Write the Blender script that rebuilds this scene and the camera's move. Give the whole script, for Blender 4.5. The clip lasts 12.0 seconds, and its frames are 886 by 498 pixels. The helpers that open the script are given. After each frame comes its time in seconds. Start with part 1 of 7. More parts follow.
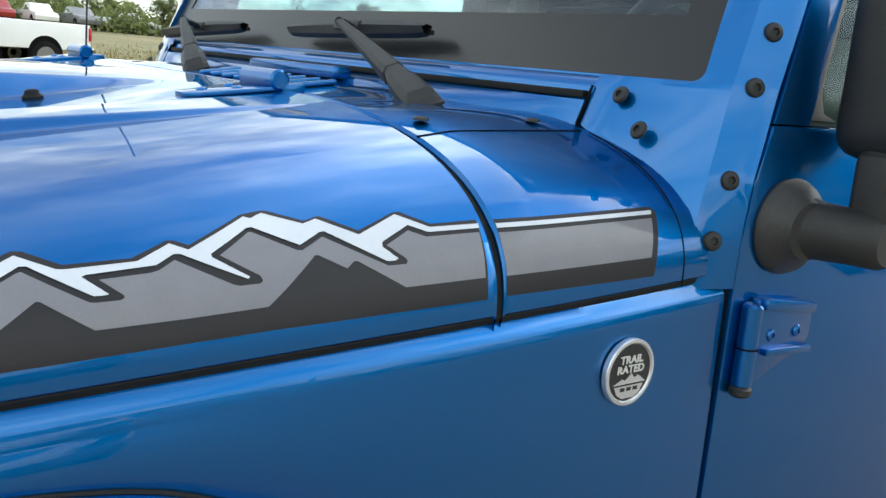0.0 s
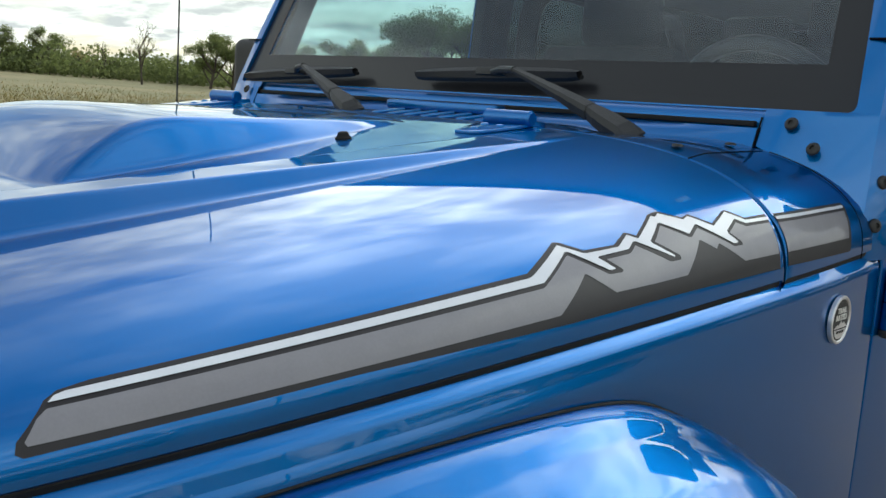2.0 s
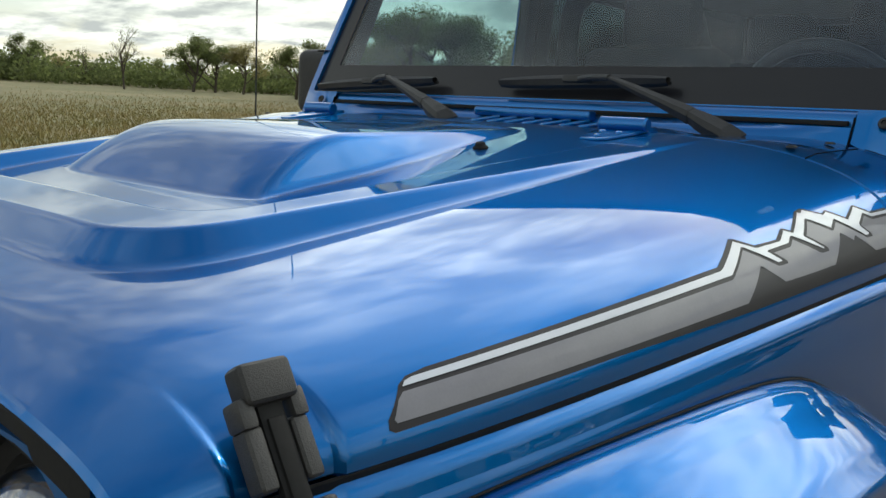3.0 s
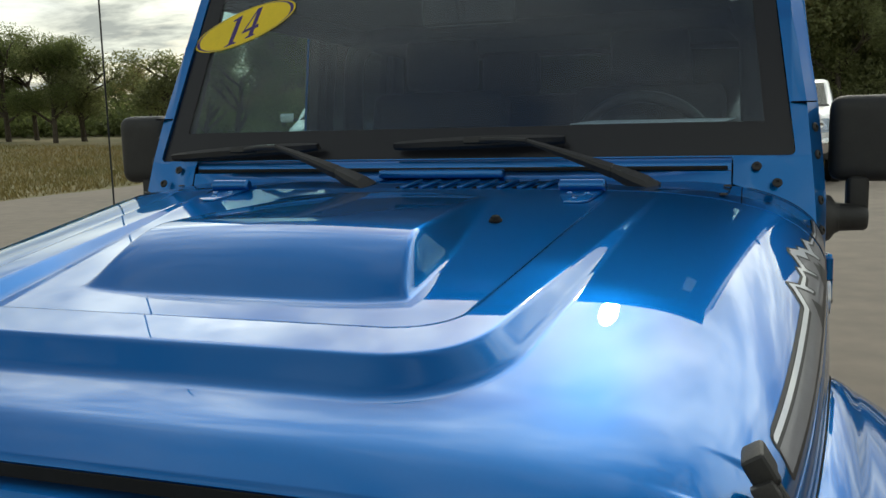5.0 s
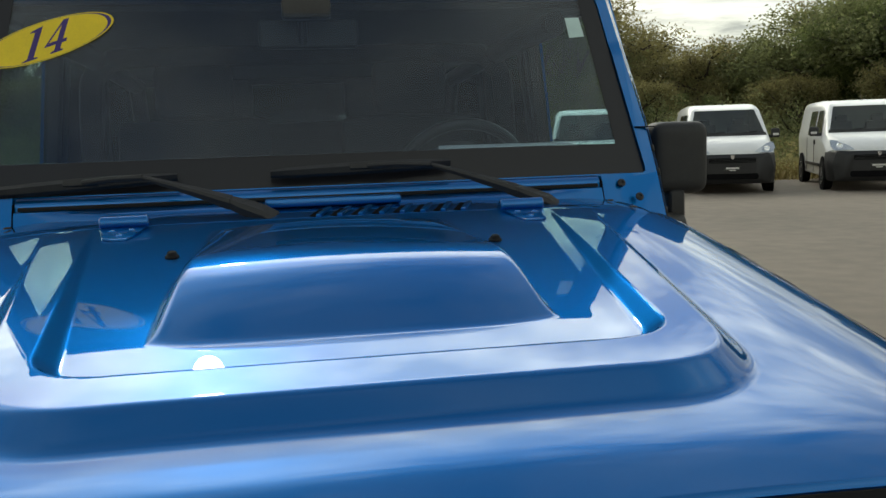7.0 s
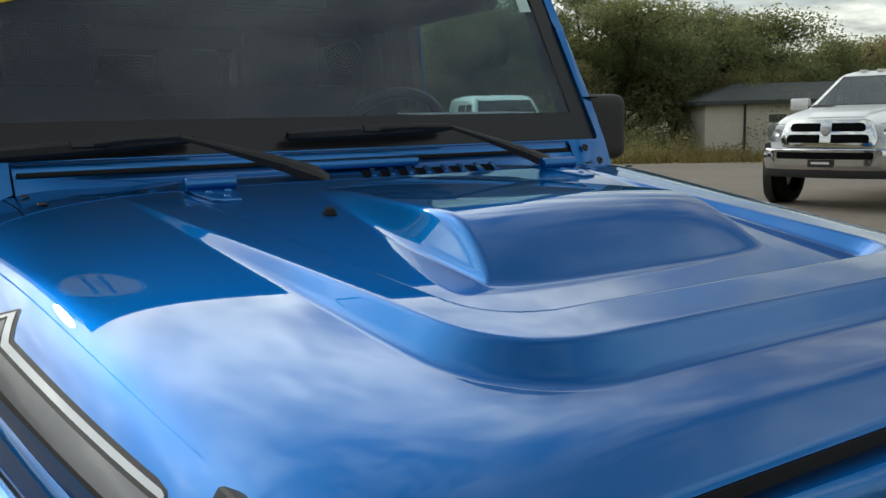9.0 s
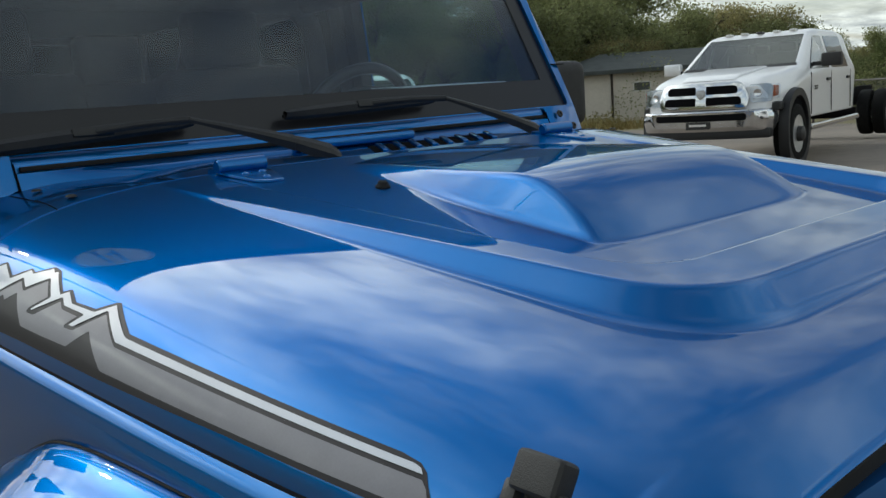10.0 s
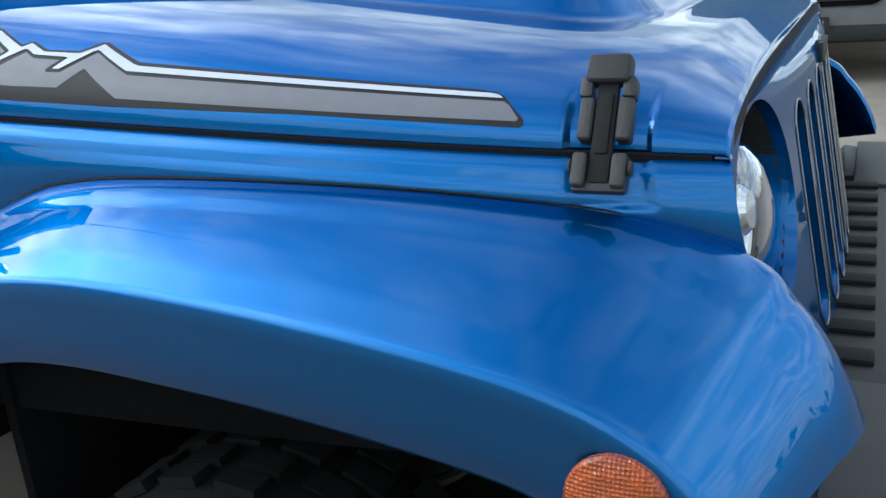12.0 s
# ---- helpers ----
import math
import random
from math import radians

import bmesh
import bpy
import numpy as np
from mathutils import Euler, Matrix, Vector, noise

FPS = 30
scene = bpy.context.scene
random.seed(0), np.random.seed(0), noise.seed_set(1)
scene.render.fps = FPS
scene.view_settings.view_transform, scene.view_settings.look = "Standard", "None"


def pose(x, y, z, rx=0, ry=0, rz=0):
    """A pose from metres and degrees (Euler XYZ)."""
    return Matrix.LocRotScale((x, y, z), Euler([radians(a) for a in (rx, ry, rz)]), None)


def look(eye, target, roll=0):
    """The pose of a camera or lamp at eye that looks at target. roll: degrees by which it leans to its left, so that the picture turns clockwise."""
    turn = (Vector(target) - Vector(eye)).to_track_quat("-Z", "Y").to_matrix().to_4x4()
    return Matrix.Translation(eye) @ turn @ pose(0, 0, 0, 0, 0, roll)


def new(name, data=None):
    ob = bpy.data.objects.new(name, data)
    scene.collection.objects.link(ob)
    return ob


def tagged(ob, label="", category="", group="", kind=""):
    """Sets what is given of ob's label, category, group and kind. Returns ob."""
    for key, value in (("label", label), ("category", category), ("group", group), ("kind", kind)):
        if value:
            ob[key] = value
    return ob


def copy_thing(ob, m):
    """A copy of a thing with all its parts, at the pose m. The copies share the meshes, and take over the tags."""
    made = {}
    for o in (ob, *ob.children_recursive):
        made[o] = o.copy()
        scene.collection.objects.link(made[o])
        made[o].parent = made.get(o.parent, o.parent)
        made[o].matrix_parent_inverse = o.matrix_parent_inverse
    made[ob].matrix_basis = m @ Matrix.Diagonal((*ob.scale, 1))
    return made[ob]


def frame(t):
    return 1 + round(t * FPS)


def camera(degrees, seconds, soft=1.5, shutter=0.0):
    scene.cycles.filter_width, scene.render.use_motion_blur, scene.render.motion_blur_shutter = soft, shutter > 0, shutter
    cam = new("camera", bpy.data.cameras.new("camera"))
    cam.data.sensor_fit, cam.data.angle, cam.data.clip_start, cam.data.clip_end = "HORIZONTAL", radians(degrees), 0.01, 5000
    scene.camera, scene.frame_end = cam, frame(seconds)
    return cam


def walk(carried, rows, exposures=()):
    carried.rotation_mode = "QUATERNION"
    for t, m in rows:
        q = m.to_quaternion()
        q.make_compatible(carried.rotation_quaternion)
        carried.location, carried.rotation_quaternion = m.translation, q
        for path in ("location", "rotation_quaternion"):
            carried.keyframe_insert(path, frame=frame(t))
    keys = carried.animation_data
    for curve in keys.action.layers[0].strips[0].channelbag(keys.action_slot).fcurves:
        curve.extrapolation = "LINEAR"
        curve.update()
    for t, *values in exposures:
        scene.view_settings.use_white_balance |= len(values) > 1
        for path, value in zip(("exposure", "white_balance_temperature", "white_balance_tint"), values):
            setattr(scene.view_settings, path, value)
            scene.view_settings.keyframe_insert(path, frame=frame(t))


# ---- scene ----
cam = camera(52.5, 12.0)
PATH = [
    (0.0, (1.3830, -0.5430, 1.2560), (-0.1687, 0.6538, 0.8561), 5.10),
    (0.5, (1.3180, -0.6530, 1.2320), (-0.1860, 0.6220, 0.8970), 4.70),
    (1.0, (1.2630, -0.7650, 1.2170), (-0.1805, 0.5785, 0.8831), 4.60),
    (1.5, (1.2610, -0.9220, 1.2220), (-0.1303, 0.4783, 0.9002), 4.60),
    (2.0, (1.2690, -1.1250, 1.2370), (-0.0870, 0.3100, 0.9180), 3.80),
    (2.5, (1.2460, -1.2810, 1.2380), (-0.1021, 0.1611, 0.9170), 3.30),
    (2.7, (1.2220, -1.3130, 1.2390), (-0.1259, 0.1289, 0.9160), 2.90),
    (4.3, (0.8790, -1.6440, 1.3380), (-0.1313, 0.0545, 1.0309), -0.90),
    (4.5, (0.8120, -1.6980, 1.3480), (-0.0873, 0.0635, 1.0509), -0.90),
    (5.0, (0.6890, -1.7940, 1.3590), (0.0512, 0.0793, 1.0691), -1.50),
    (5.5, (0.5020, -1.8090, 1.3440), (0.0949, 0.1334, 1.0960), -3.00),
    (6.0, (0.3320, -1.8000, 1.3510), (0.1420, 0.1774, 1.1190), -3.20),
    (6.5, (0.1310, -1.8260, 1.3490), (0.2000, 0.1585, 1.1101), -2.30),
    (7.0, (-0.0870, -1.8420, 1.3620), (0.2541, 0.1133, 1.1160), -1.90),
    (7.2, (-0.1560, -1.8400, 1.3540), (0.2549, 0.1034, 1.1211), -2.00),
    (8.8, (-0.8280, -1.5880, 1.3240), (0.2042, 0.1063, 1.0710), -1.70),
    (9.0, (-0.8970, -1.5660, 1.3200), (0.1861, 0.0912, 1.0360), -1.30),
    (9.5, (-1.0100, -1.4810, 1.3020), (0.1802, 0.0923, 0.9729), -1.80),
    (10.0, (-1.1140, -1.3910, 1.3110), (0.1780, 0.0980, 0.9740), -4.10),
    (10.5, (-1.2210, -1.3070, 1.3020), (0.2017, 0.0518, 0.9421), -4.50),
    (11.0, (-1.4000, -1.2630, 1.2760), (0.1897, -0.1312, 0.8381), -4.70),
    (11.5, (-1.5270, -1.2390, 1.2380), (0.1511, -0.3019, 0.6850), -4.40),
    (12.0, (-1.5570, -1.2310, 1.1760), (0.1468, -0.3881, 0.5541), -4.80),
]
walk(cam, [(t, look(eye, target, roll)) for t, eye, target, roll in PATH],
     exposures=((0.0, 1.60, 6450, 10), (1.0, 1.34, 6450, 10), (2.7, 0.88, 6700, 10), (4.5, 0.47, 7000, 8), (7.5, 0.44, 7100, 8), (9.5, 0.40, 6550, 10), (10.5, 0.54, 6250, 10), (11.5, 1.06, 5950, 10), (12.0, 1.26, 5850, 10)))

# ---- world, sun and exposure ----
SUN_AZ, SUN_EL = radians(-6.0), radians(30.5)
world = bpy.data.worlds.new("world")
scene.world = world
world.use_nodes = True
wn, wl = world.node_tree.nodes, world.node_tree.links
wn.clear()


def wnode(kind, **sockets):
    n = wn.new(kind)
    for k, v in sockets.items():
        n.inputs[k].default_value = v
    return n


def sky_nodes():
    sky = wn.new("ShaderNodeTexSky")
    sky.sky_type = "NISHITA"
    sky.sun_disc = False
    sky.sun_elevation, sky.sun_rotation = SUN_EL, SUN_AZ
    sky.air_density, sky.dust_density = 1.0, 1.5
    co = wn.new("ShaderNodeTexCoord")
    sep = wn.new("ShaderNodeSeparateXYZ")
    wl.new(co.outputs["Generated"], sep.inputs[0])
    lift = wn.new("ShaderNodeMath")
    lift.operation = "MAXIMUM"
    lift.inputs[1].default_value = 0.0
    wl.new(sep.outputs["Z"], lift.inputs[0])
    add = wn.new("ShaderNodeMath")
    add.operation = "ADD"
    add.inputs[1].default_value = 0.14
    wl.new(lift.outputs[0], add.inputs[0])
    flat = wn.new("ShaderNodeVectorMath")
    flat.operation = "DIVIDE"
    comb = wn.new("ShaderNodeCombineXYZ")
    for i in range(3):
        wl.new(add.outputs[0], comb.inputs[i])
    wl.new(co.outputs["Generated"], flat.inputs[0])
    wl.new(comb.outputs[0], flat.inputs[1])
    mp = wn.new("ShaderNodeMapping")
    mp.inputs["Location"].default_value = (3.1, 1.7, 0.0)
    mp.inputs["Scale"].default_value = (0.75, 1.0, 0.0)
    wl.new(flat.outputs[0], mp.inputs["Vector"])
    big = wnode("ShaderNodeTexNoise", Scale=1.7, Detail=10.0, Roughness=0.60, Distortion=0.45)
    wl.new(mp.outputs[0], big.inputs["Vector"])
    ramp = wn.new("ShaderNodeValToRGB")
    ramp.color_ramp.elements[0].position, ramp.color_ramp.elements[1].position = 0.35, 0.55
    wl.new(big.outputs[0], ramp.inputs[0])
    shade = wnode("ShaderNodeTexNoise", Scale=3.0, Detail=8.0, Roughness=0.58)
    wl.new(mp.outputs[0], shade.inputs["Vector"])
    tone = wn.new("ShaderNodeValToRGB")
    tone.color_ramp.elements[0].position, tone.color_ramp.elements[1].position = 0.40, 0.62
    tone.color_ramp.elements[0].color = (4.4, 4.9, 4.9, 1)
    tone.color_ramp.elements[1].color = (10.8, 11.6, 10.7, 1)
    wl.new(shade.outputs[0], tone.inputs[0])
    # the cover is broken overhead and denser towards the horizon
    thin = wn.new("ShaderNodeMapRange")
    thin.interpolation_type = "SMOOTHSTEP"
    for k, v in (("From Min", 0.55), ("From Max", 0.92), ("To Min", 1.0), ("To Max", 0.38)):
        thin.inputs[k].default_value = v
    wl.new(sep.outputs["Z"], thin.inputs["Value"])
    cover = wn.new("ShaderNodeMath")
    cover.operation = "MULTIPLY"
    wl.new(ramp.outputs[0], cover.inputs[0])
    wl.new(thin.outputs[0], cover.inputs[1])
    # lit from behind, the clouds round the sun are the brightest
    near = wn.new("ShaderNodeVectorMath")
    near.operation = "DOT_PRODUCT"
    near.inputs[1].default_value = (math.sin(SUN_AZ) * math.cos(SUN_EL), math.cos(SUN_AZ) * math.cos(SUN_EL), math.sin(SUN_EL))
    wl.new(co.outputs["Generated"], near.inputs[0])
    glow = wn.new("ShaderNodeMapRange")
    glow.interpolation_type = "SMOOTHSTEP"
    for k, v in (("From Min", 0.50), ("From Max", 1.0), ("To Min", 0.76), ("To Max", 3.2)):
        glow.inputs[k].default_value = v
    wl.new(near.outputs["Value"], glow.inputs["Value"])
    # low over the horizon haze evens them out
    high = wn.new("ShaderNodeMapRange")
    high.interpolation_type = "SMOOTHSTEP"
    for k, v in (("From Min", 0.12), ("From Max", 0.42), ("To Min", 0.0), ("To Max", 1.0)):
        high.inputs[k].default_value = v
    wl.new(sep.outputs["Z"], high.inputs["Value"])
    level = wn.new("ShaderNodeMix")
    level.inputs[2].default_value = 0.74
    wl.new(high.outputs[0], level.inputs[0])
    wl.new(glow.outputs[0], level.inputs[3])
    lit = wn.new("ShaderNodeVectorMath")
    lit.operation = "SCALE"
    wl.new(tone.outputs[0], lit.inputs[0])
    wl.new(level.outputs[0], lit.inputs["Scale"])
    mix = wn.new("ShaderNodeMixRGB")
    wl.new(cover.outputs[0], mix.inputs[0])
    wl.new(sky.outputs[0], mix.inputs[1])
    wl.new(lit.outputs[0], mix.inputs[2])
    back = wn.new("ShaderNodeBackground")
    back.inputs["Strength"].default_value = 0.10
    wl.new(mix.outputs[0], back.inputs["Color"])
    out = wn.new("ShaderNodeOutputWorld")
    wl.new(back.outputs[0], out.inputs["Surface"])


sky_nodes()
sun_data = bpy.data.lights.new("sun", "SUN")
sun_data.energy, sun_data.angle, sun_data.color = 0.30, radians(1.8), (1.0, 0.95, 0.87)
sun = new("sun", sun_data)
sun_dir = Vector((math.sin(SUN_AZ) * math.cos(SUN_EL), math.cos(SUN_AZ) * math.cos(SUN_EL), math.sin(SUN_EL)))
sun.matrix_world = look(sun_dir * 50, (0, 0, 0))


# ---- materials ----
def material(name, color, rough=0.5, metal=0.0, coat=0.0, vary=0.12, scale=8.0, bump=0.0, bump_scale=200.0, tint=None,
             island=False, each=False, spec=0.5, coat_rough=0.03, spread=(0.6, 1.35)):
    """A principled surface whose colour wanders at two scales between color and tint, with fine relief."""
    m = bpy.data.materials.new(name)
    m.use_nodes = True
    n, l = m.node_tree.nodes, m.node_tree.links
    b = n["Principled BSDF"]
    b.inputs["Roughness"].default_value = rough
    b.inputs["Metallic"].default_value = metal
    b.inputs["Coat Weight"].default_value = coat
    b.inputs["Coat Roughness"].default_value = coat_rough
    b.inputs["Specular IOR Level"].default_value = spec
    co = n.new("ShaderNodeTexCoord")
    t = tint or tuple(c * (1 - 2.2 * vary) for c in color)
    if vary > 0:
        a = n.new("ShaderNodeTexNoise")
        a.inputs["Scale"].default_value, a.inputs["Detail"].default_value = scale, 6
        c = n.new("ShaderNodeTexNoise")
        c.inputs["Scale"].default_value, c.inputs["Detail"].default_value = scale * 11, 4
        for x in (a, c):
            l.new(co.outputs["Object"], x.inputs["Vector"])
        s = n.new("ShaderNodeMath")
        s.operation = "MULTIPLY_ADD"
        s.inputs[1].default_value, s.inputs[2].default_value = 0.45, 0.0
        l.new(c.outputs[0], s.inputs[0])
        u = n.new("ShaderNodeMath")
        u.operation = "MULTIPLY_ADD"
        u.inputs[1].default_value = 0.55
        l.new(a.outputs[0], u.inputs[0])
        l.new(s.outputs[0], u.inputs[2])
        r = n.new("ShaderNodeValToRGB")
        r.color_ramp.elements[0].position, r.color_ramp.elements[1].position = 0.33, 0.66
        r.color_ramp.elements[0].color, r.color_ramp.elements[1].color = (*t, 1), (*color, 1)
        l.new(u.outputs[0], r.inputs[0])
        last = r.outputs[0]
        if island or each:
            g = n.new("ShaderNodeNewGeometry" if island else "ShaderNodeObjectInfo")
            mx = n.new("ShaderNodeHueSaturation")
            mr = n.new("ShaderNodeMapRange")
            mr.inputs["To Min"].default_value, mr.inputs["To Max"].default_value = spread
            l.new(g.outputs["Random Per Island" if island else "Random"], mr.inputs["Value"])
            l.new(mr.outputs[0], mx.inputs["Value"])
            l.new(last, mx.inputs["Color"])
            last = mx.outputs[0]
        l.new(last, b.inputs["Base Color"])
    else:
        b.inputs["Base Color"].default_value = (*color, 1)
    if bump > 0:
        k = n.new("ShaderNodeTexNoise")
        k.inputs["Scale"].default_value, k.inputs["Detail"].default_value = bump_scale, 3
        l.new(co.outputs["Object"], k.inputs["Vector"])
        bp = n.new("ShaderNodeBump")
        bp.inputs["Strength"].default_value, bp.inputs["Distance"].default_value = bump, 0.002
        l.new(k.outputs[0], bp.inputs["Height"])
        l.new(bp.outputs[0], b.inputs["Normal"])
    return m


def leafy(m, share):
    """Lets a share of the light through thin leaves."""
    n, l = m.node_tree.nodes, m.node_tree.links
    b = n["Principled BSDF"]
    tr = n.new("ShaderNodeBsdfTranslucent")
    mx = n.new("ShaderNodeMixShader")
    mx.inputs[0].default_value = share
    l.new(b.inputs["Base Color"].links[0].from_socket, tr.inputs[0])
    l.new(b.outputs[0], mx.inputs[1])
    l.new(tr.outputs[0], mx.inputs[2])
    l.new(mx.outputs[0], n["Material Output"].inputs[0])
    return m


def glass_material(name, tint, gloss=1.0, dark=0.0):
    m = bpy.data.materials.new(name)
    m.use_nodes = True
    n, l = m.node_tree.nodes, m.node_tree.links
    n.clear()
    tr = n.new("ShaderNodeBsdfTransparent")
    tr.inputs[0].default_value = (*tint, 1)
    gl = n.new("ShaderNodeBsdfGlossy")
    gl.inputs["Roughness"].default_value = 0.01
    gl.inputs["Color"].default_value = (0.89, 0.92, 1.0, 1.0)
    lw = n.new("ShaderNodeLayerWeight")
    lw.inputs["Blend"].default_value = 0.5
    pw = n.new("ShaderNodeMath")
    pw.operation = "POWER"
    pw.inputs[1].default_value = 5.0
    l.new(lw.outputs["Facing"], pw.inputs[0])
    fr = n.new("ShaderNodeMath")
    fr.operation = "MULTIPLY_ADD"
    fr.inputs[1].default_value, fr.inputs[2].default_value = 0.6 * gloss, 0.022 * gloss
    l.new(pw.outputs[0], fr.inputs[0])
    mx = n.new("ShaderNodeMixShader")
    l.new(fr.outputs[0], mx.inputs[0])
    l.new(tr.outputs[0], mx.inputs[1])
    l.new(gl.outputs[0], mx.inputs[2])
    o = n.new("ShaderNodeOutputMaterial")
    l.new(mx.outputs[0], o.inputs[0])
    return m


M_PAINT = material("blue metallic paint", (0.0, 0.138, 0.425), rough=0.38, metal=0.95, coat=1.0, vary=0.02, scale=900, tint=(0.0, 0.131, 0.405), coat_rough=0.004, spec=0.0)
M_PAINT.node_tree.nodes["Principled BSDF"].inputs["Coat IOR"].default_value = 1.47
M_PAINT.node_tree.nodes["Principled BSDF"].inputs["Specular Tint"].default_value = (0.0, 0.38, 0.46, 1.0)
M_BLACK = material("black textured plastic", (0.022, 0.021, 0.020), rough=0.55, bump=0.25, bump_scale=900, vary=0.2, scale=30)
M_GREYPL = material("weathered grey plastic", (0.038, 0.036, 0.034), rough=0.5, bump=0.25, bump_scale=700, vary=0.2, scale=25)
# lighter than the other seals: sun on the window trim is put into the colour
M_SEALGREY = material("sunlit grey window rubber", (0.105, 0.098, 0.088), rough=0.6, vary=0.12, scale=20)
M_RUBBER = material("black rubber", (0.012, 0.012, 0.012), rough=0.75, vary=0.2, scale=20, spec=0.3)
# near-black; flat patches of it stand for the shade inside slots, holes and arches
M_VOID = material("near-black underbody and voids", (0.008, 0.008, 0.009), rough=0.9, vary=0.2, scale=6, spec=0.05)
M_CHAR = material("charcoal vinyl", (0.024, 0.022, 0.024), rough=0.5, coat=0.06, vary=0.05, scale=40, spec=0.25)
M_GREY = material("grey metallic vinyl", (0.200, 0.194, 0.214), rough=0.50, metal=0.0, spec=0.3, coat=0.35, vary=0.05, scale=40)
M_WHITE = material("silver white vinyl", (0.60, 0.62, 0.67), rough=0.40, coat=0.6, vary=0.03, scale=40)
M_CHROME = material("chrome", (0.75, 0.76, 0.78), rough=0.08, metal=1.0, vary=0.05, scale=30)
M_BRIGHT = material("polished aluminium", (0.80, 0.80, 0.81), rough=0.32, metal=0.75, vary=0.08, scale=12)
M_STEEL = material("brushed steel", (0.42, 0.41, 0.40), rough=0.35, metal=1.0, vary=0.2, scale=30)
M_GLASS = glass_material("windshield glass", (0.76, 0.83, 0.87), gloss=2.1)
M_TINT = glass_material("tinted side glass", (0.70, 0.83, 0.80))
M_DARKGLASS = glass_material("dark privacy glass", (0.15, 0.18, 0.18))
M_PARKED = glass_material("parked vehicle glass", (0.74, 0.80, 0.78), gloss=2.6)
for node in M_PARKED.node_tree.nodes:
    if node.type == "BSDF_GLOSSY":
        node.inputs["Color"].default_value = (1.0, 0.96, 0.88, 1.0)
        node.inputs["Roughness"].default_value = 0.12
M_REARGLASS = glass_material("tinted rear glass", (0.22, 0.25, 0.25))
M_CLEAR = glass_material("clear lens", (0.92, 0.94, 0.95))
M_LENS = glass_material("pressed glass lens", (0.92, 0.94, 0.95), gloss=7.0)
M_INT = material("black interior trim", (0.048, 0.048, 0.050), rough=0.7, vary=0.2, scale=15, spec=0.3)
M_SEAT = material("black cloth", (0.042, 0.042, 0.046), rough=0.9, vary=0.25, scale=60, spec=0.1)
M_YELLOW = material("yellow vinyl", (0.85, 0.62, 0.02), rough=0.4, vary=0.06, scale=20)
M_PURPLE = material("purple print", (0.045, 0.02, 0.16), rough=0.4, vary=0.05, scale=20)
M_PALE = material("pale green vinyl", (0.55, 0.72, 0.68), rough=0.4, vary=0.06, scale=20)
M_AMBER = material("amber lens", (0.60, 0.10, 0.008), rough=0.12, coat=0.6, vary=0.25, scale=60)
def honeycomb(m, scale, strength):
    n, l = m.node_tree.nodes, m.node_tree.links
    co, vo, bp = n.new("ShaderNodeTexCoord"), n.new("ShaderNodeTexVoronoi"), n.new("ShaderNodeBump")
    vo.inputs["Scale"].default_value = scale
    vo.inputs["Randomness"].default_value = 0.15
    bp.inputs["Strength"].default_value, bp.inputs["Distance"].default_value = strength, 0.004
    l.new(co.outputs["Object"], vo.inputs["Vector"])
    l.new(vo.outputs["Distance"], bp.inputs["Height"])
    l.new(bp.outputs[0], n["Principled BSDF"].inputs["Normal"])


honeycomb(M_AMBER, 260.0, 0.9)
M_RED = material("red lens", (0.55, 0.012, 0.012), rough=0.15, coat=0.6, vary=0.15, scale=40)
M_TYRE = material("tyre rubber", (0.009, 0.009, 0.0085), rough=0.8, vary=0.3, scale=18, bump=0.3, bump_scale=300, spec=0.15)
M_VANWHITE = material("white vehicle paint", (0.86, 0.86, 0.86), rough=0.3, coat=0.6, vary=0.03, scale=2)
M_BUMPER = material("dark bumper plastic", (0.013, 0.013, 0.014), rough=0.5, vary=0.15, scale=9)
M_GREYBUMP = material("grey bumper plastic", (0.16, 0.16, 0.165), rough=0.5, vary=0.12, scale=9)
M_BARK = material("bark", (0.085, 0.066, 0.048), rough=0.9, vary=0.25, scale=5, bump=0.6, bump_scale=40)
M_LEAF = leafy(material("green foliage", (0.205, 0.235, 0.085), rough=0.6, vary=0.25, scale=0.6, tint=(0.090, 0.118, 0.035), island=True, spread=(0.7, 1.25)), 0.62)
M_LEAF2 = leafy(material("olive autumn foliage", (0.315, 0.330, 0.145), rough=0.6, vary=0.25, scale=0.6, tint=(0.150, 0.170, 0.070), island=True, spread=(0.7, 1.25)), 0.6)
M_LEAF3 = leafy(material("yellowing foliage", (0.40, 0.355, 0.165), rough=0.6, vary=0.25, scale=0.6, tint=(0.14, 0.125, 0.038), island=True, spread=(0.7, 1.25)), 0.6)
M_ASPHALT = material("worn asphalt", (0.250, 0.207, 0.167), rough=0.9, vary=0.14, scale=0.35, tint=(0.170, 0.143, 0.117), bump=0.5, bump_scale=90)
M_FIELD = material("dry field", (0.25, 0.195, 0.095), rough=0.95, vary=0.2, scale=0.16, tint=(0.115, 0.125, 0.045), bump=0.8, bump_scale=14)
M_STRAW = material("dry grass blades", (0.29, 0.200, 0.075), rough=0.9, vary=0.25, scale=0.22, tint=(0.150, 0.145, 0.042), island=True, spread=(0.88, 1.12))
M_SIDING = material("tan vinyl siding", (0.50, 0.40, 0.30), rough=0.6, vary=0.05, scale=1.5, each=True, tint=(0.47, 0.375, 0.28), spread=(0.97, 1.03))
M_WALLTAN = material("tan wall", (0.46, 0.38, 0.29), rough=0.8, vary=0.08, scale=1.5)
M_SHEDWALL = material("pale shed wall", (0.64, 0.58, 0.50), rough=0.8, vary=0.08, scale=1.5)
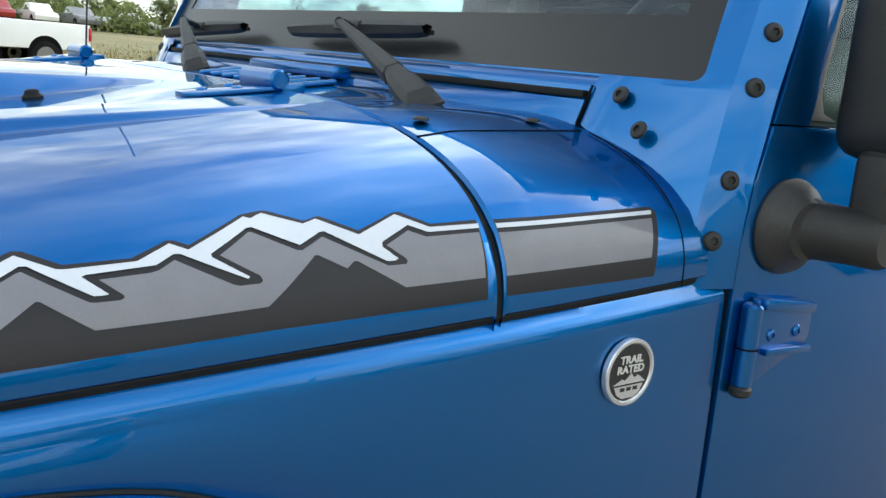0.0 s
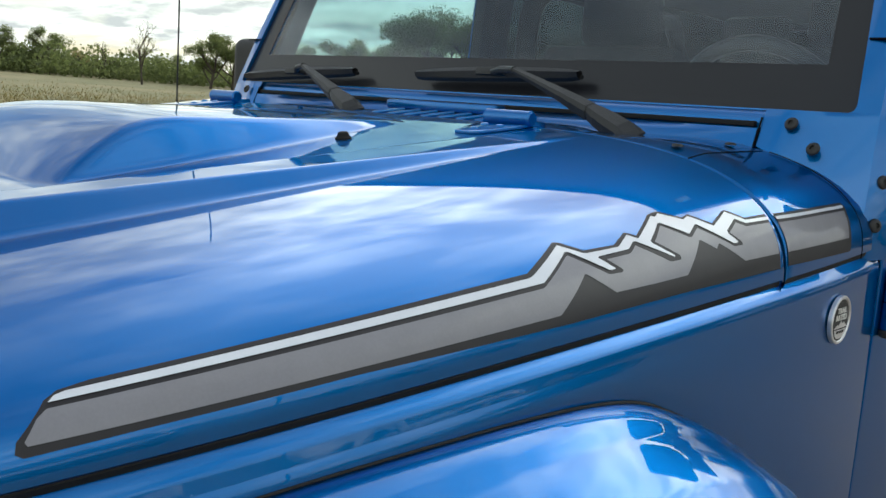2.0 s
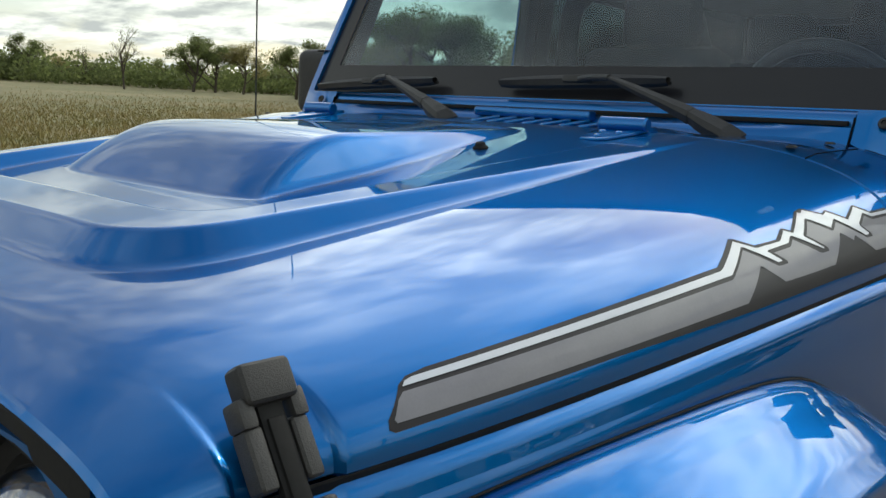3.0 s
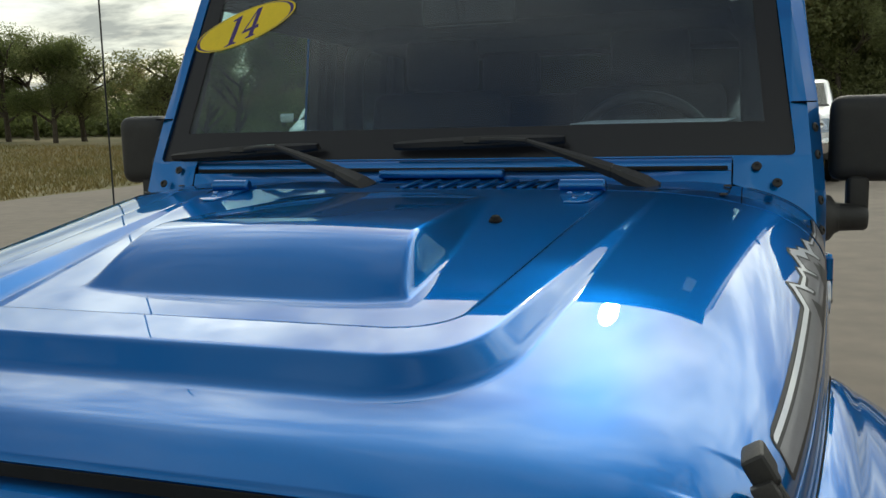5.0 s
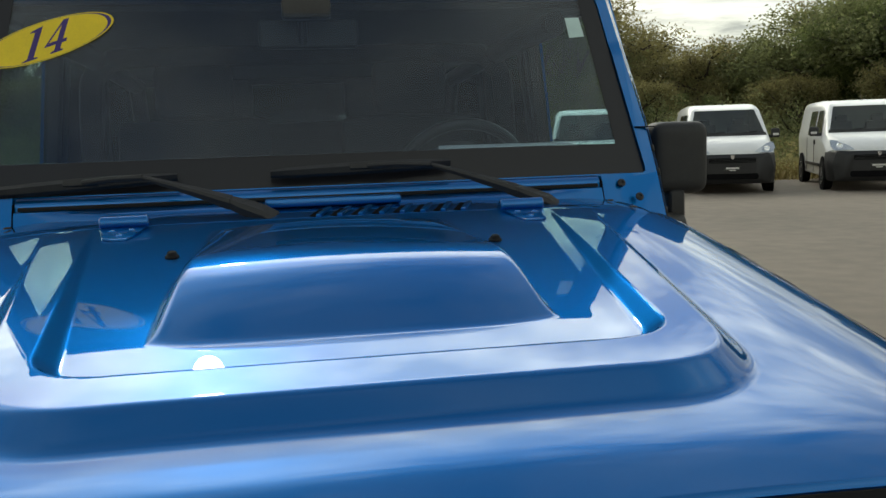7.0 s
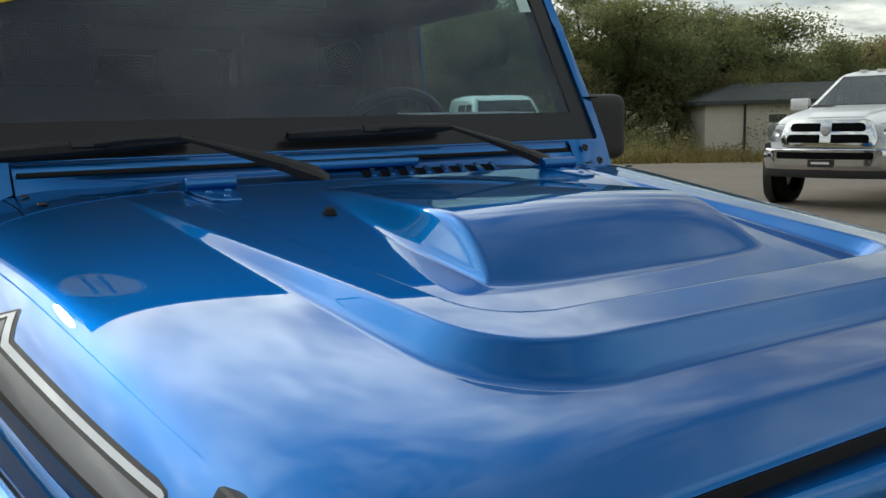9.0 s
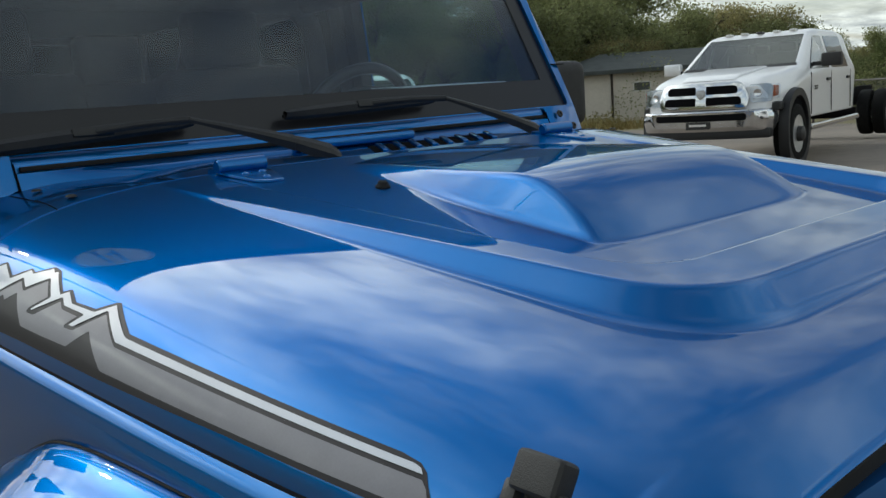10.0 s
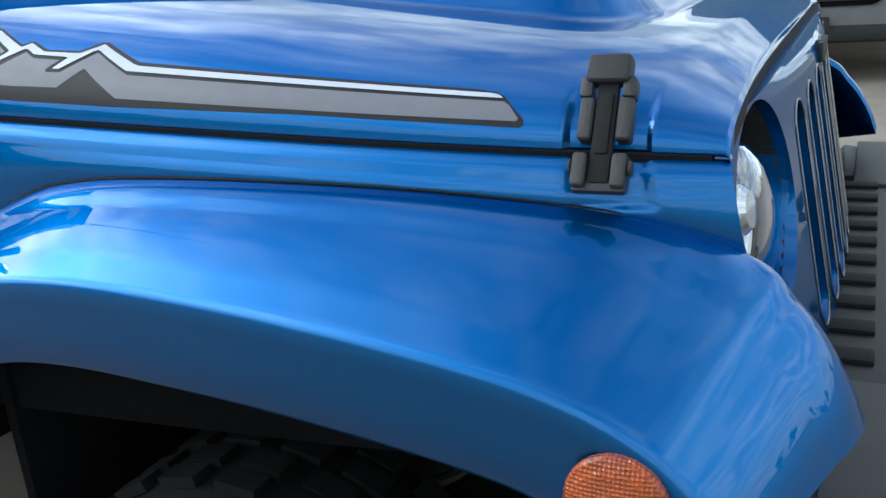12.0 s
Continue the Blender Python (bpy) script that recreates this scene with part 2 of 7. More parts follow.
M_ROOF = material("grey shingle", (0.075, 0.085, 0.082), rough=0.9, vary=0.2, scale=1.8)
M_TRIM = material("white trim", (0.68, 0.66, 0.62), rough=0.5, vary=0.06, scale=3)
M_SHUTTER = material("green shutter", (0.030, 0.055, 0.045), rough=0.5, vary=0.1, scale=5)
M_CONCRETE = material("pale concrete", (0.48, 0.45, 0.41), rough=0.9, vary=0.12, scale=4, bump=0.4, bump_scale=60)
M_WIRE = material("galvanised wire", (0.30, 0.28, 0.25), rough=0.5, metal=0.6, vary=0.1, scale=8)
M_POST = material("brown painted post", (0.05, 0.038, 0.03), rough=0.7, vary=0.15, scale=6)


# ---- building helpers ----
def part(name, bm, mat, parent=None, label="", smooth=True):
    me = bpy.data.meshes.new(name)
    bm.normal_update()
    bm.to_mesh(me)
    bm.free()
    ob = new(name, me)
    for one in (mat if isinstance(mat, (list, tuple)) else [mat]):
        me.materials.append(one)
    if smooth:
        for p in me.polygons:
            p.use_smooth = True
        me.set_sharp_from_angle(angle=radians(32))
    if parent:
        ob.parent = parent
    if label:
        tagged(ob, label)
    return ob


def thing(name, label, category, at=(0, 0, 0), yaw=0.0, group="", kind=""):
    ob = new(name)
    ob.matrix_world = pose(*at, 0, 0, yaw)
    return tagged(ob, label, category, group, kind)


def box(cx, cy, cz, sx, sy, sz, bevel=0.0, segs=2, m=None, bm=None):
    bm = bm or bmesh.new()
    made = bmesh.ops.create_cube(bm, size=1.0)["verts"]
    bmesh.ops.scale(bm, vec=(sx, sy, sz), verts=made)
    if bevel > 0:
        es = list({e for v in made for e in v.link_edges})
        r = bmesh.ops.bevel(bm, geom=es, offset=bevel, segments=segs, affect="EDGES", profile=0.6)
        made = list({v for f in r["faces"] for v in f.verts} | {v for v in made if v.is_valid})
    bmesh.ops.translate(bm, vec=(cx, cy, cz), verts=made)
    if m is not None:
        bmesh.ops.transform(bm, matrix=m, verts=made)
    return bm


def tube(points, radius, seg=10, bm=None, closed=False, taper=None):
    """A round bar along points."""
    bm = bm or bmesh.new()
    pts = [Vector(p) for p in points]
    rings = []
    for i, p in enumerate(pts):
        a = pts[i - 1] if (i > 0 or closed) else p
        b = pts[(i + 1) % len(pts)] if (i < len(pts) - 1 or closed) else p
        q = (b - a).normalized().to_track_quat("Z", "Y").to_matrix()
        r = radius if taper is None else radius * (1 + (taper - 1) * i / (len(pts) - 1))
        rings.append([bm.verts.new(p + q @ Vector((r * math.cos(2 * math.pi * k / seg), r * math.sin(2 * math.pi * k / seg), 0))) for k in range(seg)])
    n = len(rings)
    for i in range(n if closed else n - 1):
        A, B = rings[i], rings[(i + 1) % n]
        for k in range(seg):
            bm.faces.new((A[k], A[(k + 1) % seg], B[(k + 1) % seg], B[k]))
    if not closed:
        bm.faces.new(rings[0][::-1])
        bm.faces.new(rings[-1])
    return bm


def cyl(a, b, r, seg=24, bevel=0.0, bm=None):
    """A cylinder from a to b, with softened rims."""
    a, b = Vector(a), Vector(b)
    d = (b - a)
    L = d.length
    prof = [(r - bevel, 0), (r, bevel), (r, L - bevel), (r - bevel, L)] if bevel else [(r, 0), (r, L)]
    return lathe(prof, a, d, seg, bm)


def lathe(profile, at, axis, seg=32, bm=None, cap=True):
    """Turns (radius, height) pairs round axis at a point."""
    bm = bm or bmesh.new()
    q = Vector(axis).normalized().to_track_quat("Z", "Y").to_matrix()
    at = Vector(at)
    rings = []
    for r, h in profile:
        if r < 1e-6:
            rings.append([bm.verts.new(at + q @ Vector((0, 0, h)))])
        else:
            rings.append([bm.verts.new(at + q @ Vector((r * math.cos(2 * math.pi * k / seg), r * math.sin(2 * math.pi * k / seg), h))) for k in range(seg)])
    for A, B in zip(rings, rings[1:]):
        for k in range(seg):
            j = (k + 1) % seg
            if len(A) == 1 and len(B) > 1:
                bm.faces.new((A[0], B[j], B[k]))
            elif len(B) == 1 and len(A) > 1:
                bm.faces.new((A[k], A[j], B[0]))
            elif len(A) > 1:
                bm.faces.new((A[k], A[j], B[j], B[k]))
    if cap:
        if len(rings[0]) > 1:
            bm.faces.new(rings[0][::-1])
        if len(rings[-1]) > 1:
            bm.faces.new(rings[-1])
    return bm


def skin(rows, bm=None, closed=False, flip=False):
    """A surface through rows of points, each row as long as the next."""
    bm = bm or bmesh.new()
    vs = [[bm.verts.new(p) for p in row] for row in rows]
    n = len(vs[0])
    for A, B in zip(vs, vs[1:]):
        for k in range(n if closed else n - 1):
            j = (k + 1) % n
            f = (A[k], A[j], B[j], B[k])
            bm.faces.new(f[::-1] if flip else f)
    return bm


def plate(poly, depth, place, bevel=0.0, bm=None):
    """A flat shape of (u, v) points, depth thick, laid by place(u, v, w)."""
    bm = bm or bmesh.new()
    front = [bm.verts.new(place(u, v, 0.0)) for u, v in poly]
    back = [bm.verts.new(place(u, v, depth)) for u, v in poly]
    n = len(poly)
    fs = [bm.faces.new(front), bm.faces.new(back[::-1])]
    for k in range(n):
        j = (k + 1) % n
        fs.append(bm.faces.new((front[j], front[k], back[k], back[j])))
    bmesh.ops.recalc_face_normals(bm, faces=fs)
    if bevel:
        bmesh.ops.bevel(bm, geom=list({e for f in fs for e in f.edges}), offset=bevel, segments=2, affect="EDGES", profile=0.6)
    return bm


def smooth_curve(points, n):
    """n points of a Catmull-Rom curve through points."""
    P = [np.array(p, float) for p in points]
    P = [2 * P[0] - P[1]] + P + [2 * P[-1] - P[-2]]
    out = []
    m = len(P) - 3
    for i in range(n):
        s = i / (n - 1) * m
        k = min(int(s), m - 1)
        t = s - k
        a, b, c, d = P[k:k + 4]
        out.append(0.5 * (2 * b + (c - a) * t + (2 * a - 5 * b + 4 * c - d) * t * t + (3 * b - a - 3 * c + d) * t ** 3))
    return out


def step(t):
    t = min(1.0, max(0.0, t))
    return t * t * (3 - 2 * t)


def words(text, size, place, mat, name, parent, label="", depth=0.0006, align="CENTER", bold=0.0, spacing=1.0):
    """Lettering as a mesh; place maps the flat (u, v) of the letters to the world."""
    cu = bpy.data.curves.new(name, "FONT")
    cu.body, cu.size, cu.align_x, cu.align_y = text, size, align, "CENTER"
    cu.extrude, cu.offset, cu.space_character = 0.0003, bold, spacing
    tmp = new(name, cu)
    bpy.context.view_layer.update()
    me = bpy.data.meshes.new_from_object(tmp.evaluated_get(bpy.context.evaluated_depsgraph_get()))
    bpy.data.objects.remove(tmp)
    for v in me.vertices:
        v.co = place(v.co.x, v.co.y, v.co.z + depth)
    me.materials.append(mat)
    ob = new(name, me)
    ob.parent = parent
    if label:
        tagged(ob, label)
    return ob


# ---- the ground ----
def ground_height(x, y):
    """Level round the car; the field rises gently on one side, the lot falls away on the other."""
    rise = max(0.0, -13.5 - x)
    fall = max(0.0, x - 14.0)
    return min(2.4, 0.022 * rise) - min(1.0, 0.034 * fall)


def build_ground():
    xs = [-2500, -900, -400, -220, -150, -122.5, -110, -80, -60, -45, -35, -28, -22, -18, -15, -13.5] + list(range(-12, 14, 3)) + [14, 17, 20, 23, 26, 29, 32, 36, 40, 43.4, 60, 100, 200, 500, 2500]
    ys = [-2500, -600, -200, -100, -60, -40, -30, -20, -10, -5, 0, 5, 10, 15, 18, 21, 25, 30, 40, 60, 90, 150, 300, 900, 2500]
    g = part("ground", skin([[(x, y, ground_height(x, y)) for x in xs] for y in ys]), M_FIELD)
    tagged(g, "dry tan and green field grass round the lot", "ground", kind="structure")
    # the paved lot lies on it
    edge = [(-12.4, -60), (-12.7, -20), (-12.5, 4), (-12.6, 12), (-12.3, 19.2), (-4, 20.2), (4, 20.9), (9, 20.0), (13, 19.2), (24, 18.4), (26.5, 12), (25.6, 8.4), (27.0, -10), (45, -30), (45, -60)]
    rng = random.Random(4)
    fine = []
    for (x0, y0), (x1, y1) in zip(edge, edge[1:] + edge[:1]):
        n = max(1, int(math.hypot(x1 - x0, y1 - y0) / 0.9))
        for i in range(n):
            t = i / n
            fine.append((x0 + (x1 - x0) * t + rng.uniform(-0.09, 0.09), y0 + (y1 - y0) * t + rng.uniform(-0.09, 0.09)))
    bm = bmesh.new()
    bm.faces.new([bm.verts.new((x, y, 0)) for x, y in fine])
    bmesh.ops.triangulate(bm, faces=bm.faces[:])
    for x in (14, 17, 20, 23, 26, 29, 32, 36, 40, 43.4):
        bmesh.ops.bisect_plane(bm, geom=bm.verts[:] + bm.edges[:] + bm.faces[:], plane_co=(x, 0, 0), plane_no=(1, 0, 0))
    for v in bm.verts:
        v.co.z = ground_height(v.co.x, v.co.y) + 0.012
    bmesh.ops.recalc_face_normals(bm, faces=bm.faces[:])
    if bm.faces[0].normal.z < 0:
        bmesh.ops.reverse_faces(bm, faces=bm.faces[:])
    lot = part("pavement", bm, M_ASPHALT, smooth=False)
    tagged(lot, "worn grey-tan asphalt of the car park", "pavement", kind="structure")


build_ground()

# ---- the blue off-road car: y runs to its rear, x to its driver's side ----
car = thing("suv", "blue metallic off-road car with mountain decals, parked on asphalt", "car")
W_POLY = (-0.08968, -0.12493, -0.08599, 0.05677, 0.83309)
REAR = -0.056  # rear edge of the hood


def half(y):
    """Half width of the hood and cowl at their lower edge."""
    return float(np.polyval(W_POLY, y))


def low(y):
    return 1.056 + 0.071 * y


def crown(y, x=0.70):
    z = 1.222 + 0.15 * min(y, 0.0) + 0.01 * max(y, 0)
    z -= 0.25 * max(0.0, -0.93 - y) ** 2
    # the front band turns down behind a soft crease
    u = -1.056 - y
    return z - 0.28 * (0.5 * (u + math.sqrt(u * u + 0.00010 + 0.0034 * (x / 0.7) ** 4)) - 0.00003)


def side_x(y, z):
    """Half width of the body shell at height z on its rounded shoulder."""
    t = min(1.0, max(0.0, (z - low(y)) / (crown(y) - low(y))))
    return half(y) * (max(0.0, 1 - t ** 2.3)) ** (1 / 5.5)


def shell_z(x, y):
    r = min(1.0, abs(x) / half(y))
    return low(y) + (crown(y, x) - low(y)) * (1 - r ** 5.5) ** (1 / 2.3)


def ease(t, k=0.22):
    """A straight ramp from 0 to 1 with rounded ends."""
    t = min(1.0, max(0.0, t))
    if t < k:
        return t * t / (2 * k * (1 - k))
    if t > 1 - k:
        return 1 - (1 - t) ** 2 / (2 * k * (1 - k))
    return (t - k / 2) / (1 - k)


def soft_min(a, b, k=0.10):
    """The lesser of two, with a rounded crease."""
    h = max(0.0, k - abs(a - b)) / k
    return min(a, b) - h * h * k * 0.25 * (a + b > 0.0) * min(1.0, min(a, b) / k)


def ramp_up(t, foot, brow):
    """A ramp from 0 to 1 that begins over a soft foot and ends over a tighter brow."""
    t = min(1.0, max(0.0, t))
    slope = 1.0 / (1.0 - 0.5 * (foot + brow))
    if t < foot:
        return slope * t * t / (2 * foot)
    if t > 1 - brow:
        return 1 - slope * (1 - t) ** 2 / (2 * brow)
    return slope * (t - foot / 2)


def inside(dx, dy, r, p=2.6):
    """Distance inside a corner whose rounding eases in and out."""
    if dx < r and dy < r:
        return r - ((r - dx) ** p + (r - dy) ** p) ** (1 / p)
    return min(dx, dy)


def dome_z(x, y):
    """Height of the pressed power dome over the plain hood."""
    a = abs(x)
    edge = 0.545 + 0.097 * y
    rim = max(0.0, 0.036 * (-y) - 0.0025)
    # the outer wall is as wide as it is high: it starts from a point at the rear
    d = inside(edge - a, y + 0.985, 0.17)
    h = rim * ramp_up(d / (0.008 + 1.30 * rim), 0.40, 0.16)
    # inside the rim the floor drops back to the level of the hood
    e = inside(edge - 0.088 - a, y + 0.857, 0.10)
    h -= 0.92 * rim * ramp_up(e / (0.010 + 0.85 * rim), 0.14, 0.30)
    # the scoop in the middle: steep sides, a rounded front, a level top that dies out at the rear
    hw = 0.262 - 0.03 * step((y + 0.55) / 0.4)
    f = math.sin(0.5 * math.pi * min(1.0, max(0.0, (y + 0.720 - 0.022 * (a / 0.27) ** 6) / 0.20)))
    f = (math.hypot(f, 0.045) - 0.045) / (math.hypot(1.0, 0.045) - 0.045)
    q = ease((hw + 0.006 - a) / 0.047, 0.28)
    top = 1.2105 - 0.25 * max(0, -0.50 - y) ** 2 - 0.013 * (a / 0.3) ** 2
    h += max(0.0, top - crown(y, 0.0) - h) * soft_min(f, q, 0.26)
    return h


def build_hood():
    ys = list(np.linspace(-1.110, -0.93, 64)) + list(np.linspace(-0.926, REAR, 190))
    rows = []
    tops = list(np.linspace(0, 0.24, 60)) + list(np.linspace(0.2425, 0.40, 64)) + list(np.linspace(0.405, 0.74, 110)) + list(np.linspace(0.745, 0.86, 16)) + [0.875, 0.89, 0.905, 0.92, 0.935, 0.948, 0.96]
    for y in ys:
        w, b, c = half(y), low(y), crown(y)
        right = [(r * w, y, shell_z(r * w, y) + dome_z(r * w, y)) for r in tops]
        z0 = right[-1][2]
        right += [(side_x(y, z), y, z) for z in np.linspace(z0, b, 14)[1:]]
        right += [(w - 0.004, y, b - 0.003), (w - 0.02, y, b - 0.002)]
        # pressed pocket behind the latch
        pocket = ease((0.043 - abs(y + 1.003)) / 0.008, 0.3)
        right = [(x - 0.007 * pocket * ease((low(y) + 0.064 - z) / 0.02, 0.3) * (x > 0.55), yy, z) for x, yy, z in right]
        rows.append([(-x, yy, z) for x, yy, z in right[:0:-1]] + right)
    # rolled front lip and turned-down rear edge
    first = [(x, y - 0.004, z - 0.006) for x, y, z in rows[0]]
    second = [(x * 0.998, y - 0.001, max(z - 0.010, low(-1.110) - 0.004)) for x, y, z in rows[0]]
    third = [(x * 0.99, y + 0.02, z) for x, y, z in second]
    back = [(x, y + 0.003, z - 0.003) for x, y, z in rows[-1]]
    back2 = [(x * 0.998, y + 0.003, z - 0.016) for x, y, z in rows[-1]]
    bm = skin([third, second, first] + rows + [back, back2])
    return part("hood", bm, M_PAINT, car, "blue hood with a raised power dome and central blister")


hood = build_hood()


def build_gap_seals():
    """Black rubber in the joints round the hood: one along the cowl, one along each fender."""
    w, rows = half(REAR), []
    xs = [w * r for r in np.linspace(0, 0.96, 50)]
    zs = [shell_z(x, REAR) + dome_z(x, REAR) for x in xs]
    xs += [side_x(REAR, z) for z in np.linspace(zs[-1], low(REAR), 16)[1:]]
    zs += list(np.linspace(zs[-1], low(REAR), 16)[1:])
    prof = [(-x, z) for x, z in zip(xs[:0:-1], zs[:0:-1])] + list(zip(xs, zs))
    for y in (REAR + 0.0005, REAR + 0.0135):
        rows.append([(x * 0.9965, y, z - 0.0045) for x, z in prof])
    part("rear_seal", skin(rows), M_RUBBER, hood, "black rubber seal between hood and cowl")
    for sx in (1, -1):
        rows = [[(sx * (half(y) - dx), y, low(y) - dz) for dx, dz in ((0.0035, 0.0015), (0.0030, 0.0040), (0.0065, 0.0120))] for y in np.linspace(-1.098, 0.205, 60)]
        part("side_seal", skin(rows, flip=sx < 0), M_RUBBER, hood, "black rubber seal along the fender")


seal_rows = [[(x, -1.107, shell_z(x, -1.107) - 0.004), (x, -1.1125, shell_z(x, -1.107) - 0.012), (x, -1.1125, shell_z(x, -1.107) - 0.034)] for x in np.linspace(-0.66, 0.66, 60)]
build_gap_seals()
part("lip_seal", skin(seal_rows, flip=True), M_RUBBER, hood, "black rubber seal under the hood lip")


def decal(poly, sign, lift, mat, name, parent, label=""):
    """A vinyl shape of (y, z) points laid on the shoulder of the body."""
    bm = bmesh.new()
    ring = [bm.verts.new((0, y, z)) for y, z in poly]
    for a, b in zip(ring, ring[1:] + ring[:1]):
        bm.edges.new((a, b))
    bmesh.ops.triangle_fill(bm, use_beauty=True, use_dissolve=False, edges=bm.edges[:])
    y0, y1 = min(p[0] for p in poly), max(p[0] for p in poly)
    for y in np.arange(y0, y1, 0.02)[1:]:
        bmesh.ops.bisect_plane(bm, geom=bm.verts[:] + bm.edges[:] + bm.faces[:], plane_co=(0, y, 0), plane_no=(0, 1, 0))
    for z in np.arange(1.0, 1.15, 0.005):
        bmesh.ops.bisect_plane(bm, geom=bm.verts[:] + bm.edges[:] + bm.faces[:], plane_co=(0, 0, z), plane_no=(0, 0, 1))
    for v in bm.verts:
        y, z = v.co.y, v.co.z
        d = (side_x(y, z + 0.002) - side_x(y, z - 0.002)) / 0.004
        n = Vector((1, 0, -d)).normalized()
        v.co = (sign * (side_x(y, z) + lift * n.x), y, z + lift * n.z)
    bmesh.ops.recalc_face_normals(bm, faces=bm.faces[:])
    f = max(bm.faces, key=lambda q: q.calc_area())
    if f.normal.x * sign < 0:
        bmesh.ops.reverse_faces(bm, faces=bm.faces[:])
    return part(name, bm, mat, parent, label)


D_OUT = [(-0.8694, 1.0436), (-0.8904, 1.0399), (-0.9, 1.0358), (-0.9222, 1.0172), (-0.9242, 1.011), (-0.9198, 1.0085), (-0.8545, 1.0144), (-0.6824, 1.0282),
         (-0.4479, 1.0419), (-0.2566, 1.0561), (-0.0636, 1.0668), (-0.0605, 1.1293), (-0.1046, 1.1262), (-0.1274, 1.1343), (-0.1336, 1.1338),
         (-0.1694, 1.1217), (-0.1951, 1.1305), (-0.1976, 1.1306), (-0.2095, 1.1276), (-0.2334, 1.133), (-0.2381, 1.1333), (-0.2553, 1.1305),
         (-0.3012, 1.1126), (-0.3107, 1.1151), (-0.3154, 1.1151), (-0.3424, 1.1053), (-0.3867, 1.1019), (-0.4083, 1.1086), (-0.4154, 1.1086),
         (-0.4749, 1.0864)]
D_WHITE = [(-0.8986, 1.0344), (-0.8939, 1.0373), (-0.8861, 1.0391), (-0.4772, 1.0824), (-0.4704, 1.0842), (-0.4142, 1.1061), (-0.3913, 1.0992),
         (-0.3863, 1.0991), (-0.3396, 1.1032), (-0.3146, 1.113), (-0.3032, 1.1095), (-0.2544, 1.1289), (-0.2495, 1.128), (-0.2398, 1.1313), (-0.2119, 1.1253),
         (-0.2002, 1.1285), (-0.1711, 1.1186), (-0.1331, 1.1322), (-0.1071, 1.1236), (-0.0605, 1.1261), (-0.0614, 1.1228), (-0.1103, 1.1201),
         (-0.1262, 1.125), (-0.1537, 1.1137), (-0.155, 1.1103), (-0.1441, 1.102), (-0.1475, 1.1006), (-0.1543, 1.1004), (-0.1981, 1.1206), (-0.2019, 1.1202),
         (-0.2213, 1.112), (-0.252, 1.1228), (-0.2564, 1.1221), (-0.2885, 1.1071), (-0.2886, 1.1051), (-0.2655, 1.0929), (-0.2673, 1.0916), (-0.31, 1.1072),
         (-0.3146, 1.1069), (-0.3279, 1.1009), (-0.3744, 1.0961), (-0.3773, 1.095), (-0.3627, 1.0853), (-0.3649, 1.0847), (-0.3723, 1.0843),
         (-0.4085, 1.1007), (-0.413, 1.1006), (-0.4636, 1.0781), (-0.4895, 1.0755)]
D_GREY = [(-0.9006, 1.0317), (-0.9079, 1.0274), (-0.9179, 1.0167), (-0.9166, 1.0144), (-0.4577, 1.0506), (-0.4077, 1.0825), (-0.4052, 1.0824),
         (-0.3746, 1.0647), (-0.313, 1.0685), (-0.2555, 1.073), (-0.2121, 1.1055), (-0.2092, 1.1055), (-0.189, 1.0963), (-0.1819, 1.1011), (-0.1788, 1.101),
         (-0.1415, 1.0811), (-0.0656, 1.085), (-0.0624, 1.1199), (-0.1129, 1.117), (-0.1276, 1.1215), (-0.1509, 1.1115), (-0.1378, 1.1025), (-0.1363, 1.1003),
         (-0.1381, 1.0981), (-0.1539, 1.0973), (-0.2011, 1.1174), (-0.2203, 1.109), (-0.2244, 1.1089), (-0.2538, 1.1202), (-0.2563, 1.1198),
         (-0.2826, 1.1063), (-0.2576, 1.0934), (-0.2565, 1.0902), (-0.259, 1.0885), (-0.2742, 1.0875), (-0.2781, 1.0883), (-0.3146, 1.1039),
         (-0.3271, 1.0981), (-0.3327, 1.0968), (-0.3669, 1.0935), (-0.3535, 1.0846), (-0.3532, 1.0832), (-0.3557, 1.0818), (-0.3713, 1.0808),
         (-0.3756, 1.0811), (-0.4125, 1.0982), (-0.4156, 1.0974), (-0.4632, 1.0756), (-0.4676, 1.0741)]
R_OUT = [(-0.0435, 1.1295), (0.1455, 1.1381), (0.1510, 1.134), (0.1400, 1.100), (0.1345, 1.0755), (-0.0435, 1.0685)]
R_WHITE = [(-0.0435, 1.1262), (0.1445, 1.1347), (0.1430, 1.1314), (-0.0435, 1.1227)]
R_GREY = [(-0.0435, 1.1194), (0.1415, 1.1282), (0.1300, 1.0935), (-0.0435, 1.0855)]


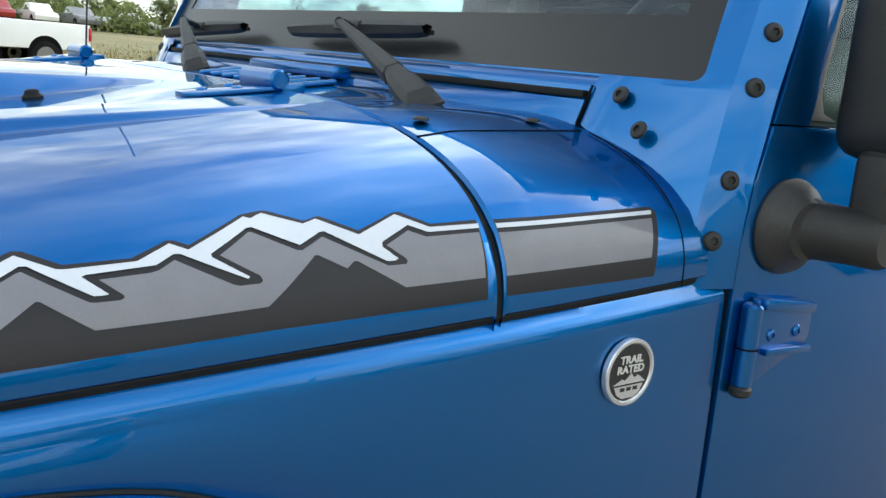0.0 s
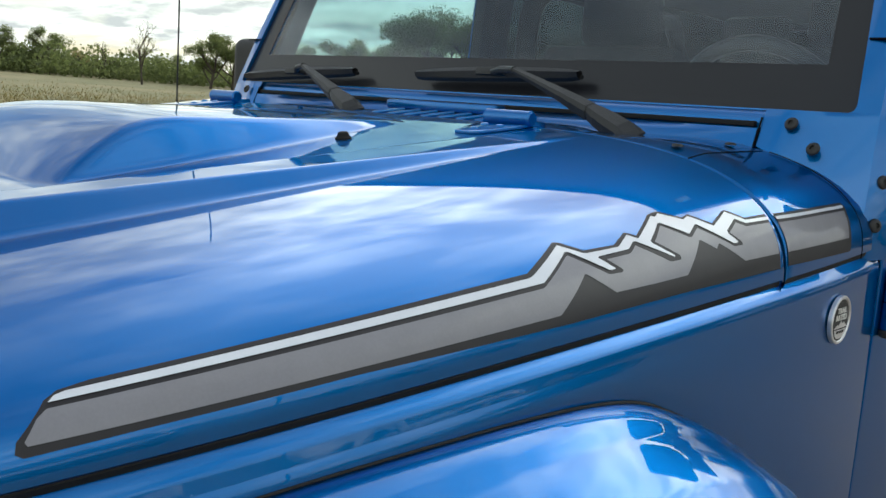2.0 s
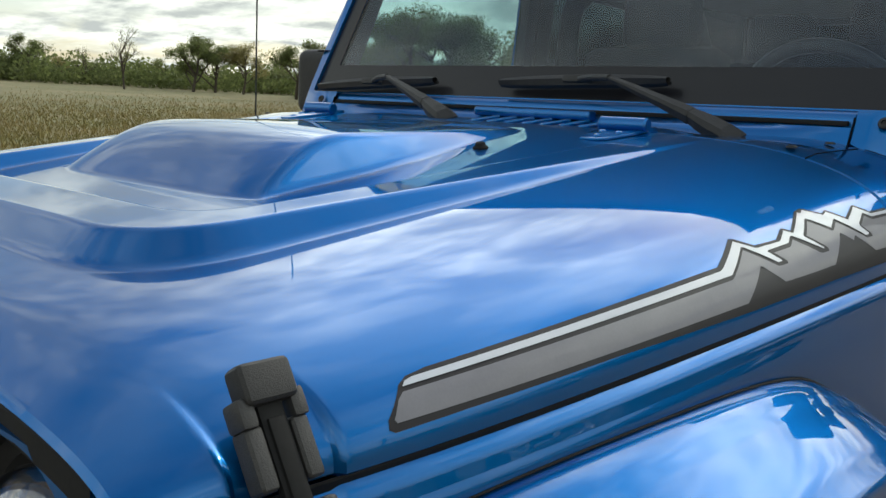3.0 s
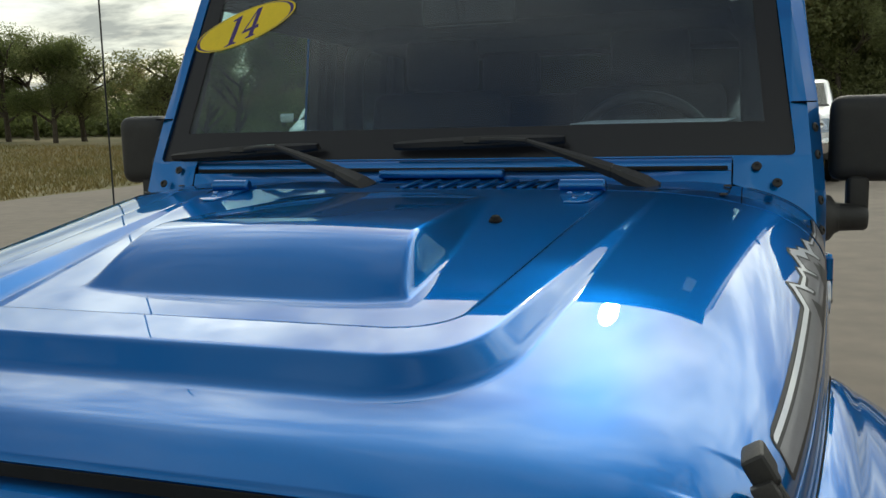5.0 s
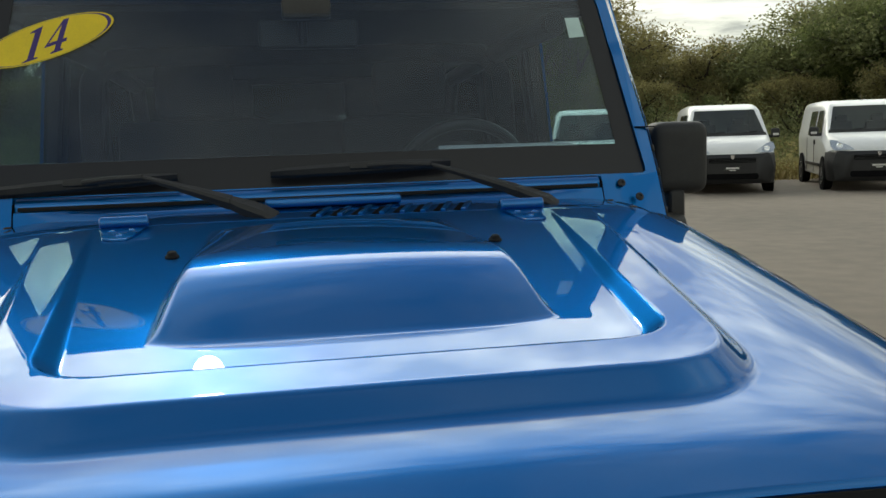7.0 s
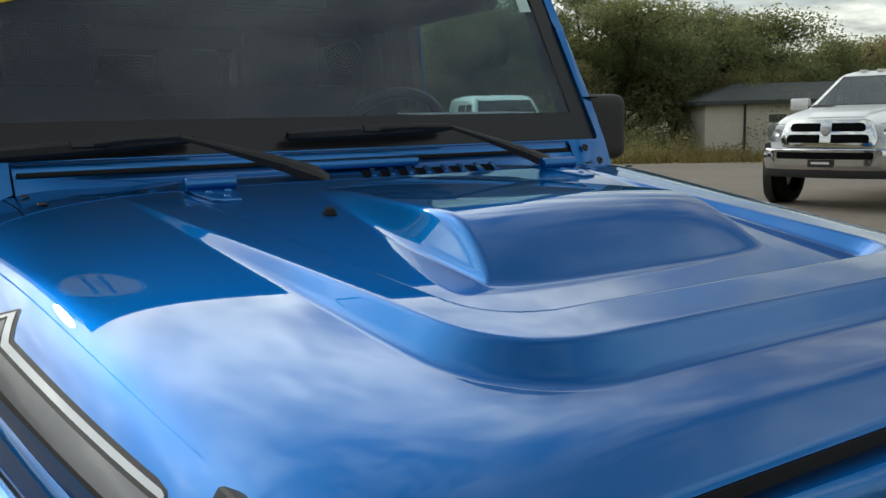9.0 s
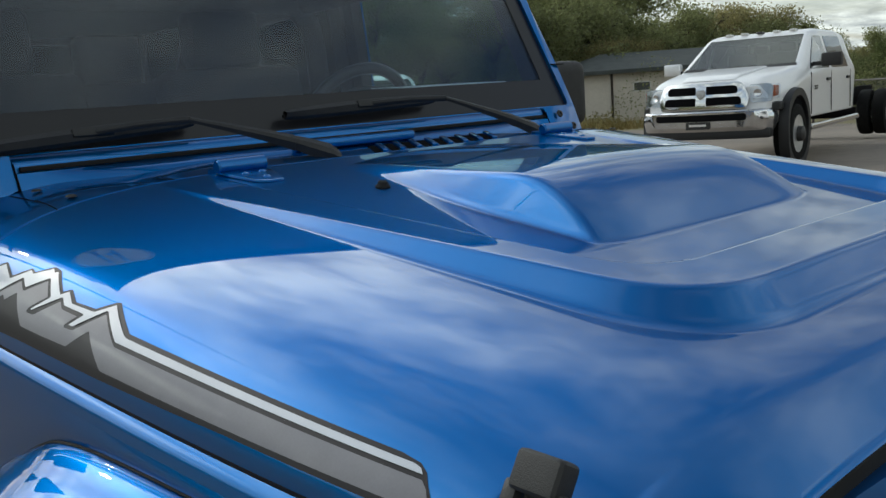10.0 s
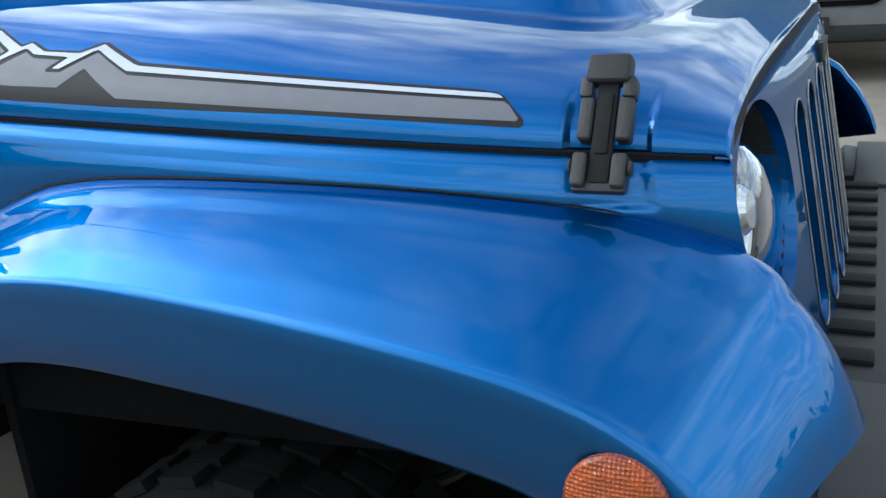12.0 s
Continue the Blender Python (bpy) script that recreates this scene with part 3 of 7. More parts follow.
# ---- cowl behind the hood ----
def build_cowl():
    ys = list(np.linspace(REAR + 0.014, 0.215, 22))
    rows = []
    tops = list(np.linspace(0, 0.9, 40)) + [0.915, 0.93, 0.943, 0.955, 0.965]
    for i, y in enumerate(ys):
        w, b = half(y), low(y)
        right = []
        for r in tops:
            x = r * w
            mid = step((0.70 - x) / 0.30)
            panel = 1.203 + 0.17 * min(0.07, max(0.0, y)) * step((0.56 - x) / 0.25) + 0.02 * max(0.0, y)
            z = shell_z(x, y) - 0.002
            right.append((x, y, z + (min(z + 0.012, panel) - z) * mid * step((y + 0.045) / 0.03)))
        z0 = right[-1][2]
        right += [(side_x(y, z), y, z) for z in np.linspace(z0, b, 14)[1:]]
        right += [(w - 0.004, y, b - 0.003), (w - 0.02, y, b - 0.002)]
        rows.append([(-x, yy, z) for x, yy, z in right[:0:-1]] + right)
    front = [(x * 0.998, y - 0.003, z - 0.003) for x, y, z in rows[0]]
    front2 = [(x * 0.995, y - 0.003, z - 0.018) for x, y, z in rows[0]]
    return part("cowl", skin([front2, front] + rows), M_PAINT, car, "blue cowl panel with slanted air slots")


cowl = build_cowl()
for sign in (1, -1):
    decal(D_OUT, sign, 0.0005, M_CHAR, "decal_border", hood, "charcoal vinyl border of a mountain ridge decal")
    decal(D_GREY, sign, 0.0010, M_GREY, "decal_slope", hood, "grey vinyl mountain slopes")
    decal(D_WHITE, sign, 0.0014, M_WHITE, "decal_snow", hood, "white vinyl snow line")
    decal(R_OUT, sign, 0.0005, M_CHAR, "decal_border", cowl, "charcoal vinyl border of the decal's rear end")
    decal(R_GREY, sign, 0.0010, M_GREY, "decal_slope", cowl, "grey vinyl stripe")
    decal(R_WHITE, sign, 0.0014, M_WHITE, "decal_snow", cowl, "white vinyl stripe")


def screw_head(x, y, z, nrm, r, parent, mat, name="bolt", label=""):
    n = Vector(nrm).normalized()
    c = Vector((x, y, z))
    prof = [(r * 1.04, 0), (r * 1.04, r * 0.08), (r, r * 0.14), (r * 0.90, r * 0.34), (r * 0.62, r * 0.46), (r * 0.42, r * 0.48), (r * 0.36, r * 0.18), (0, r * 0.15)]
    return part(name, lathe(prof, c, n, 18), mat, parent, label)


for sx in (1, -1):
    screw_head(sx * 0.648, -0.018 if sx > 0 else -0.016, 1.2005, (0, 0, 1), 0.008, cowl, M_BLACK, "screw")
    screw_head(sx * 0.652, 0.128, 1.2045, (0, 0, 1), 0.008, cowl, M_BLACK, "screw")

for sx in (1, -1):
    part("cowl_seam", tube([(sx * 0.680, y, shell_z(0.680, y) - 0.0018) for y in np.linspace(-0.044, 0.175, 12)], 0.0011, 6), M_VOID, cowl)

for sx in (1, -1):
    part("frame_seam", tube([(sx * side_x(0.178, z), 0.178, z) for z in np.linspace(1.198, 1.062, 30)], 0.0008, 6), M_VOID, cowl)

# air slots in the cowl: a dark mouth under a raised blue lip
for i in range(8):
    x = -0.02 + 0.0435 * i
    m = pose(x, 0.055, 1.2135, 9.6, 0, -24)
    part("slot", box(0, 0, 0, 0.017, 0.062, 0.003, 0.001, 1, m), M_VOID, cowl)
    part("slot_lip", box(0.014, 0, 0.003, 0.012, 0.066, 0.007, 0.003, 2, m), M_PAINT, cowl)


# ---- windshield frame and lower panel ----
SLOPE = 0.42


def ws(x, z, off=0.0):
    """A point of the windshield's plane, off metres in front of it."""
    n = Vector((0, -1, SLOPE)).normalized()
    return Vector((x, 0.243 + SLOPE * (z - 1.267), z)) + n * off


def rounded(poly, r, n=5):
    out = []
    k = len(poly)
    for i in range(k):
        a, b, c = (np.array(poly[j % k], float) for j in (i - 1, i, i + 1))
        u, v = (a - b) / np.linalg.norm(a - b), (c - b) / np.linalg.norm(c - b)
        rr = r[i] if isinstance(r, (list, tuple)) else r
        p, q = b + u * rr, b + v * rr
        for j in range(n + 1):
            t = j / n
            out.append(tuple((1 - t) ** 2 * p + 2 * t * (1 - t) * b + t * t * q))
    return out


def build_windshield():
    bm = bmesh.new()
    zs_, bolt_x, bolt_y = (1.056, 1.106, 1.167, 1.261, 1.318, 1.372, 1.735), (0.844, 0.841, 0.837, 0.829, 0.824, 0.819, 0.762), (0.210, 0.219, 0.237, 0.267, 0.291, 0.313, 0.462)
    edge_x, edge_y = (0.849, 0.849, 0.848, 0.841, 0.836, 0.831, 0.776), (0.250, 0.250, 0.258, 0.288, 0.312, 0.334, 0.484)

    def glass_edge(z):
        """Half width of the opening, with its rounded corners."""
        x = 0.786 - 0.062 * (z - 1.262) / 0.475
        for r, d in ((0.013, z - 1.262), (0.050, 1.737 - z)):
            if 0 <= d < r:
                x -= r - math.sqrt(r * r - (r - d) ** 2)
        return x

    levels = list(np.linspace(1.056, 1.2618, 30)) + [1.2622, 1.264, 1.267, 1.271, 1.276, 1.283] + list(np.linspace(1.30, 1.68, 24)) + [1.69, 1.70, 1.71, 1.72, 1.728, 1.734, 1.7368]
    for sx in (1, -1):
        rows, lips = [], []
        for z in levels:
            bx, by, ex, ey = (float(np.interp(z, zs_, q)) for q in (bolt_x, bolt_y, edge_x, edge_y))
            fx, fy = bx - 0.0125, by - 0.0225
            plane = 0.243 + SLOPE * (z - 1.267) - 0.0037 - 0.0225 * step((1.36 - z) / 0.11)
            xin = glass_edge(z) if z > 1.262 else (0.661 if z > 1.204 else min(0.80, side_x(0.19, z) - 0.012))
            k0 = min(0.69, fx - 0.03) + 0.085 * step((z - 1.24) / 0.12)
            row = []
            for t in np.linspace(0, 1, 16):
                x = xin + (fx - xin) * t
                u = min(1.0, max(0.0, (x - k0) / (fx - k0)))
                row.append((x, plane + (fy - plane) * u ** 1.18, z))
            row += [(fx + (ex - fx) * t, fy + (ey - fy) * t, z) for t in (0.10, 0.3, 0.5, 0.7, 0.9)]
            row += [(ex + 0.0004, ey, z), (ex - 0.001, ey + 0.003, z), (ex - 0.012, ey + 0.006, z), (ex - 0.03, ey + 0.05, z)]
            rows.append([(sx * x, y, zz) for x, y, zz in row])
            if z > 1.262:
                lips.append([rows[-1][0], (rows[-1][0][0], rows[-1][0][1] + 0.045, z - 0.016)])
        skin(rows, bm, flip=sx < 0)
        skin(lips, bm, flip=sx > 0)
    # header over the glass and the ledge under it
    def strip(prof, x0, x1, n=30):
        return [[(x, y, z) for y, z in prof] for x in np.linspace(x0, x1, n)]
    yt = 0.243 + SLOPE * (1.737 - 1.267) - 0.0037
    skin(strip([(yt + 0.045, 1.722), (yt, 1.7368), (yt + 0.004, 1.748), (yt + 0.012, 1.756), (yt + 0.030, 1.760), (yt + 0.09, 1.762)], -0.765, 0.765), bm)
    skin(strip([(0.262, 1.246), (0.2395, 1.2620), (0.2385, 1.2575), (0.2385, 1.250)], -0.765, 0.765), bm, flip=True)
    bmesh.ops.recalc_face_normals(bm, faces=bm.faces[:])
    fr = part("windshield_frame", bm, M_PAINT, car, "blue windshield frame with black bolts")
    gl = [(-0.784, 1.264), (0.784, 1.264), (0.722, 1.735), (-0.722, 1.735)]
    pane = part("windshield", plate(gl, 0.004, lambda u, v, w: ws(u, v, -0.006 - w)), M_GLASS, car, "tinted windshield with stickers", smooth=False)
    pane.visible_shadow = False
    # black ceramic band round the glass
    inner = [(-0.722, 1.335), (0.722, 1.335), (0.680, 1.716), (-0.680, 1.716)]
    bm = bmesh.new()
    a = [bm.verts.new(ws(x, z, -0.0045)) for x, z in gl]
    b = [bm.verts.new(ws(x, z, -0.0045)) for x, z in inner]
    for i in range(4):
        j = (i + 1) % 4
        bm.faces.new((a[i], a[j], b[j], b[i]))
    part("frit_band", bm, material("black glass band", (0.012, 0.012, 0.015), rough=0.28, vary=0.05, scale=30, spec=0.42), pane, "black ceramic band", smooth=False)
    # bolts on the corners and down the sides
    for sx in (1, -1):
        fwd = Vector((0, -1, SLOPE)).normalized()
        for p in (Vector((sx * 0.708, 0.201, 1.241)), Vector((sx * 0.749, 0.190, 1.207))):
            screw_head(p.x, p.y, p.z, fwd, 0.0098, fr, M_BLACK)
        for x, y, z in ((0.824, 0.289, 1.318), (0.829, 0.265, 1.261), (0.836, 0.236, 1.167), (0.839, 0.218, 1.106)):
            screw_head(sx * x, y, z, (sx * 0.86, -0.48, 0.17), 0.0098, fr, M_BLACK)
        # joint between lower and upper half of the pillar
        part("joint", box(0, 0, 0, 0.052, 0.012, 0.003, 0.001, 1, Matrix.Translation(ws(sx * 0.800, 1.372, 0.001))), M_VOID, fr)
    return fr, pane


ws_frame, ws_pane = build_windshield()


def build_lower_panel():
    """The fixed strip under the glass, with its rubber groove and tie-down bar."""
    def row(x0, x1, prof, n=24):
        return [[(x0 + (x1 - x0) * i / n, flush(x0 + (x1 - x0) * i / n, y, z), z) for y, z in prof] for i in range(n + 1)]

    def flush(x, y, z):
        """The ends of the strip draw back to the plane of the frame's corners."""
        back = 0.2168 + SLOPE * (z - 1.267) - 0.0035
        return y + step((abs(x) - 0.44) / 0.20) * max(0.0, back - y)

    prof = [(0.158, 1.185), (0.163, 1.2035), (0.172, 1.2205), (0.182, 1.2265), (0.190, 1.2285), (0.196, 1.2315), (0.212, 1.2325), (0.214, 1.2445), (0.216, 1.250), (0.226, 1.258), (0.240, 1.260), (0.262, 1.260)]
    p = part("lower_panel", skin([[(-0.6585, y, 1.17) for y, z in prof]] + row(-0.6575, 0.6575, prof, 48) + [[(0.6585, y, 1.17) for y, z in prof]], flip=True), M_PAINT, car, "blue panel under the windshield")
    part("groove_seal", box(0, 0.207, 1.2378, 1.300, 0.010, 0.0085, 0.002), M_RUBBER, p, "black rubber strip")
    part("tie_down_bar", box(0.02, 0.170, 1.2305, 0.302, 0.034, 0.020, 0.009, 4), M_PAINT, p, "blue tie-down bar")
    for sx in (1, -1):
        part("side_joint", tube([(sx * 0.6595, flush(0.66, 0.15, z) + 0.001, z) for z in (1.200, 1.212, 1.224, 1.236, 1.248)], 0.0017, 6), M_VOID, p)
    return p


lower_panel = build_lower_panel()


# ---- stickers on the glass ----
def build_stickers():
    c, ax, tilt = (-0.604, 1.6165), (0.155, 0.048), radians(21)
    def place(k, off):
        def f(u, v, w):
            x = c[0] + u * math.cos(tilt) - v * math.sin(tilt)
            z = c[1] + (u * math.sin(tilt) + v * math.cos(tilt)) * 0.92
            return ws(x, z, off + w)
        return f
    def ellipse(k, n=64):
        return [(ax[0] * k * math.cos(2 * math.pi * i / n), ax[1] * (k if k > 0.97 else k * 0.965) * math.sin(2 * math.pi * i / n)) for i in range(n)]
    st = part("year_sticker", plate(ellipse(1.0), 0.0004, place(1, -0.0040)), M_YELLOW, ws_pane, "yellow oval year sticker with purple number", smooth=False)
    bm = bmesh.new()
    n = 64
    for k0, k1, col in ((0.965, 0.90, 0),):
        A = [bm.verts.new(place(1, -0.0034)(ax[0] * k0 * math.cos(t), ax[1] * k0 * math.sin(t), 0)) for t in np.linspace(0, 2 * math.pi, n, False)]
        B = [bm.verts.new(place(1, -0.0034)(ax[0] * (k1 + 0.055 * abs(math.sin(t))) * math.cos(t), ax[1] * (k1 + 0.055 * abs(math.sin(t))) * math.sin(t), 0)) for t in np.linspace(0, 2 * math.pi, n, False)]
        for i in range(n):
            j = (i + 1) % n
            bm.faces.new((A[i], A[j], B[j], B[i]))
    part("rim_line", bm, M_PURPLE, ws_pane, smooth=False)
    # slanted serif digits 1 and 4
    one = [(-0.018, 0), (0.018, 0), (0.018, 0.035), (0.0075, 0.07), (0.0075, 1.0), (-0.003, 0.985), (-0.019, 0.93), (-0.019, 0.89), (-0.0075, 0.88), (-0.0075, 0.07), (-0.018, 0.035)]
    bar = [(0.0, 0.26), (0.13, 0.26), (0.13, 0.37), (0.42, 0.84), (0.42, 1.0)]
    stem = [(0.135, 0.26), (0.42, 0.26), (0.42, 0.08), (0.30, 0.04), (0.30, 0.0), (0.74, 0.0), (0.74, 0.04), (0.63, 0.08), (0.63, 0.26), (0.78, 0.26), (0.78, 0.37), (0.63, 0.37), (0.63, 1.0), (0.425, 1.0), (0.425, 0.37), (0.135, 0.37)]
    for u0, k, shape in ((-0.029, 1.0, one), (-0.002, 0.066, bar), (-0.002, 0.066, stem)):
        pts = []
        for a, b in shape:
            v = -0.037 + 0.073 * b
            pts.append((u0 + a * k + 0.68 * v, v))
        part("digit", plate(pts, 0.0004, place(1, -0.0034)), M_PURPLE, ws_pane, smooth=False)
    part("inspection_sticker", plate([(0.640, 1.656), (0.677, 1.657), (0.684, 1.607), (0.645, 1.604)], 0.0004, lambda u, v, w: ws(u, v, -0.005 + w)), M_PALE, ws_pane, "pale green sticker", smooth=False)


build_stickers()


# ---- wipers ----
def build_wiper(pivot, tip, blade_a, blade_b):
    P, T_ = Vector(pivot), Vector(tip)
    arm = bmesh.new()
    d = (T_ - P)
    up = Vector((0, -SLOPE, 1)).normalized()
    side = d.cross(up).normalized()
    rows = []
    for t, w, h in ((-0.085, 0.027, 0.004), (-0.055, 0.027, 0.014), (0.0, 0.026, 0.026), (0.10, 0.025, 0.026), (0.20, 0.021, 0.024), (0.27, 0.0155, 0.022), (0.275, 0.0175, 0.024), (0.33, 0.0175, 0.022), (0.5, 0.0145, 0.017), (0.8, 0.0100, 0.011), (1.0, 0.007, 0.008)):
        c = P + d * t + up * (0.004 * math.sin(math.pi * t))
        rows.append([c + side * w * 0.82 * a + up * h * 0.95 * b for a, b in ((-1, -0.5), (-1, 0.2), (-0.6, 0.5), (0.6, 0.5), (1, 0.2), (1, -0.5))])
    skin(rows, arm, closed=True)
    for r in (arm.verts[:6], arm.verts[-6:]):
        arm.faces.new(r)
    bmesh.ops.recalc_face_normals(arm, faces=arm.faces[:])
    wp = part("wiper", arm, M_BLACK, car, "black wiper arm and blade", smooth=False)
    part("pivot", cyl(P - Vector((0, 0, 0.032)), P + Vector((0, -0.002, 0.000)), 0.016, 20, 0.004), M_BLACK, wp)
    A, B = ws(blade_a[0], blade_a[1], 0.016), ws(blade_b[0], blade_b[1], 0.016)
    n = 20
    rows = []
    q = Vector((0, -1, SLOPE)).normalized()
    vdir = Vector((0, SLOPE, 1)).normalized()
    for i in range(n + 1):
        t = i / n
        c = A.lerp(B, t) + q * (0.012 + 0.006 * math.sin(math.pi * t))
        w = 0.008 + 0.007 * math.sin(math.pi * t) ** 0.5
        rows.append([c + vdir * w * a + q * 0.012 * b for a, b in ((-1, -0.7), (-0.8, 0.2), (0, 0.8), (0.8, 0.2), (1, -0.7))])
    bm = skin(rows, closed=True)
    bmesh.ops.recalc_face_normals(bm, faces=bm.faces[:])
    part("blade", bm, M_BLACK, wp)
    C = A.lerp(B, 0.52)
    tip_v = T_
    part("hook", tube([tip_v, tip_v.lerp(C, 0.5) + q * 0.018, C + q * 0.022], 0.0065, 8), M_BLACK, wp)
    part("clip", box(0, 0, 0, 0.075, 0.020, 0.017, 0.005, 2, Matrix.Translation(C + q * 0.020) @ pose(0, 0, 0, -22, 0, 0)), M_BLACK, wp)
    part("rubber_edge", tube([A, A.lerp(B, 0.5), B], 0.004, 6), M_RUBBER, wp)


build_wiper((0.494, 0.087, 1.2135), (0.236, 0.120, 1.304), (-0.115, 1.284), (0.298, 1.294))
build_wiper((-0.128, 0.054, 1.2185), (-0.376, 0.124, 1.300), (-0.735, 1.264), (-0.318, 1.286))


# ---- hood furniture ----
def build_hinge(sx):
    h = part("hinge", cyl((sx * 0.343, -0.066, 1.2225), (sx * 0.433, -0.066, 1.2225), 0.0125, 20, 0.003), M_PAINT, hood, "blue hood hinge")
    bm = plate([(-0.043, 0.0), (0.043, 0.0), (0.040, -0.030), (0.026, -0.088), (0.010, -0.100), (-0.018, -0.100), (-0.034, -0.050)], 0.005,
               lambda u, v, w: (sx * (0.388 + u), -0.066 + v, shell_z(0.388, -0.066 + v) + dome_z(0.388 + u, -0.066 + v) + 0.0050 - w), 0.0015)
    bmesh.ops.recalc_face_normals(bm, faces=bm.faces[:])
    part("hinge_leaf", bm, M_PAINT, hood)
    for u, v in ((-0.018, -0.035), (0.016, -0.04), (-0.002, -0.075)):
        y = -0.066 + v
        screw_head(sx * (0.388 + u), y, shell_z(0.388, y) + dome_z(0.388 + u, y) + 0.0045, (0, -0.15, 1), 0.0065, hood, M_PAINT, "hinge_bolt")
    part("hinge_knuckle", box(sx * 0.388, -0.048, 1.212, 0.09, 0.03, 0.016, 0.004), M_PAINT, hood)


for sx in (1, -1):
    build_hinge(sx)
    x, y = sx * 0.277, -0.296
    z = shell_z(x, y) + dome_z(x, y)
    part("bump_stop", lathe([(0.0115, -0.002), (0.0118, 0.0025), (0.0085, 0.0055), (0.0075, 0.009), (0.0055, 0.0105), (0, 0.011)], (x, y, z), (0, -0.15, 1), 20), M_RUBBER, hood, "black rubber windshield stop")


def build_latch(sx):
    y0 = -1.004 if sx < 0 else -1.014
    top = Vector((sx * 0.684, y0, 1.0585))
    bot = Vector((sx * 0.752, y0, 0.948))
    v = (top - bot).normalized()
    u = Vector((0, 1, 0))
    n = u.cross(v) if sx > 0 else v.cross(u)
    n.normalize()
    if n.x * sx < 0:
        n = -n
    def M(cu, cv, cn):
        m = Matrix((u, v, n)).transposed().to_4x4()
        m.translation = bot + u * cu + v * cv + n * cn
        return m
    L = (top - bot).length
    la = part("hood_latch", box(0, 0, 0, 0.042, 0.029, 0.022, 0.006, 3, M(0, L - 0.0115, 0.017)), M_BLACK, car, "black rubber hood latch")
    part("strap", box(0, 0, 0, 0.021, 0.104, 0.008, 0.003, 2, M(0, 0.058, 0.015)), M_RUBBER, la)
    part("strap_rib", box(0, 0, 0, 0.013, 0.060, 0.004, 0.0015, 2, M(0, 0.064, 0.0195)), M_RUBBER, la)
    for s in (-1, 1):
        part("latch_ear", box(0, 0, 0, 0.013, 0.021, 0.021, 0.004, 2, M(s * 0.0205, 0.1005, 0.013)), M_GREYPL, la)
        part("latch_cheek", box(0, 0, 0, 0.0145, 0.044, 0.020, 0.005, 3, M(s * 0.0185, 0.070, 0.011)), M_GREYPL, la)
        part("bracket_cheek", box(0, 0, 0, 0.0145, 0.034, 0.022, 0.005, 3, M(s * 0.0190, 0.018, 0.013)), M_GREYPL, la)
        part("pin", cyl(M(s * 0.026, 0.022, 0.014).translation, M(s * 0.0305, 0.022, 0.014).translation, 0.008, 14, 0.002), M_GREYPL, la)
    part("bracket_base", box(0, 0, 0, 0.052, 0.012, 0.014, 0.004, 2, M(0, 0.004, 0.010)), M_GREYPL, la)


for sx in (1, -1):
    build_latch(sx)


# ---- fenders, flares and wheel arches ----
INNER = [(0.16, 0.44), (0.11, 0.56), (0.04, 0.69), (-0.06, 0.800), (-0.19, 0.880), (-0.275, 0.922), (-0.36, 0.950), (-0.50, 0.959), (-0.74, 0.952), (-0.92, 0.936), (-1.04, 0.915), (-1.145, 0.874), (-1.18, 0.837), (-1.205, 0.805), (-1.228, 0.762), (-1.244, 0.718)]
OUTER = [(0.15, 0.40), (0.11, 0.50), (0.05, 0.63), (-0.05, 0.745), (-0.16, 0.825), (-0.30, 0.868), (-0.45, 0.884), (-0.62, 0.879), (-0.80, 0.862), (-0.95, 0.840), (-1.03, 0.818), (-1.085, 0.790), (-1.115, 0.762), (-1.133, 0.738), (-1.147, 0.714), (-1.158, 0.690)]


def fender_x(y):
    return half(max(-1.1, y)) + 0.005


def build_fender(sx):
    inner = smooth_curve(INNER, 90)
    iy = np.array([p[0] for p in inner])[::-1]
    iz = np.array([p[1] for p in inner])[::-1]
    rows = []
    for y in list(np.linspace(-1.112, -0.95, 24)) + list(np.linspace(-0.93, 0.246, 52)):
        x, b = half(y), low(y)
        zl = float(np.interp(y, iy, iz)) + 0.0 if y < 0.16 else 0.42
        zl = min(zl - 0.012, b - 0.06)
        prof = [(x - 0.036, b - 0.014), (x - 0.012, b - 0.0080), (x - 0.0075, b - 0.0080), (x - 0.0055, b - 0.0090), (x + 0.0015, b - 0.0205), (x + 0.0030, b - 0.0240), (x + 0.004, b - 0.034)]
        prof += [(x + 0.004 + 0.004 * math.sin(math.pi * t), b - 0.034 + (zl - b + 0.034) * t) for t in np.linspace(0, 1, 26)[1:]]
        lean = 0.20 * step((-0.90 - y) / 0.2)
        hollow = [0.004 * ease((0.040 - abs(y + 1.003)) / 0.008, 0.3) * ease((0.034 - abs(pz - 0.957)) / 0.010, 0.3) for px, pz in prof]
        rows.append([(sx * (px - q), y + lean * min(0.0, pz - 0.98), pz) for (px, pz), q in zip(prof, hollow)])
    bm = skin(rows, flip=sx < 0)
    last = [bm.verts.new(Vector(p) + Vector((-sx * 0.02, 0.002, 0))) for p in rows[-1]]
    bm.verts.ensure_lookup_table()
    n = len(rows[0])
    old = bm.verts[(len(rows) - 1) * n:len(rows) * n]
    for k in range(n - 1):
        bm.faces.new((old[k], old[k + 1], last[k + 1], last[k]))
    bmesh.ops.recalc_face_normals(bm, faces=bm.faces[:])
    return part("fender", bm, M_PAINT, car, "blue front fender panel")


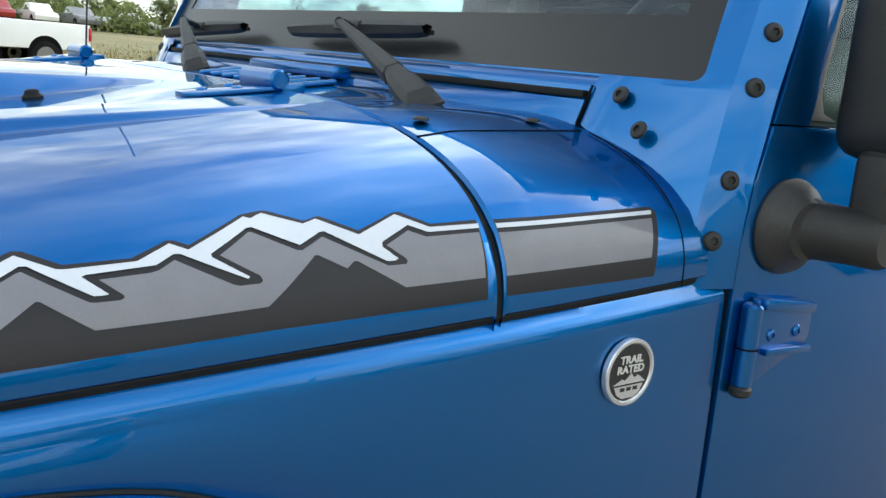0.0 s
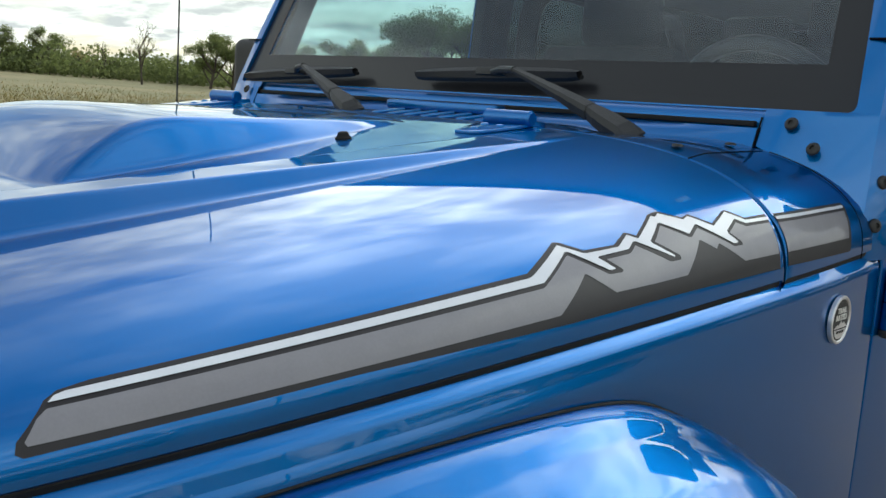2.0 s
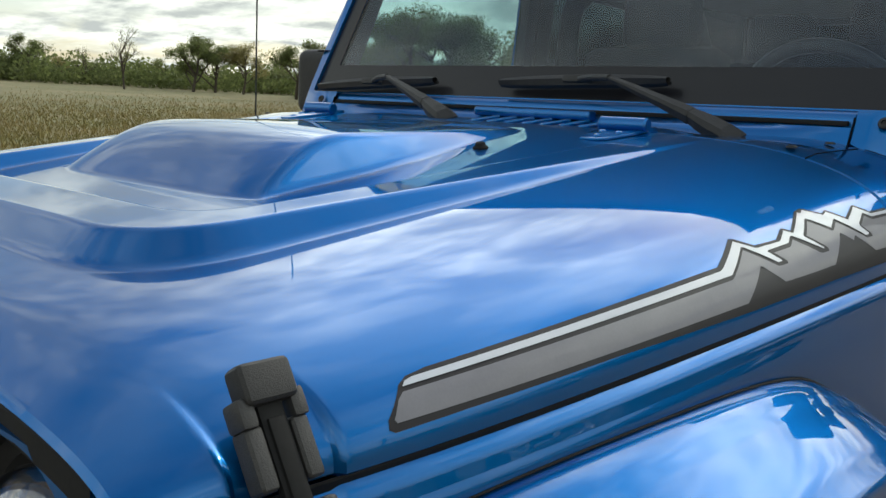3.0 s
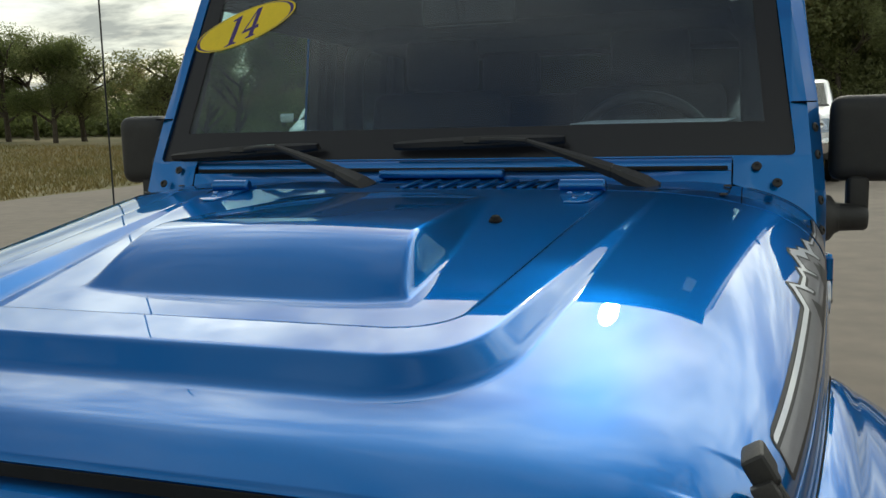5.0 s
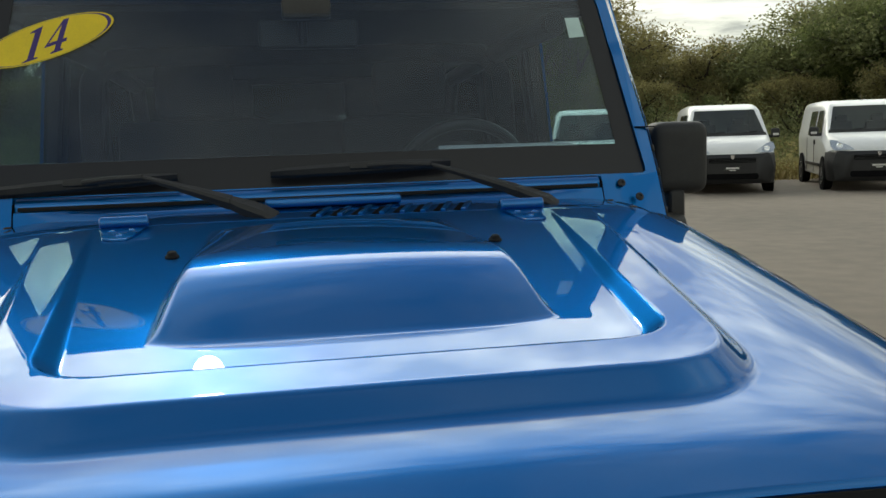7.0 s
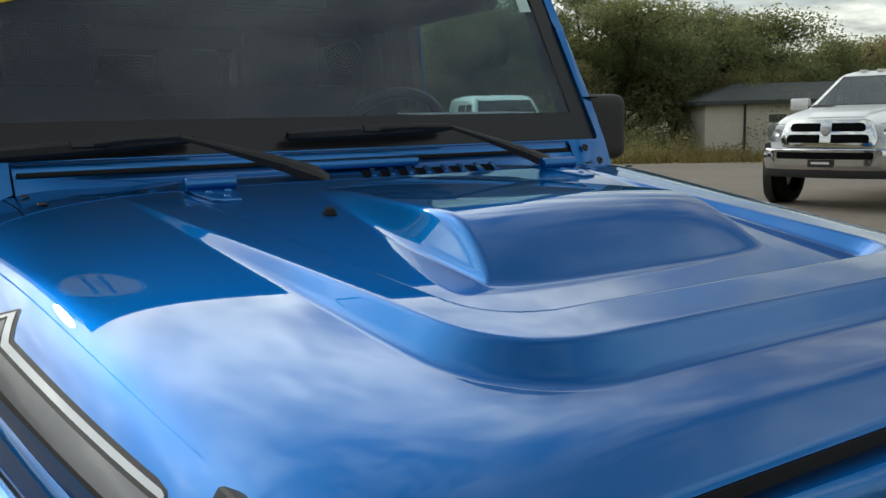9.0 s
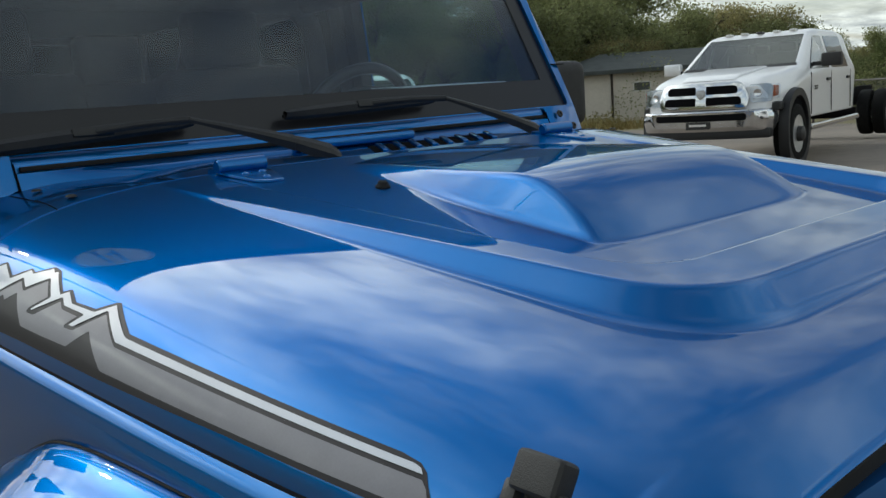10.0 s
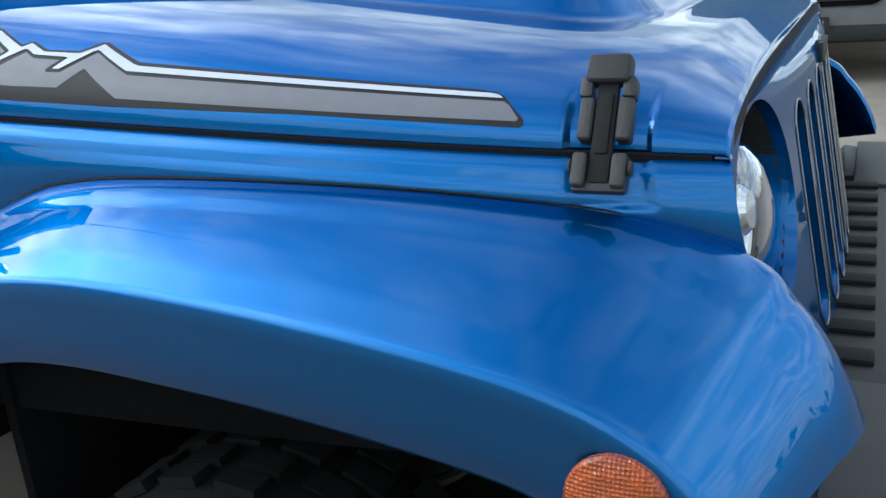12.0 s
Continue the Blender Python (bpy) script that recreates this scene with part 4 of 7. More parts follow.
def build_flare(sx):
    n = 110
    ci, co = smooth_curve(INNER, n), smooth_curve(OUTER, n)
    rows = []
    for k in range(n):
        (yi, zi), (yo, zo) = ci[k], co[k]
        j0, j1 = max(0, k - 1), min(n - 1, k + 1)
        t = np.array(co[j1]) - np.array(co[j0])
        t /= np.linalg.norm(t)
        inn = np.array((-t[1], t[0]))  # towards the arch
        if inn[1] > 0 or (abs(inn[1]) < 0.2 and inn[0] > 0 and yo > -0.4):
            inn = -inn if inn[1] > 0 else inn
        xi = fender_x(yi) - 0.004 if yi > -1.09 else 0.70
        xo = 0.926
        up = np.array((-inn[0], -inn[1]))
        lip = 0.102 + 0.007 * step((-yo - 0.30) / 0.3)
        P = []
        P.append((xi, yi, zi - 0.012))
        P.append((xi + 0.002, yi, zi))
        wd = xo - xi
        for f, b in ((0.05, 0.0065), (0.11, 0.0105), (0.20, 0.0125), (0.30, 0.0120), (0.345, 0.0100)):
            P.append((xi + wd * f, yi + (yo - yi) * f + up[0] * b, zi + (zo - zi) * f + up[1] * b))
        for f in (0.40, 0.54, 0.66, 0.78, 0.86):
            b = 0.007 * math.sin(math.pi * min(1, f)) + 0.004
            P.append((xi + (xo - xi) * f, yi + (yo - yi) * f + up[0] * b, zi + (zo - zi) * f + up[1] * b))
        for a in (20, 40, 60, 80):
            r = 0.020
            P.append((xo - r + r * math.sin(radians(a)) + 0.006, yo + up[0] * (r * math.cos(radians(a)) - r * 0.7), zo + up[1] * (r * math.cos(radians(a)) - r * 0.7)))
        for f in (0.25, 0.6, 1.0):
            P.append((xo + 0.0075 - 0.014 * f, yo + inn[0] * lip * f, zo + inn[1] * lip * f))
        P.append((xo - 0.012, yo + inn[0] * (lip + 0.008), zo + inn[1] * (lip + 0.008)))
        P.append((xo - 0.045, yo + inn[0] * (lip + 0.004), zo + inn[1] * (lip + 0.004)))
        rows.append([(sx * x, y, z) for x, y, z in P])
    bm = skin(rows, flip=sx > 0)
    bm.verts.ensure_lookup_table()
    bm.faces.new(bm.verts[-len(rows[0]):])
    bmesh.ops.recalc_face_normals(bm, faces=bm.faces[:])
    fl = part("fender_flare", bm, M_PAINT, car, "blue wheel arch flare")
    line = [(sx * (fender_x(y) + 0.003), y, z + 0.003) for y, z in ci if y > -1.06]
    part("flare_seal", tube(line, 0.0042, 6, taper=0.25), M_RUBBER, fl, "black rubber joint along the fender")
    # amber side marker on the front of the lip
    c = Vector((sx * 0.937, -1.062, 0.738))
    m = Matrix.Translation(c) @ pose(0, 0, 0, 0, 90 * sx, 0)
    prof = [(0.0445, -0.004), (0.0445, 0.002), (0.042, 0.0055), (0.034, 0.008), (0.015, 0.010), (0, 0.0105)]
    part("side_marker", lathe(prof, c, (sx, 0, 0.05), 36), M_AMBER, fl, "round amber side marker")
    # closed wheel well: inner wall and splash panel
    part("wheel_well", box(sx * 0.40, -0.64, 0.55, 0.02, 0.92, 0.76, 0.005), M_VOID, car)
    part("splash_panel", box(sx * 0.61, -0.165, 0.56, 0.40, 0.02, 0.70, 0.005), M_VOID, car)
    # dark liner behind the arch
    rows = []
    for k in range(0, n, 4):
        (yi, zi) = ci[k]
        if yi < -1.10:
            zi, yi = zi - 0.25, -1.10
        rows.append([(sx * (fender_x(yi) + 0.02), yi, zi - 0.02), (sx * 0.60, yi, zi - 0.03), (sx * 0.42, yi, zi - 0.03)])
    part("arch_liner", skin(rows), M_VOID, fl)
    return fl


for sx in (1, -1):
    build_fender(sx)
    build_flare(sx)


# added black sheet under hood and cowl: blocks light so the gaps stay dark
def build_inner():
    rows = []
    for y in np.linspace(-1.075, 0.26, 20):
        w, b = half(y) - 0.022, low(y) - 0.004
        rows.append([(-w, y, 0.62 if y > -1.0 else 0.8), (-w, y, b - 0.0), (-w + 0.05, y, b + 0.022), (-0.5, y, crown(y) - 0.045), (0.5, y, crown(y) - 0.045), (w - 0.05, y, b + 0.022), (w, y, b - 0.0), (w, y, 0.62 if y > -1.0 else 0.8)])
    part("engine_bay", skin(rows, flip=True), M_VOID, car, "added black sheet under the hood that blocks light in the gaps")


build_inner()

# ---- grille, lamps and bumper ----
def grille_y(x, z):
    return -1.117 + 0.165 * (z - 0.999) - 0.034 * (1 - (x / 0.53) ** 2) * step((1.045 - z) / 0.055)


def build_grille():
    def stadium(cx, z0, z1, w):
        r = w / 2
        out = []
        for i in range(9):
            a = math.pi * i / 8
            out.append((cx + r * math.cos(a), z1 - r + r * math.sin(a)))
        for i in range(9):
            a = math.pi + math.pi * i / 8
            out.append((cx + r * math.cos(a), z0 + r + r * math.sin(a)))
        return out
    slots = [stadium(0.108 * k, 0.645 + 0.004 * abs(k), 0.985 - 0.007 * abs(k), 0.068) for k in range(-3, 4)]
    lamps = [[(sx * 0.532 + 0.120 * math.cos(2 * math.pi * i / 40), 0.878 + 0.120 * math.sin(2 * math.pi * i / 40)) for i in range(40)] for sx in (1, -1)]
    outline = [(-0.698, 0.965), (-0.694, 0.80), (-0.685, 0.56), (0.685, 0.56), (0.694, 0.80), (0.698, 0.965)]
    for x in np.linspace(0.69, -0.69, 60):
        outline.append((x, min(1.012, shell_z(x, -1.109) - 0.024)))
    bm = bmesh.new()
    loops = []
    for poly in [outline] + slots + lamps:
        vs = [bm.verts.new((x, 0, z)) for x, z in poly]
        loops.append(vs)
        for a, b in zip(vs, vs[1:] + vs[:1]):
            bm.edges.new((a, b))
    bmesh.ops.triangle_fill(bm, use_beauty=True, use_dissolve=False, edges=bm.edges[:])
    for z in (0.72, 0.80, 0.88, 0.94, 0.97, 0.985, 0.995, 1.005, 1.015):
        bmesh.ops.bisect_plane(bm, geom=bm.verts[:] + bm.edges[:] + bm.faces[:], plane_co=(0, 0, z), plane_no=(0, 0, 1))
    for x in np.arange(-0.66, 0.67, 0.06):
        bmesh.ops.bisect_plane(bm, geom=bm.verts[:] + bm.edges[:] + bm.faces[:], plane_co=(x, 0, 0), plane_no=(1, 0, 0))
    for e in [e for e in bm.edges if len(e.link_faces) == 1]:
        a, b = e.verts
        bm.faces.new((a, b, bm.verts.new(b.co + Vector((0, 0.035, 0))), bm.verts.new(a.co + Vector((0, 0.035, 0)))))
    bmesh.ops.remove_doubles(bm, verts=bm.verts[:], dist=0.0001)
    for v in bm.verts:
        v.co.y += grille_y(v.co.x, v.co.z)
    bmesh.ops.recalc_face_normals(bm, faces=bm.faces[:])
    g = part("grille", bm, M_PAINT, car, "blue grille panel with seven upright slots")
    for poly in slots:
        pts = [Vector((x, grille_y(x, z) - 0.001, z)) for x, z in poly]
        part("slot_rim", tube(pts, 0.0015, 6, closed=True), M_STEEL, g, "steel slot rim")
    part("grille_mesh", box(0, -1.09, 0.81, 0.84, 0.01, 0.42, 0.002), M_VOID, g)
    # plain raised mark on the top of the panel
    for k in (-0.045, -0.015, 0.015, 0.045):
        part("mark_bar", box(k, grille_y(k, 0.985) - 0.003, 0.988, 0.020, 0.008, 0.030, 0.003, 2), M_BLACK, g, "plain dark metal mark")
    for sx in (1, -1):
        c = Vector((sx * 0.532, grille_y(0.532, 0.878), 0.878))
        ax = Vector((sx * 0.13, -1, 0.165))
        hl = part("headlight", lathe([(0.088, -0.052), (0.090, -0.044), (0.086, -0.034), (0.072, -0.020), (0.048, -0.008), (0.02, -0.002), (0, -0.001)], c, ax, 40), M_LENS, car, "round headlight")
        part("reflector", lathe([(0.087, -0.046), (0.080, -0.050), (0.060, -0.058), (0.03, -0.064), (0, -0.066)], c, ax, 40, cap=False), M_CHROME, hl)
        part("bulb", lathe([(0.030, -0.066), (0.030, -0.030), (0.022, -0.022), (0, -0.020)], c, ax, 20), M_CHROME, hl)
        part("bezel", lathe([(0.1190, -0.016), (0.117, -0.050), (0.104, -0.058), (0.093, -0.050), (0.089, -0.044), (0.087, -0.056), (0.095, -0.115), (0, -0.118)], c, ax, 44, cap=False), M_BLACK, hl, "black headlight ring")
        c2 = Vector((sx * 0.60, grille_y(0.60, 0.745) - 0.002, 0.745))
        part("turn_signal", lathe([(0.034, -0.01), (0.034, 0.004), (0.026, 0.010), (0, 0.013)], c2, ax, 28), M_AMBER, g, "round amber lamp")
    return g


build_grille()


def build_bumper():
    bm = bmesh.new()
    rows = []
    for i, x in enumerate(np.linspace(-0.90, 0.90, 41)):
        e = 0.05 * step((abs(x) - 0.6) / 0.3)
        y0, y1 = -1.175 + e * 0.2, -1.42 + e * 2.2
        prof = [(y0, 0.50), (y0, 0.625), (y0 - 0.012, 0.636), (y1 + 0.02, 0.636 - e * 0.4), (y1, 0.616 - e * 0.4), (y1 - 0.01, 0.54), (y1 + 0.03, 0.44), (y0, 0.44)]
        rows.append([(x, y, z) for y, z in prof])
    skin(rows, bm, closed=True)
    k = len(rows[0])
    bm.verts.ensure_lookup_table()
    bm.faces.new(bm.verts[:k])
    bm.faces.new(bm.verts[-k:])
    bmesh.ops.recalc_face_normals(bm, faces=bm.faces[:])
    bp = part("bumper", bm, M_GREYPL, car, "dark grey plastic front bumper with a ribbed pad")
    part("step_pad", box(0, -1.226, 0.6385, 0.92, 0.090, 0.006, 0.002), M_BLACK, bp, "black ribbed pad")
    for i in range(10):
        part("rib", box(-0.395 + i * 0.096, -1.222, 0.6440, 0.040, 0.066, 0.010, 0.004), M_RUBBER, bp)
    for sx in (1, -1):
        part("end_cap", box(sx * 0.68, -1.29, 0.640, 0.42, 0.17, 0.016, 0.006, 3), M_GREYPL, bp, "grey plastic end cap")
    part("crossmember", box(0, -1.19, 0.58, 1.15, 0.10, 0.12, 0.01), M_VOID, bp)
    for sx in (1, -1):
        pts = smooth_curve([(sx * 0.36, -1.33, 0.63), (sx * 0.36, -1.34, 0.68), (sx * 0.36, -1.38, 0.695), (sx * 0.36, -1.42, 0.67), (sx * 0.36, -1.42, 0.635)], 12)
        part("tow_hook", tube([Vector(p) for p in pts], 0.012, 10), M_BLACK, bp, "black tow hook")


build_bumper()


# ---- wheels, axle and springs ----
def build_wheel(parent, c, R, wdt, rim_r, sx, tread=40, rim_mat=None, steer=0.0):
    ax = Vector((sx * math.cos(steer), sx * math.sin(steer), 0))
    q = ax.to_track_quat("Z", "Y").to_matrix()
    h = wdt / 2
    prof = [(rim_r, -h * 0.8), (rim_r + 0.02, -h), (R - 0.06, -h), (R - 0.02, -h * 0.93), (R - 0.006, -h * 0.75), (R, -h * 0.3), (R, h * 0.3), (R - 0.006, h * 0.75), (R - 0.02, h * 0.93), (R - 0.06, h), (rim_r + 0.02, h), (rim_r, h * 0.8)]
    wh = part("wheel", lathe(prof, c, ax, 48, cap=False), M_TYRE, parent, "black tyre on a grey rim")
    bm = bmesh.new()
    for i in range(tread):
        a = 2 * math.pi * i / tread
        for s in (-1, 1):
            for off, wd in ((0.62, 0.30), (0.22, 0.34)):
                m = Matrix.Translation(c) @ q.to_4x4() @ Matrix.Rotation(a + 0.04 * s + off * 0.05, 4, "Z") @ Matrix.Translation((R + 0.002, 0, s * off * h))
                box(0, 0, 0, 0.014, 2 * math.pi * R / tread * 0.66, wd * h, 0, 1, m, bm)
    part("tread", bm, M_TYRE, wh, smooth=False)
    prof = [(rim_r, h * 0.75), (rim_r - 0.012, h * 0.7), (rim_r - 0.03, h * 0.2), (0.07, h * 0.35), (0.06, h * 0.55), (0, h * 0.6)]
    part("rim", lathe(prof, c, ax, 40), rim_mat or M_STEEL, wh, "grey metal rim")
    return wh


for sx in (1, -1):
    build_wheel(car, Vector((sx * 0.775, -0.57, 0.304)), 0.302, 0.225, 0.180, sx, 22)
    build_wheel(car, Vector((sx * 0.775, 2.30, 0.304)), 0.302, 0.225, 0.180, sx, 22)
    pts = [(sx * 0.50 + 0.070 * math.cos(t), -0.66 + 0.070 * math.sin(t), 0.42 + t / (2 * math.pi) * 0.058) for t in np.linspace(0, 2 * math.pi * 6.5, 130)]
    part("coil_spring", tube(pts, 0.0095, 7), M_GREYPL, car, "dark grey coil spring")
    part("shock_absorber", cyl((sx * 0.54, -0.54, 0.40), (sx * 0.52, -0.56, 0.86), 0.028, 16, 0.004), M_STEEL, car, "grey shock absorber")
for sx in (1, -1):
    part("inner_fender", box(sx * 0.37, -0.48, 0.66, 0.02, 1.30, 0.62, 0.005), M_VOID, car, "dark inner fender")
part("axle", cyl((-0.70, -0.60, 0.40), (0.70, -0.60, 0.40), 0.05, 16, 0.01), M_BLACK, car, "dark front axle")
for sx in (1, -1):
    part("frame_rail", box(sx * 0.43, 0.6, 0.55, 0.09, 3.6, 0.14, 0.01), M_VOID, car)


# ---- cabin ----
def build_door(sx):
    def yz(poly, x0, x1, bevel, mat, name, parent, label=""):
        bm = plate(poly, 1.0, lambda u, v, w: (sx * (x0 + (x1 - x0) * w - 0.11 * max(0.0, v - 1.22)), u, v), bevel)
        bmesh.ops.recalc_face_normals(bm, faces=bm.faces[:])
        return part(name, bm, mat, parent, label)
    y0 = 0.256
    d = yz([(y0, 0.42), (y0, 1.105), (0.264, 1.167), (0.283, 1.225), (1.20, 1.225), (1.22, 0.42)], 0.847, 0.795, 0.006, M_PAINT, "door", car, "blue door with a framed window")
    yz([(0.283, 1.225), (0.266, 1.167), (0.40, 1.20), (0.408, 1.225)], 0.8465, 0.80, 0.004, M_PAINT, "sail_corner", d)
    # window frame: leaning front post, header, rear post
    yz([(0.285, 1.226), (0.489, 1.722), (1.185, 1.722), (1.20, 1.226), (1.155, 1.226), (1.14, 1.688), (0.515, 1.688), (0.352, 1.226)], 0.845, 0.834, 0.003, M_PAINT, "window_frame", d)
    pane = yz([(0.352, 1.229), (0.515, 1.688), (1.14, 1.688), (1.155, 1.229)], 0.826, 0.822, 0, M_TINT, "side_window", d, "green tinted side window")
    pane.visible_shadow = False
    yz([(0.300, 1.229), (0.490, 1.722), (1.185, 1.722), (1.20, 1.229), (1.150, 1.229), (1.135, 1.683), (0.52, 1.683), (0.357, 1.229)], 0.8335, 0.790, 0.003, M_INT, "inner_frame", d)
    yz([(0.352, 1.231), (0.515, 1.686), (0.548, 1.686), (0.392, 1.262), (0.400, 1.240), (0.43, 1.231)], 0.832, 0.820, 0.003, M_SEALGREY, "window_seal", d, "rubber window seal in a sunlit grey")
    part("belt_seal", box(sx * 0.8445, 0.80, 1.229, 0.01, 0.74, 0.008, 0.002), M_RUBBER, d)
    part("inner_trim", box(sx * 0.782, 0.75, 0.85, 0.03, 0.85, 0.68, 0.01), M_INT, d)
    part("door_handle", box(sx * 0.854, 1.10, 1.06, 0.02, 0.14, 0.035, 0.008), M_BLACK, d)
    # upper hinge: knuckle, pin and bolted leaf
    hx, hy = 0.858, 0.278
    hg = part("hinge_knuckle", cyl((sx * hx, hy, 0.948), (sx * hx, hy, 1.040), 0.0112, 20, 0.003), M_PAINT, d, "blue exposed door hinge")
    part("hinge_pin", cyl((sx * hx, hy, 0.938), (sx * hx, hy, 0.950), 0.0122, 18, 0.003), M_BLACK, d)
    part("hinge_split", cyl((sx * hx, hy, 0.9905), (sx * hx, hy, 0.9925), 0.0117, 18), M_VOID, d)
    leaf = plate([(0.286, 1.044), (0.384, 1.032), (0.393, 1.022), (0.393, 0.992), (0.382, 0.980), (0.318, 0.958), (0.286, 0.944)], 0.010, lambda u, v, w: (sx * (0.850 + w), u, v), 0.003)
    bmesh.ops.recalc_face_normals(leaf, faces=leaf.faces[:])
    part("hinge_leaf", leaf, M_PAINT, d)
    part("leaf_rib", box(0, 0, 0, 0.011, 0.098, 0.013, 0.004, 2, pose(sx * 0.8625, 0.338, 1.0335, -7, 0, 0)), M_PAINT, d)
    part("leaf_rib", box(0, 0, 0, 0.010, 0.088, 0.008, 0.003, 2, pose(sx * 0.8625, 0.346, 0.9825, -3, 0, 0)), M_PAINT, d)
    for yy in (0.316, 0.365):
        screw_head(sx * 0.860, yy, 1.002, (sx, 0, 0), 0.0068, d, M_PAINT, "hinge_bolt")
    part("door_gap", box(sx * 0.838, 0.2515, 0.74, 0.006, 0.006, 0.64, 0), M_VOID, d, smooth=False)
    # second door behind
    r = yz([(1.235, 0.42), (1.235, 1.225), (1.90, 1.225), (1.90, 0.75), (1.75, 0.42)], 0.847, 0.795, 0.006, M_PAINT, "rear_door", car, "blue rear door")
    yz([(1.235, 1.229), (1.235, 1.722), (1.90, 1.722), (1.90, 1.229), (1.86, 1.229), (1.86, 1.688), (1.275, 1.688), (1.275, 1.229)], 0.845, 0.834, 0.003, M_PAINT, "window_frame", r)
    yz([(1.205, 1.229), (1.205, 1.722), (1.93, 1.722), (1.93, 1.229), (1.855, 1.229), (1.855, 1.683), (1.28, 1.683), (1.28, 1.229)], 0.8335, 0.790, 0.003, M_INT, "inner_frame", r)
    p2 = yz([(1.275, 1.229), (1.275, 1.688), (1.86, 1.688), (1.86, 1.229)], 0.826, 0.822, 0, M_DARKGLASS, "side_window", r, "dark tinted rear side window")
    p2.visible_shadow = False
    return d


for sx in (1, -1):
    build_door(sx)


M_PAPER = material("white paper", (0.82, 0.83, 0.82), rough=0.7, vary=0.03, scale=20)
M_WHEEL = material("black leather", (0.035, 0.035, 0.037), rough=0.35, vary=0.15, scale=60, bump=0.15, bump_scale=500)


def build_cabin():
    top = part("hardtop", plate(rounded([(-0.76, 0.47), (0.76, 0.47), (0.76, 2.95), (-0.76, 2.95)], 0.05), 0.05, lambda u, v, w: (u, v, 1.712 + 0.038 * w / 0.05 + 0.006 * (1 - (u / 0.76) ** 2)), 0.012), M_PAINT, car, "hard roof of the cabin")
    part("roof_lining", box(0, 1.70, 1.700, 1.46, 2.4, 0.02, 0.005), M_INT, top)
    for sx in (1, -1):
        part("quarter_panel", box(sx * 0.825, 2.42, 1.0, 0.06, 1.04, 0.50, 0.02), M_PAINT, car, "blue rear quarter panel")
        q = part("quarter_window", box(sx * 0.785, 2.43, 1.49, 0.006, 0.90, 0.50, 0.002), M_DARKGLASS, car, "dark quarter window")
        q.visible_shadow = False
        part("roof_post", box(sx * 0.785, 1.94, 1.46, 0.05, 0.10, 0.52, 0.01), M_INT, car)
        part("roof_post", box(sx * 0.785, 2.91, 1.46, 0.05, 0.08, 0.52, 0.01), M_INT, car)
    for sx in (1, -1):
        part("roof_side", box(sx * 0.735, 1.74, 1.716, 0.06, 2.4, 0.03, 0.01), M_INT, car)
    part("rear_header", box(0, 2.93, 1.700, 1.58, 0.05, 0.08, 0.01), M_INT, car)
    part("tailgate", box(0, 2.94, 0.92, 1.62, 0.06, 0.62, 0.02), M_PAINT, car, "blue tailgate")
    rw = part("rear_window", box(0, 2.93, 1.465, 1.60, 0.006, 0.52, 0.002), M_REARGLASS, car, "dark tinted rear window")
    rw.visible_shadow = False
    part("floor_pan", box(0, 1.6, 0.56, 1.56, 2.7, 0.05, 0.01), M_INT, car)
    part("firewall", box(0, 0.30, 0.80, 1.52, 0.03, 0.72, 0.01), M_INT, car)
    dash = bmesh.new()
    prof = [(0.268, 1.16), (0.290, 1.285), (0.33, 1.322), (0.46, 1.331), (0.60, 1.330), (0.642, 1.295), (0.652, 1.22), (0.62, 1.02), (0.60, 0.86), (0.35, 0.86)]
    rows = [[(x, y, z) for y, z in prof] for x in np.linspace(-0.76, 0.76, 12)]
    skin(rows, dash, closed=True)
    dash.verts.ensure_lookup_table()
    dash.faces.new(dash.verts[:len(prof)])
    dash.faces.new(dash.verts[-len(prof):])
    bmesh.ops.recalc_face_normals(dash, faces=dash.faces[:])
    da = part("dashboard", dash, M_INT, car, "black dashboard")
    part("instrument_hood", lathe([(0.15, 0), (0.155, 0.13), (0.135, 0.14), (0.125, 0.02)], (0.40, 0.52, 1.185), (0, 1, 0.1), 28, cap=False), M_INT, da)
    for x, z in ((-0.45, 1.15), (-0.12, 1.12), (0.10, 1.12), (0.66, 1.15)):
        part("air_vent", lathe([(0.045, 0), (0.05, 0.01), (0.042, 0.018), (0.036, 0.006), (0, 0.004)], (x, 0.643, z), (0, 1, 0.1), 24), M_BLACK, da)
    # a sheet of paper lies on the dashboard
    part("paper", plate([(0.29, 0.335), (0.64, 0.325), (0.66, 0.47), (0.32, 0.50)], 0.002, lambda u, v, w: (u, v, 1.334 + 0.03 * (v - 0.33) + w)), M_PAPER, da, "pale paper on the dashboard")
    c = Vector((0.42, 0.72, 1.228))
    axis = Vector((0, 0.92, 0.42)).normalized()
    q = axis.to_track_quat("Z", "Y").to_matrix()
    ring = [c + q @ Vector((0.188 * math.cos(a), 0.188 * math.sin(a), 0)) for a in np.linspace(0, 2 * math.pi, 40, False)]
    sw = part("steering_wheel", tube(ring, 0.0165, 12, closed=True), M_WHEEL, car, "black steering wheel")
    part("hub", lathe([(0.075, -0.02), (0.07, 0.02), (0.03, 0.035), (0, 0.036)], c, axis, 28), M_INT, sw)
    for a in (0.1, math.pi - 0.1, -math.pi / 2):
        part("spoke", tube([c, c + q @ Vector((0.185 * math.cos(a), 0.185 * math.sin(a), 0))], 0.014, 8), M_INT, sw)
    part("column", tube([c, c - axis * 0.3], 0.035, 12), M_INT, sw)

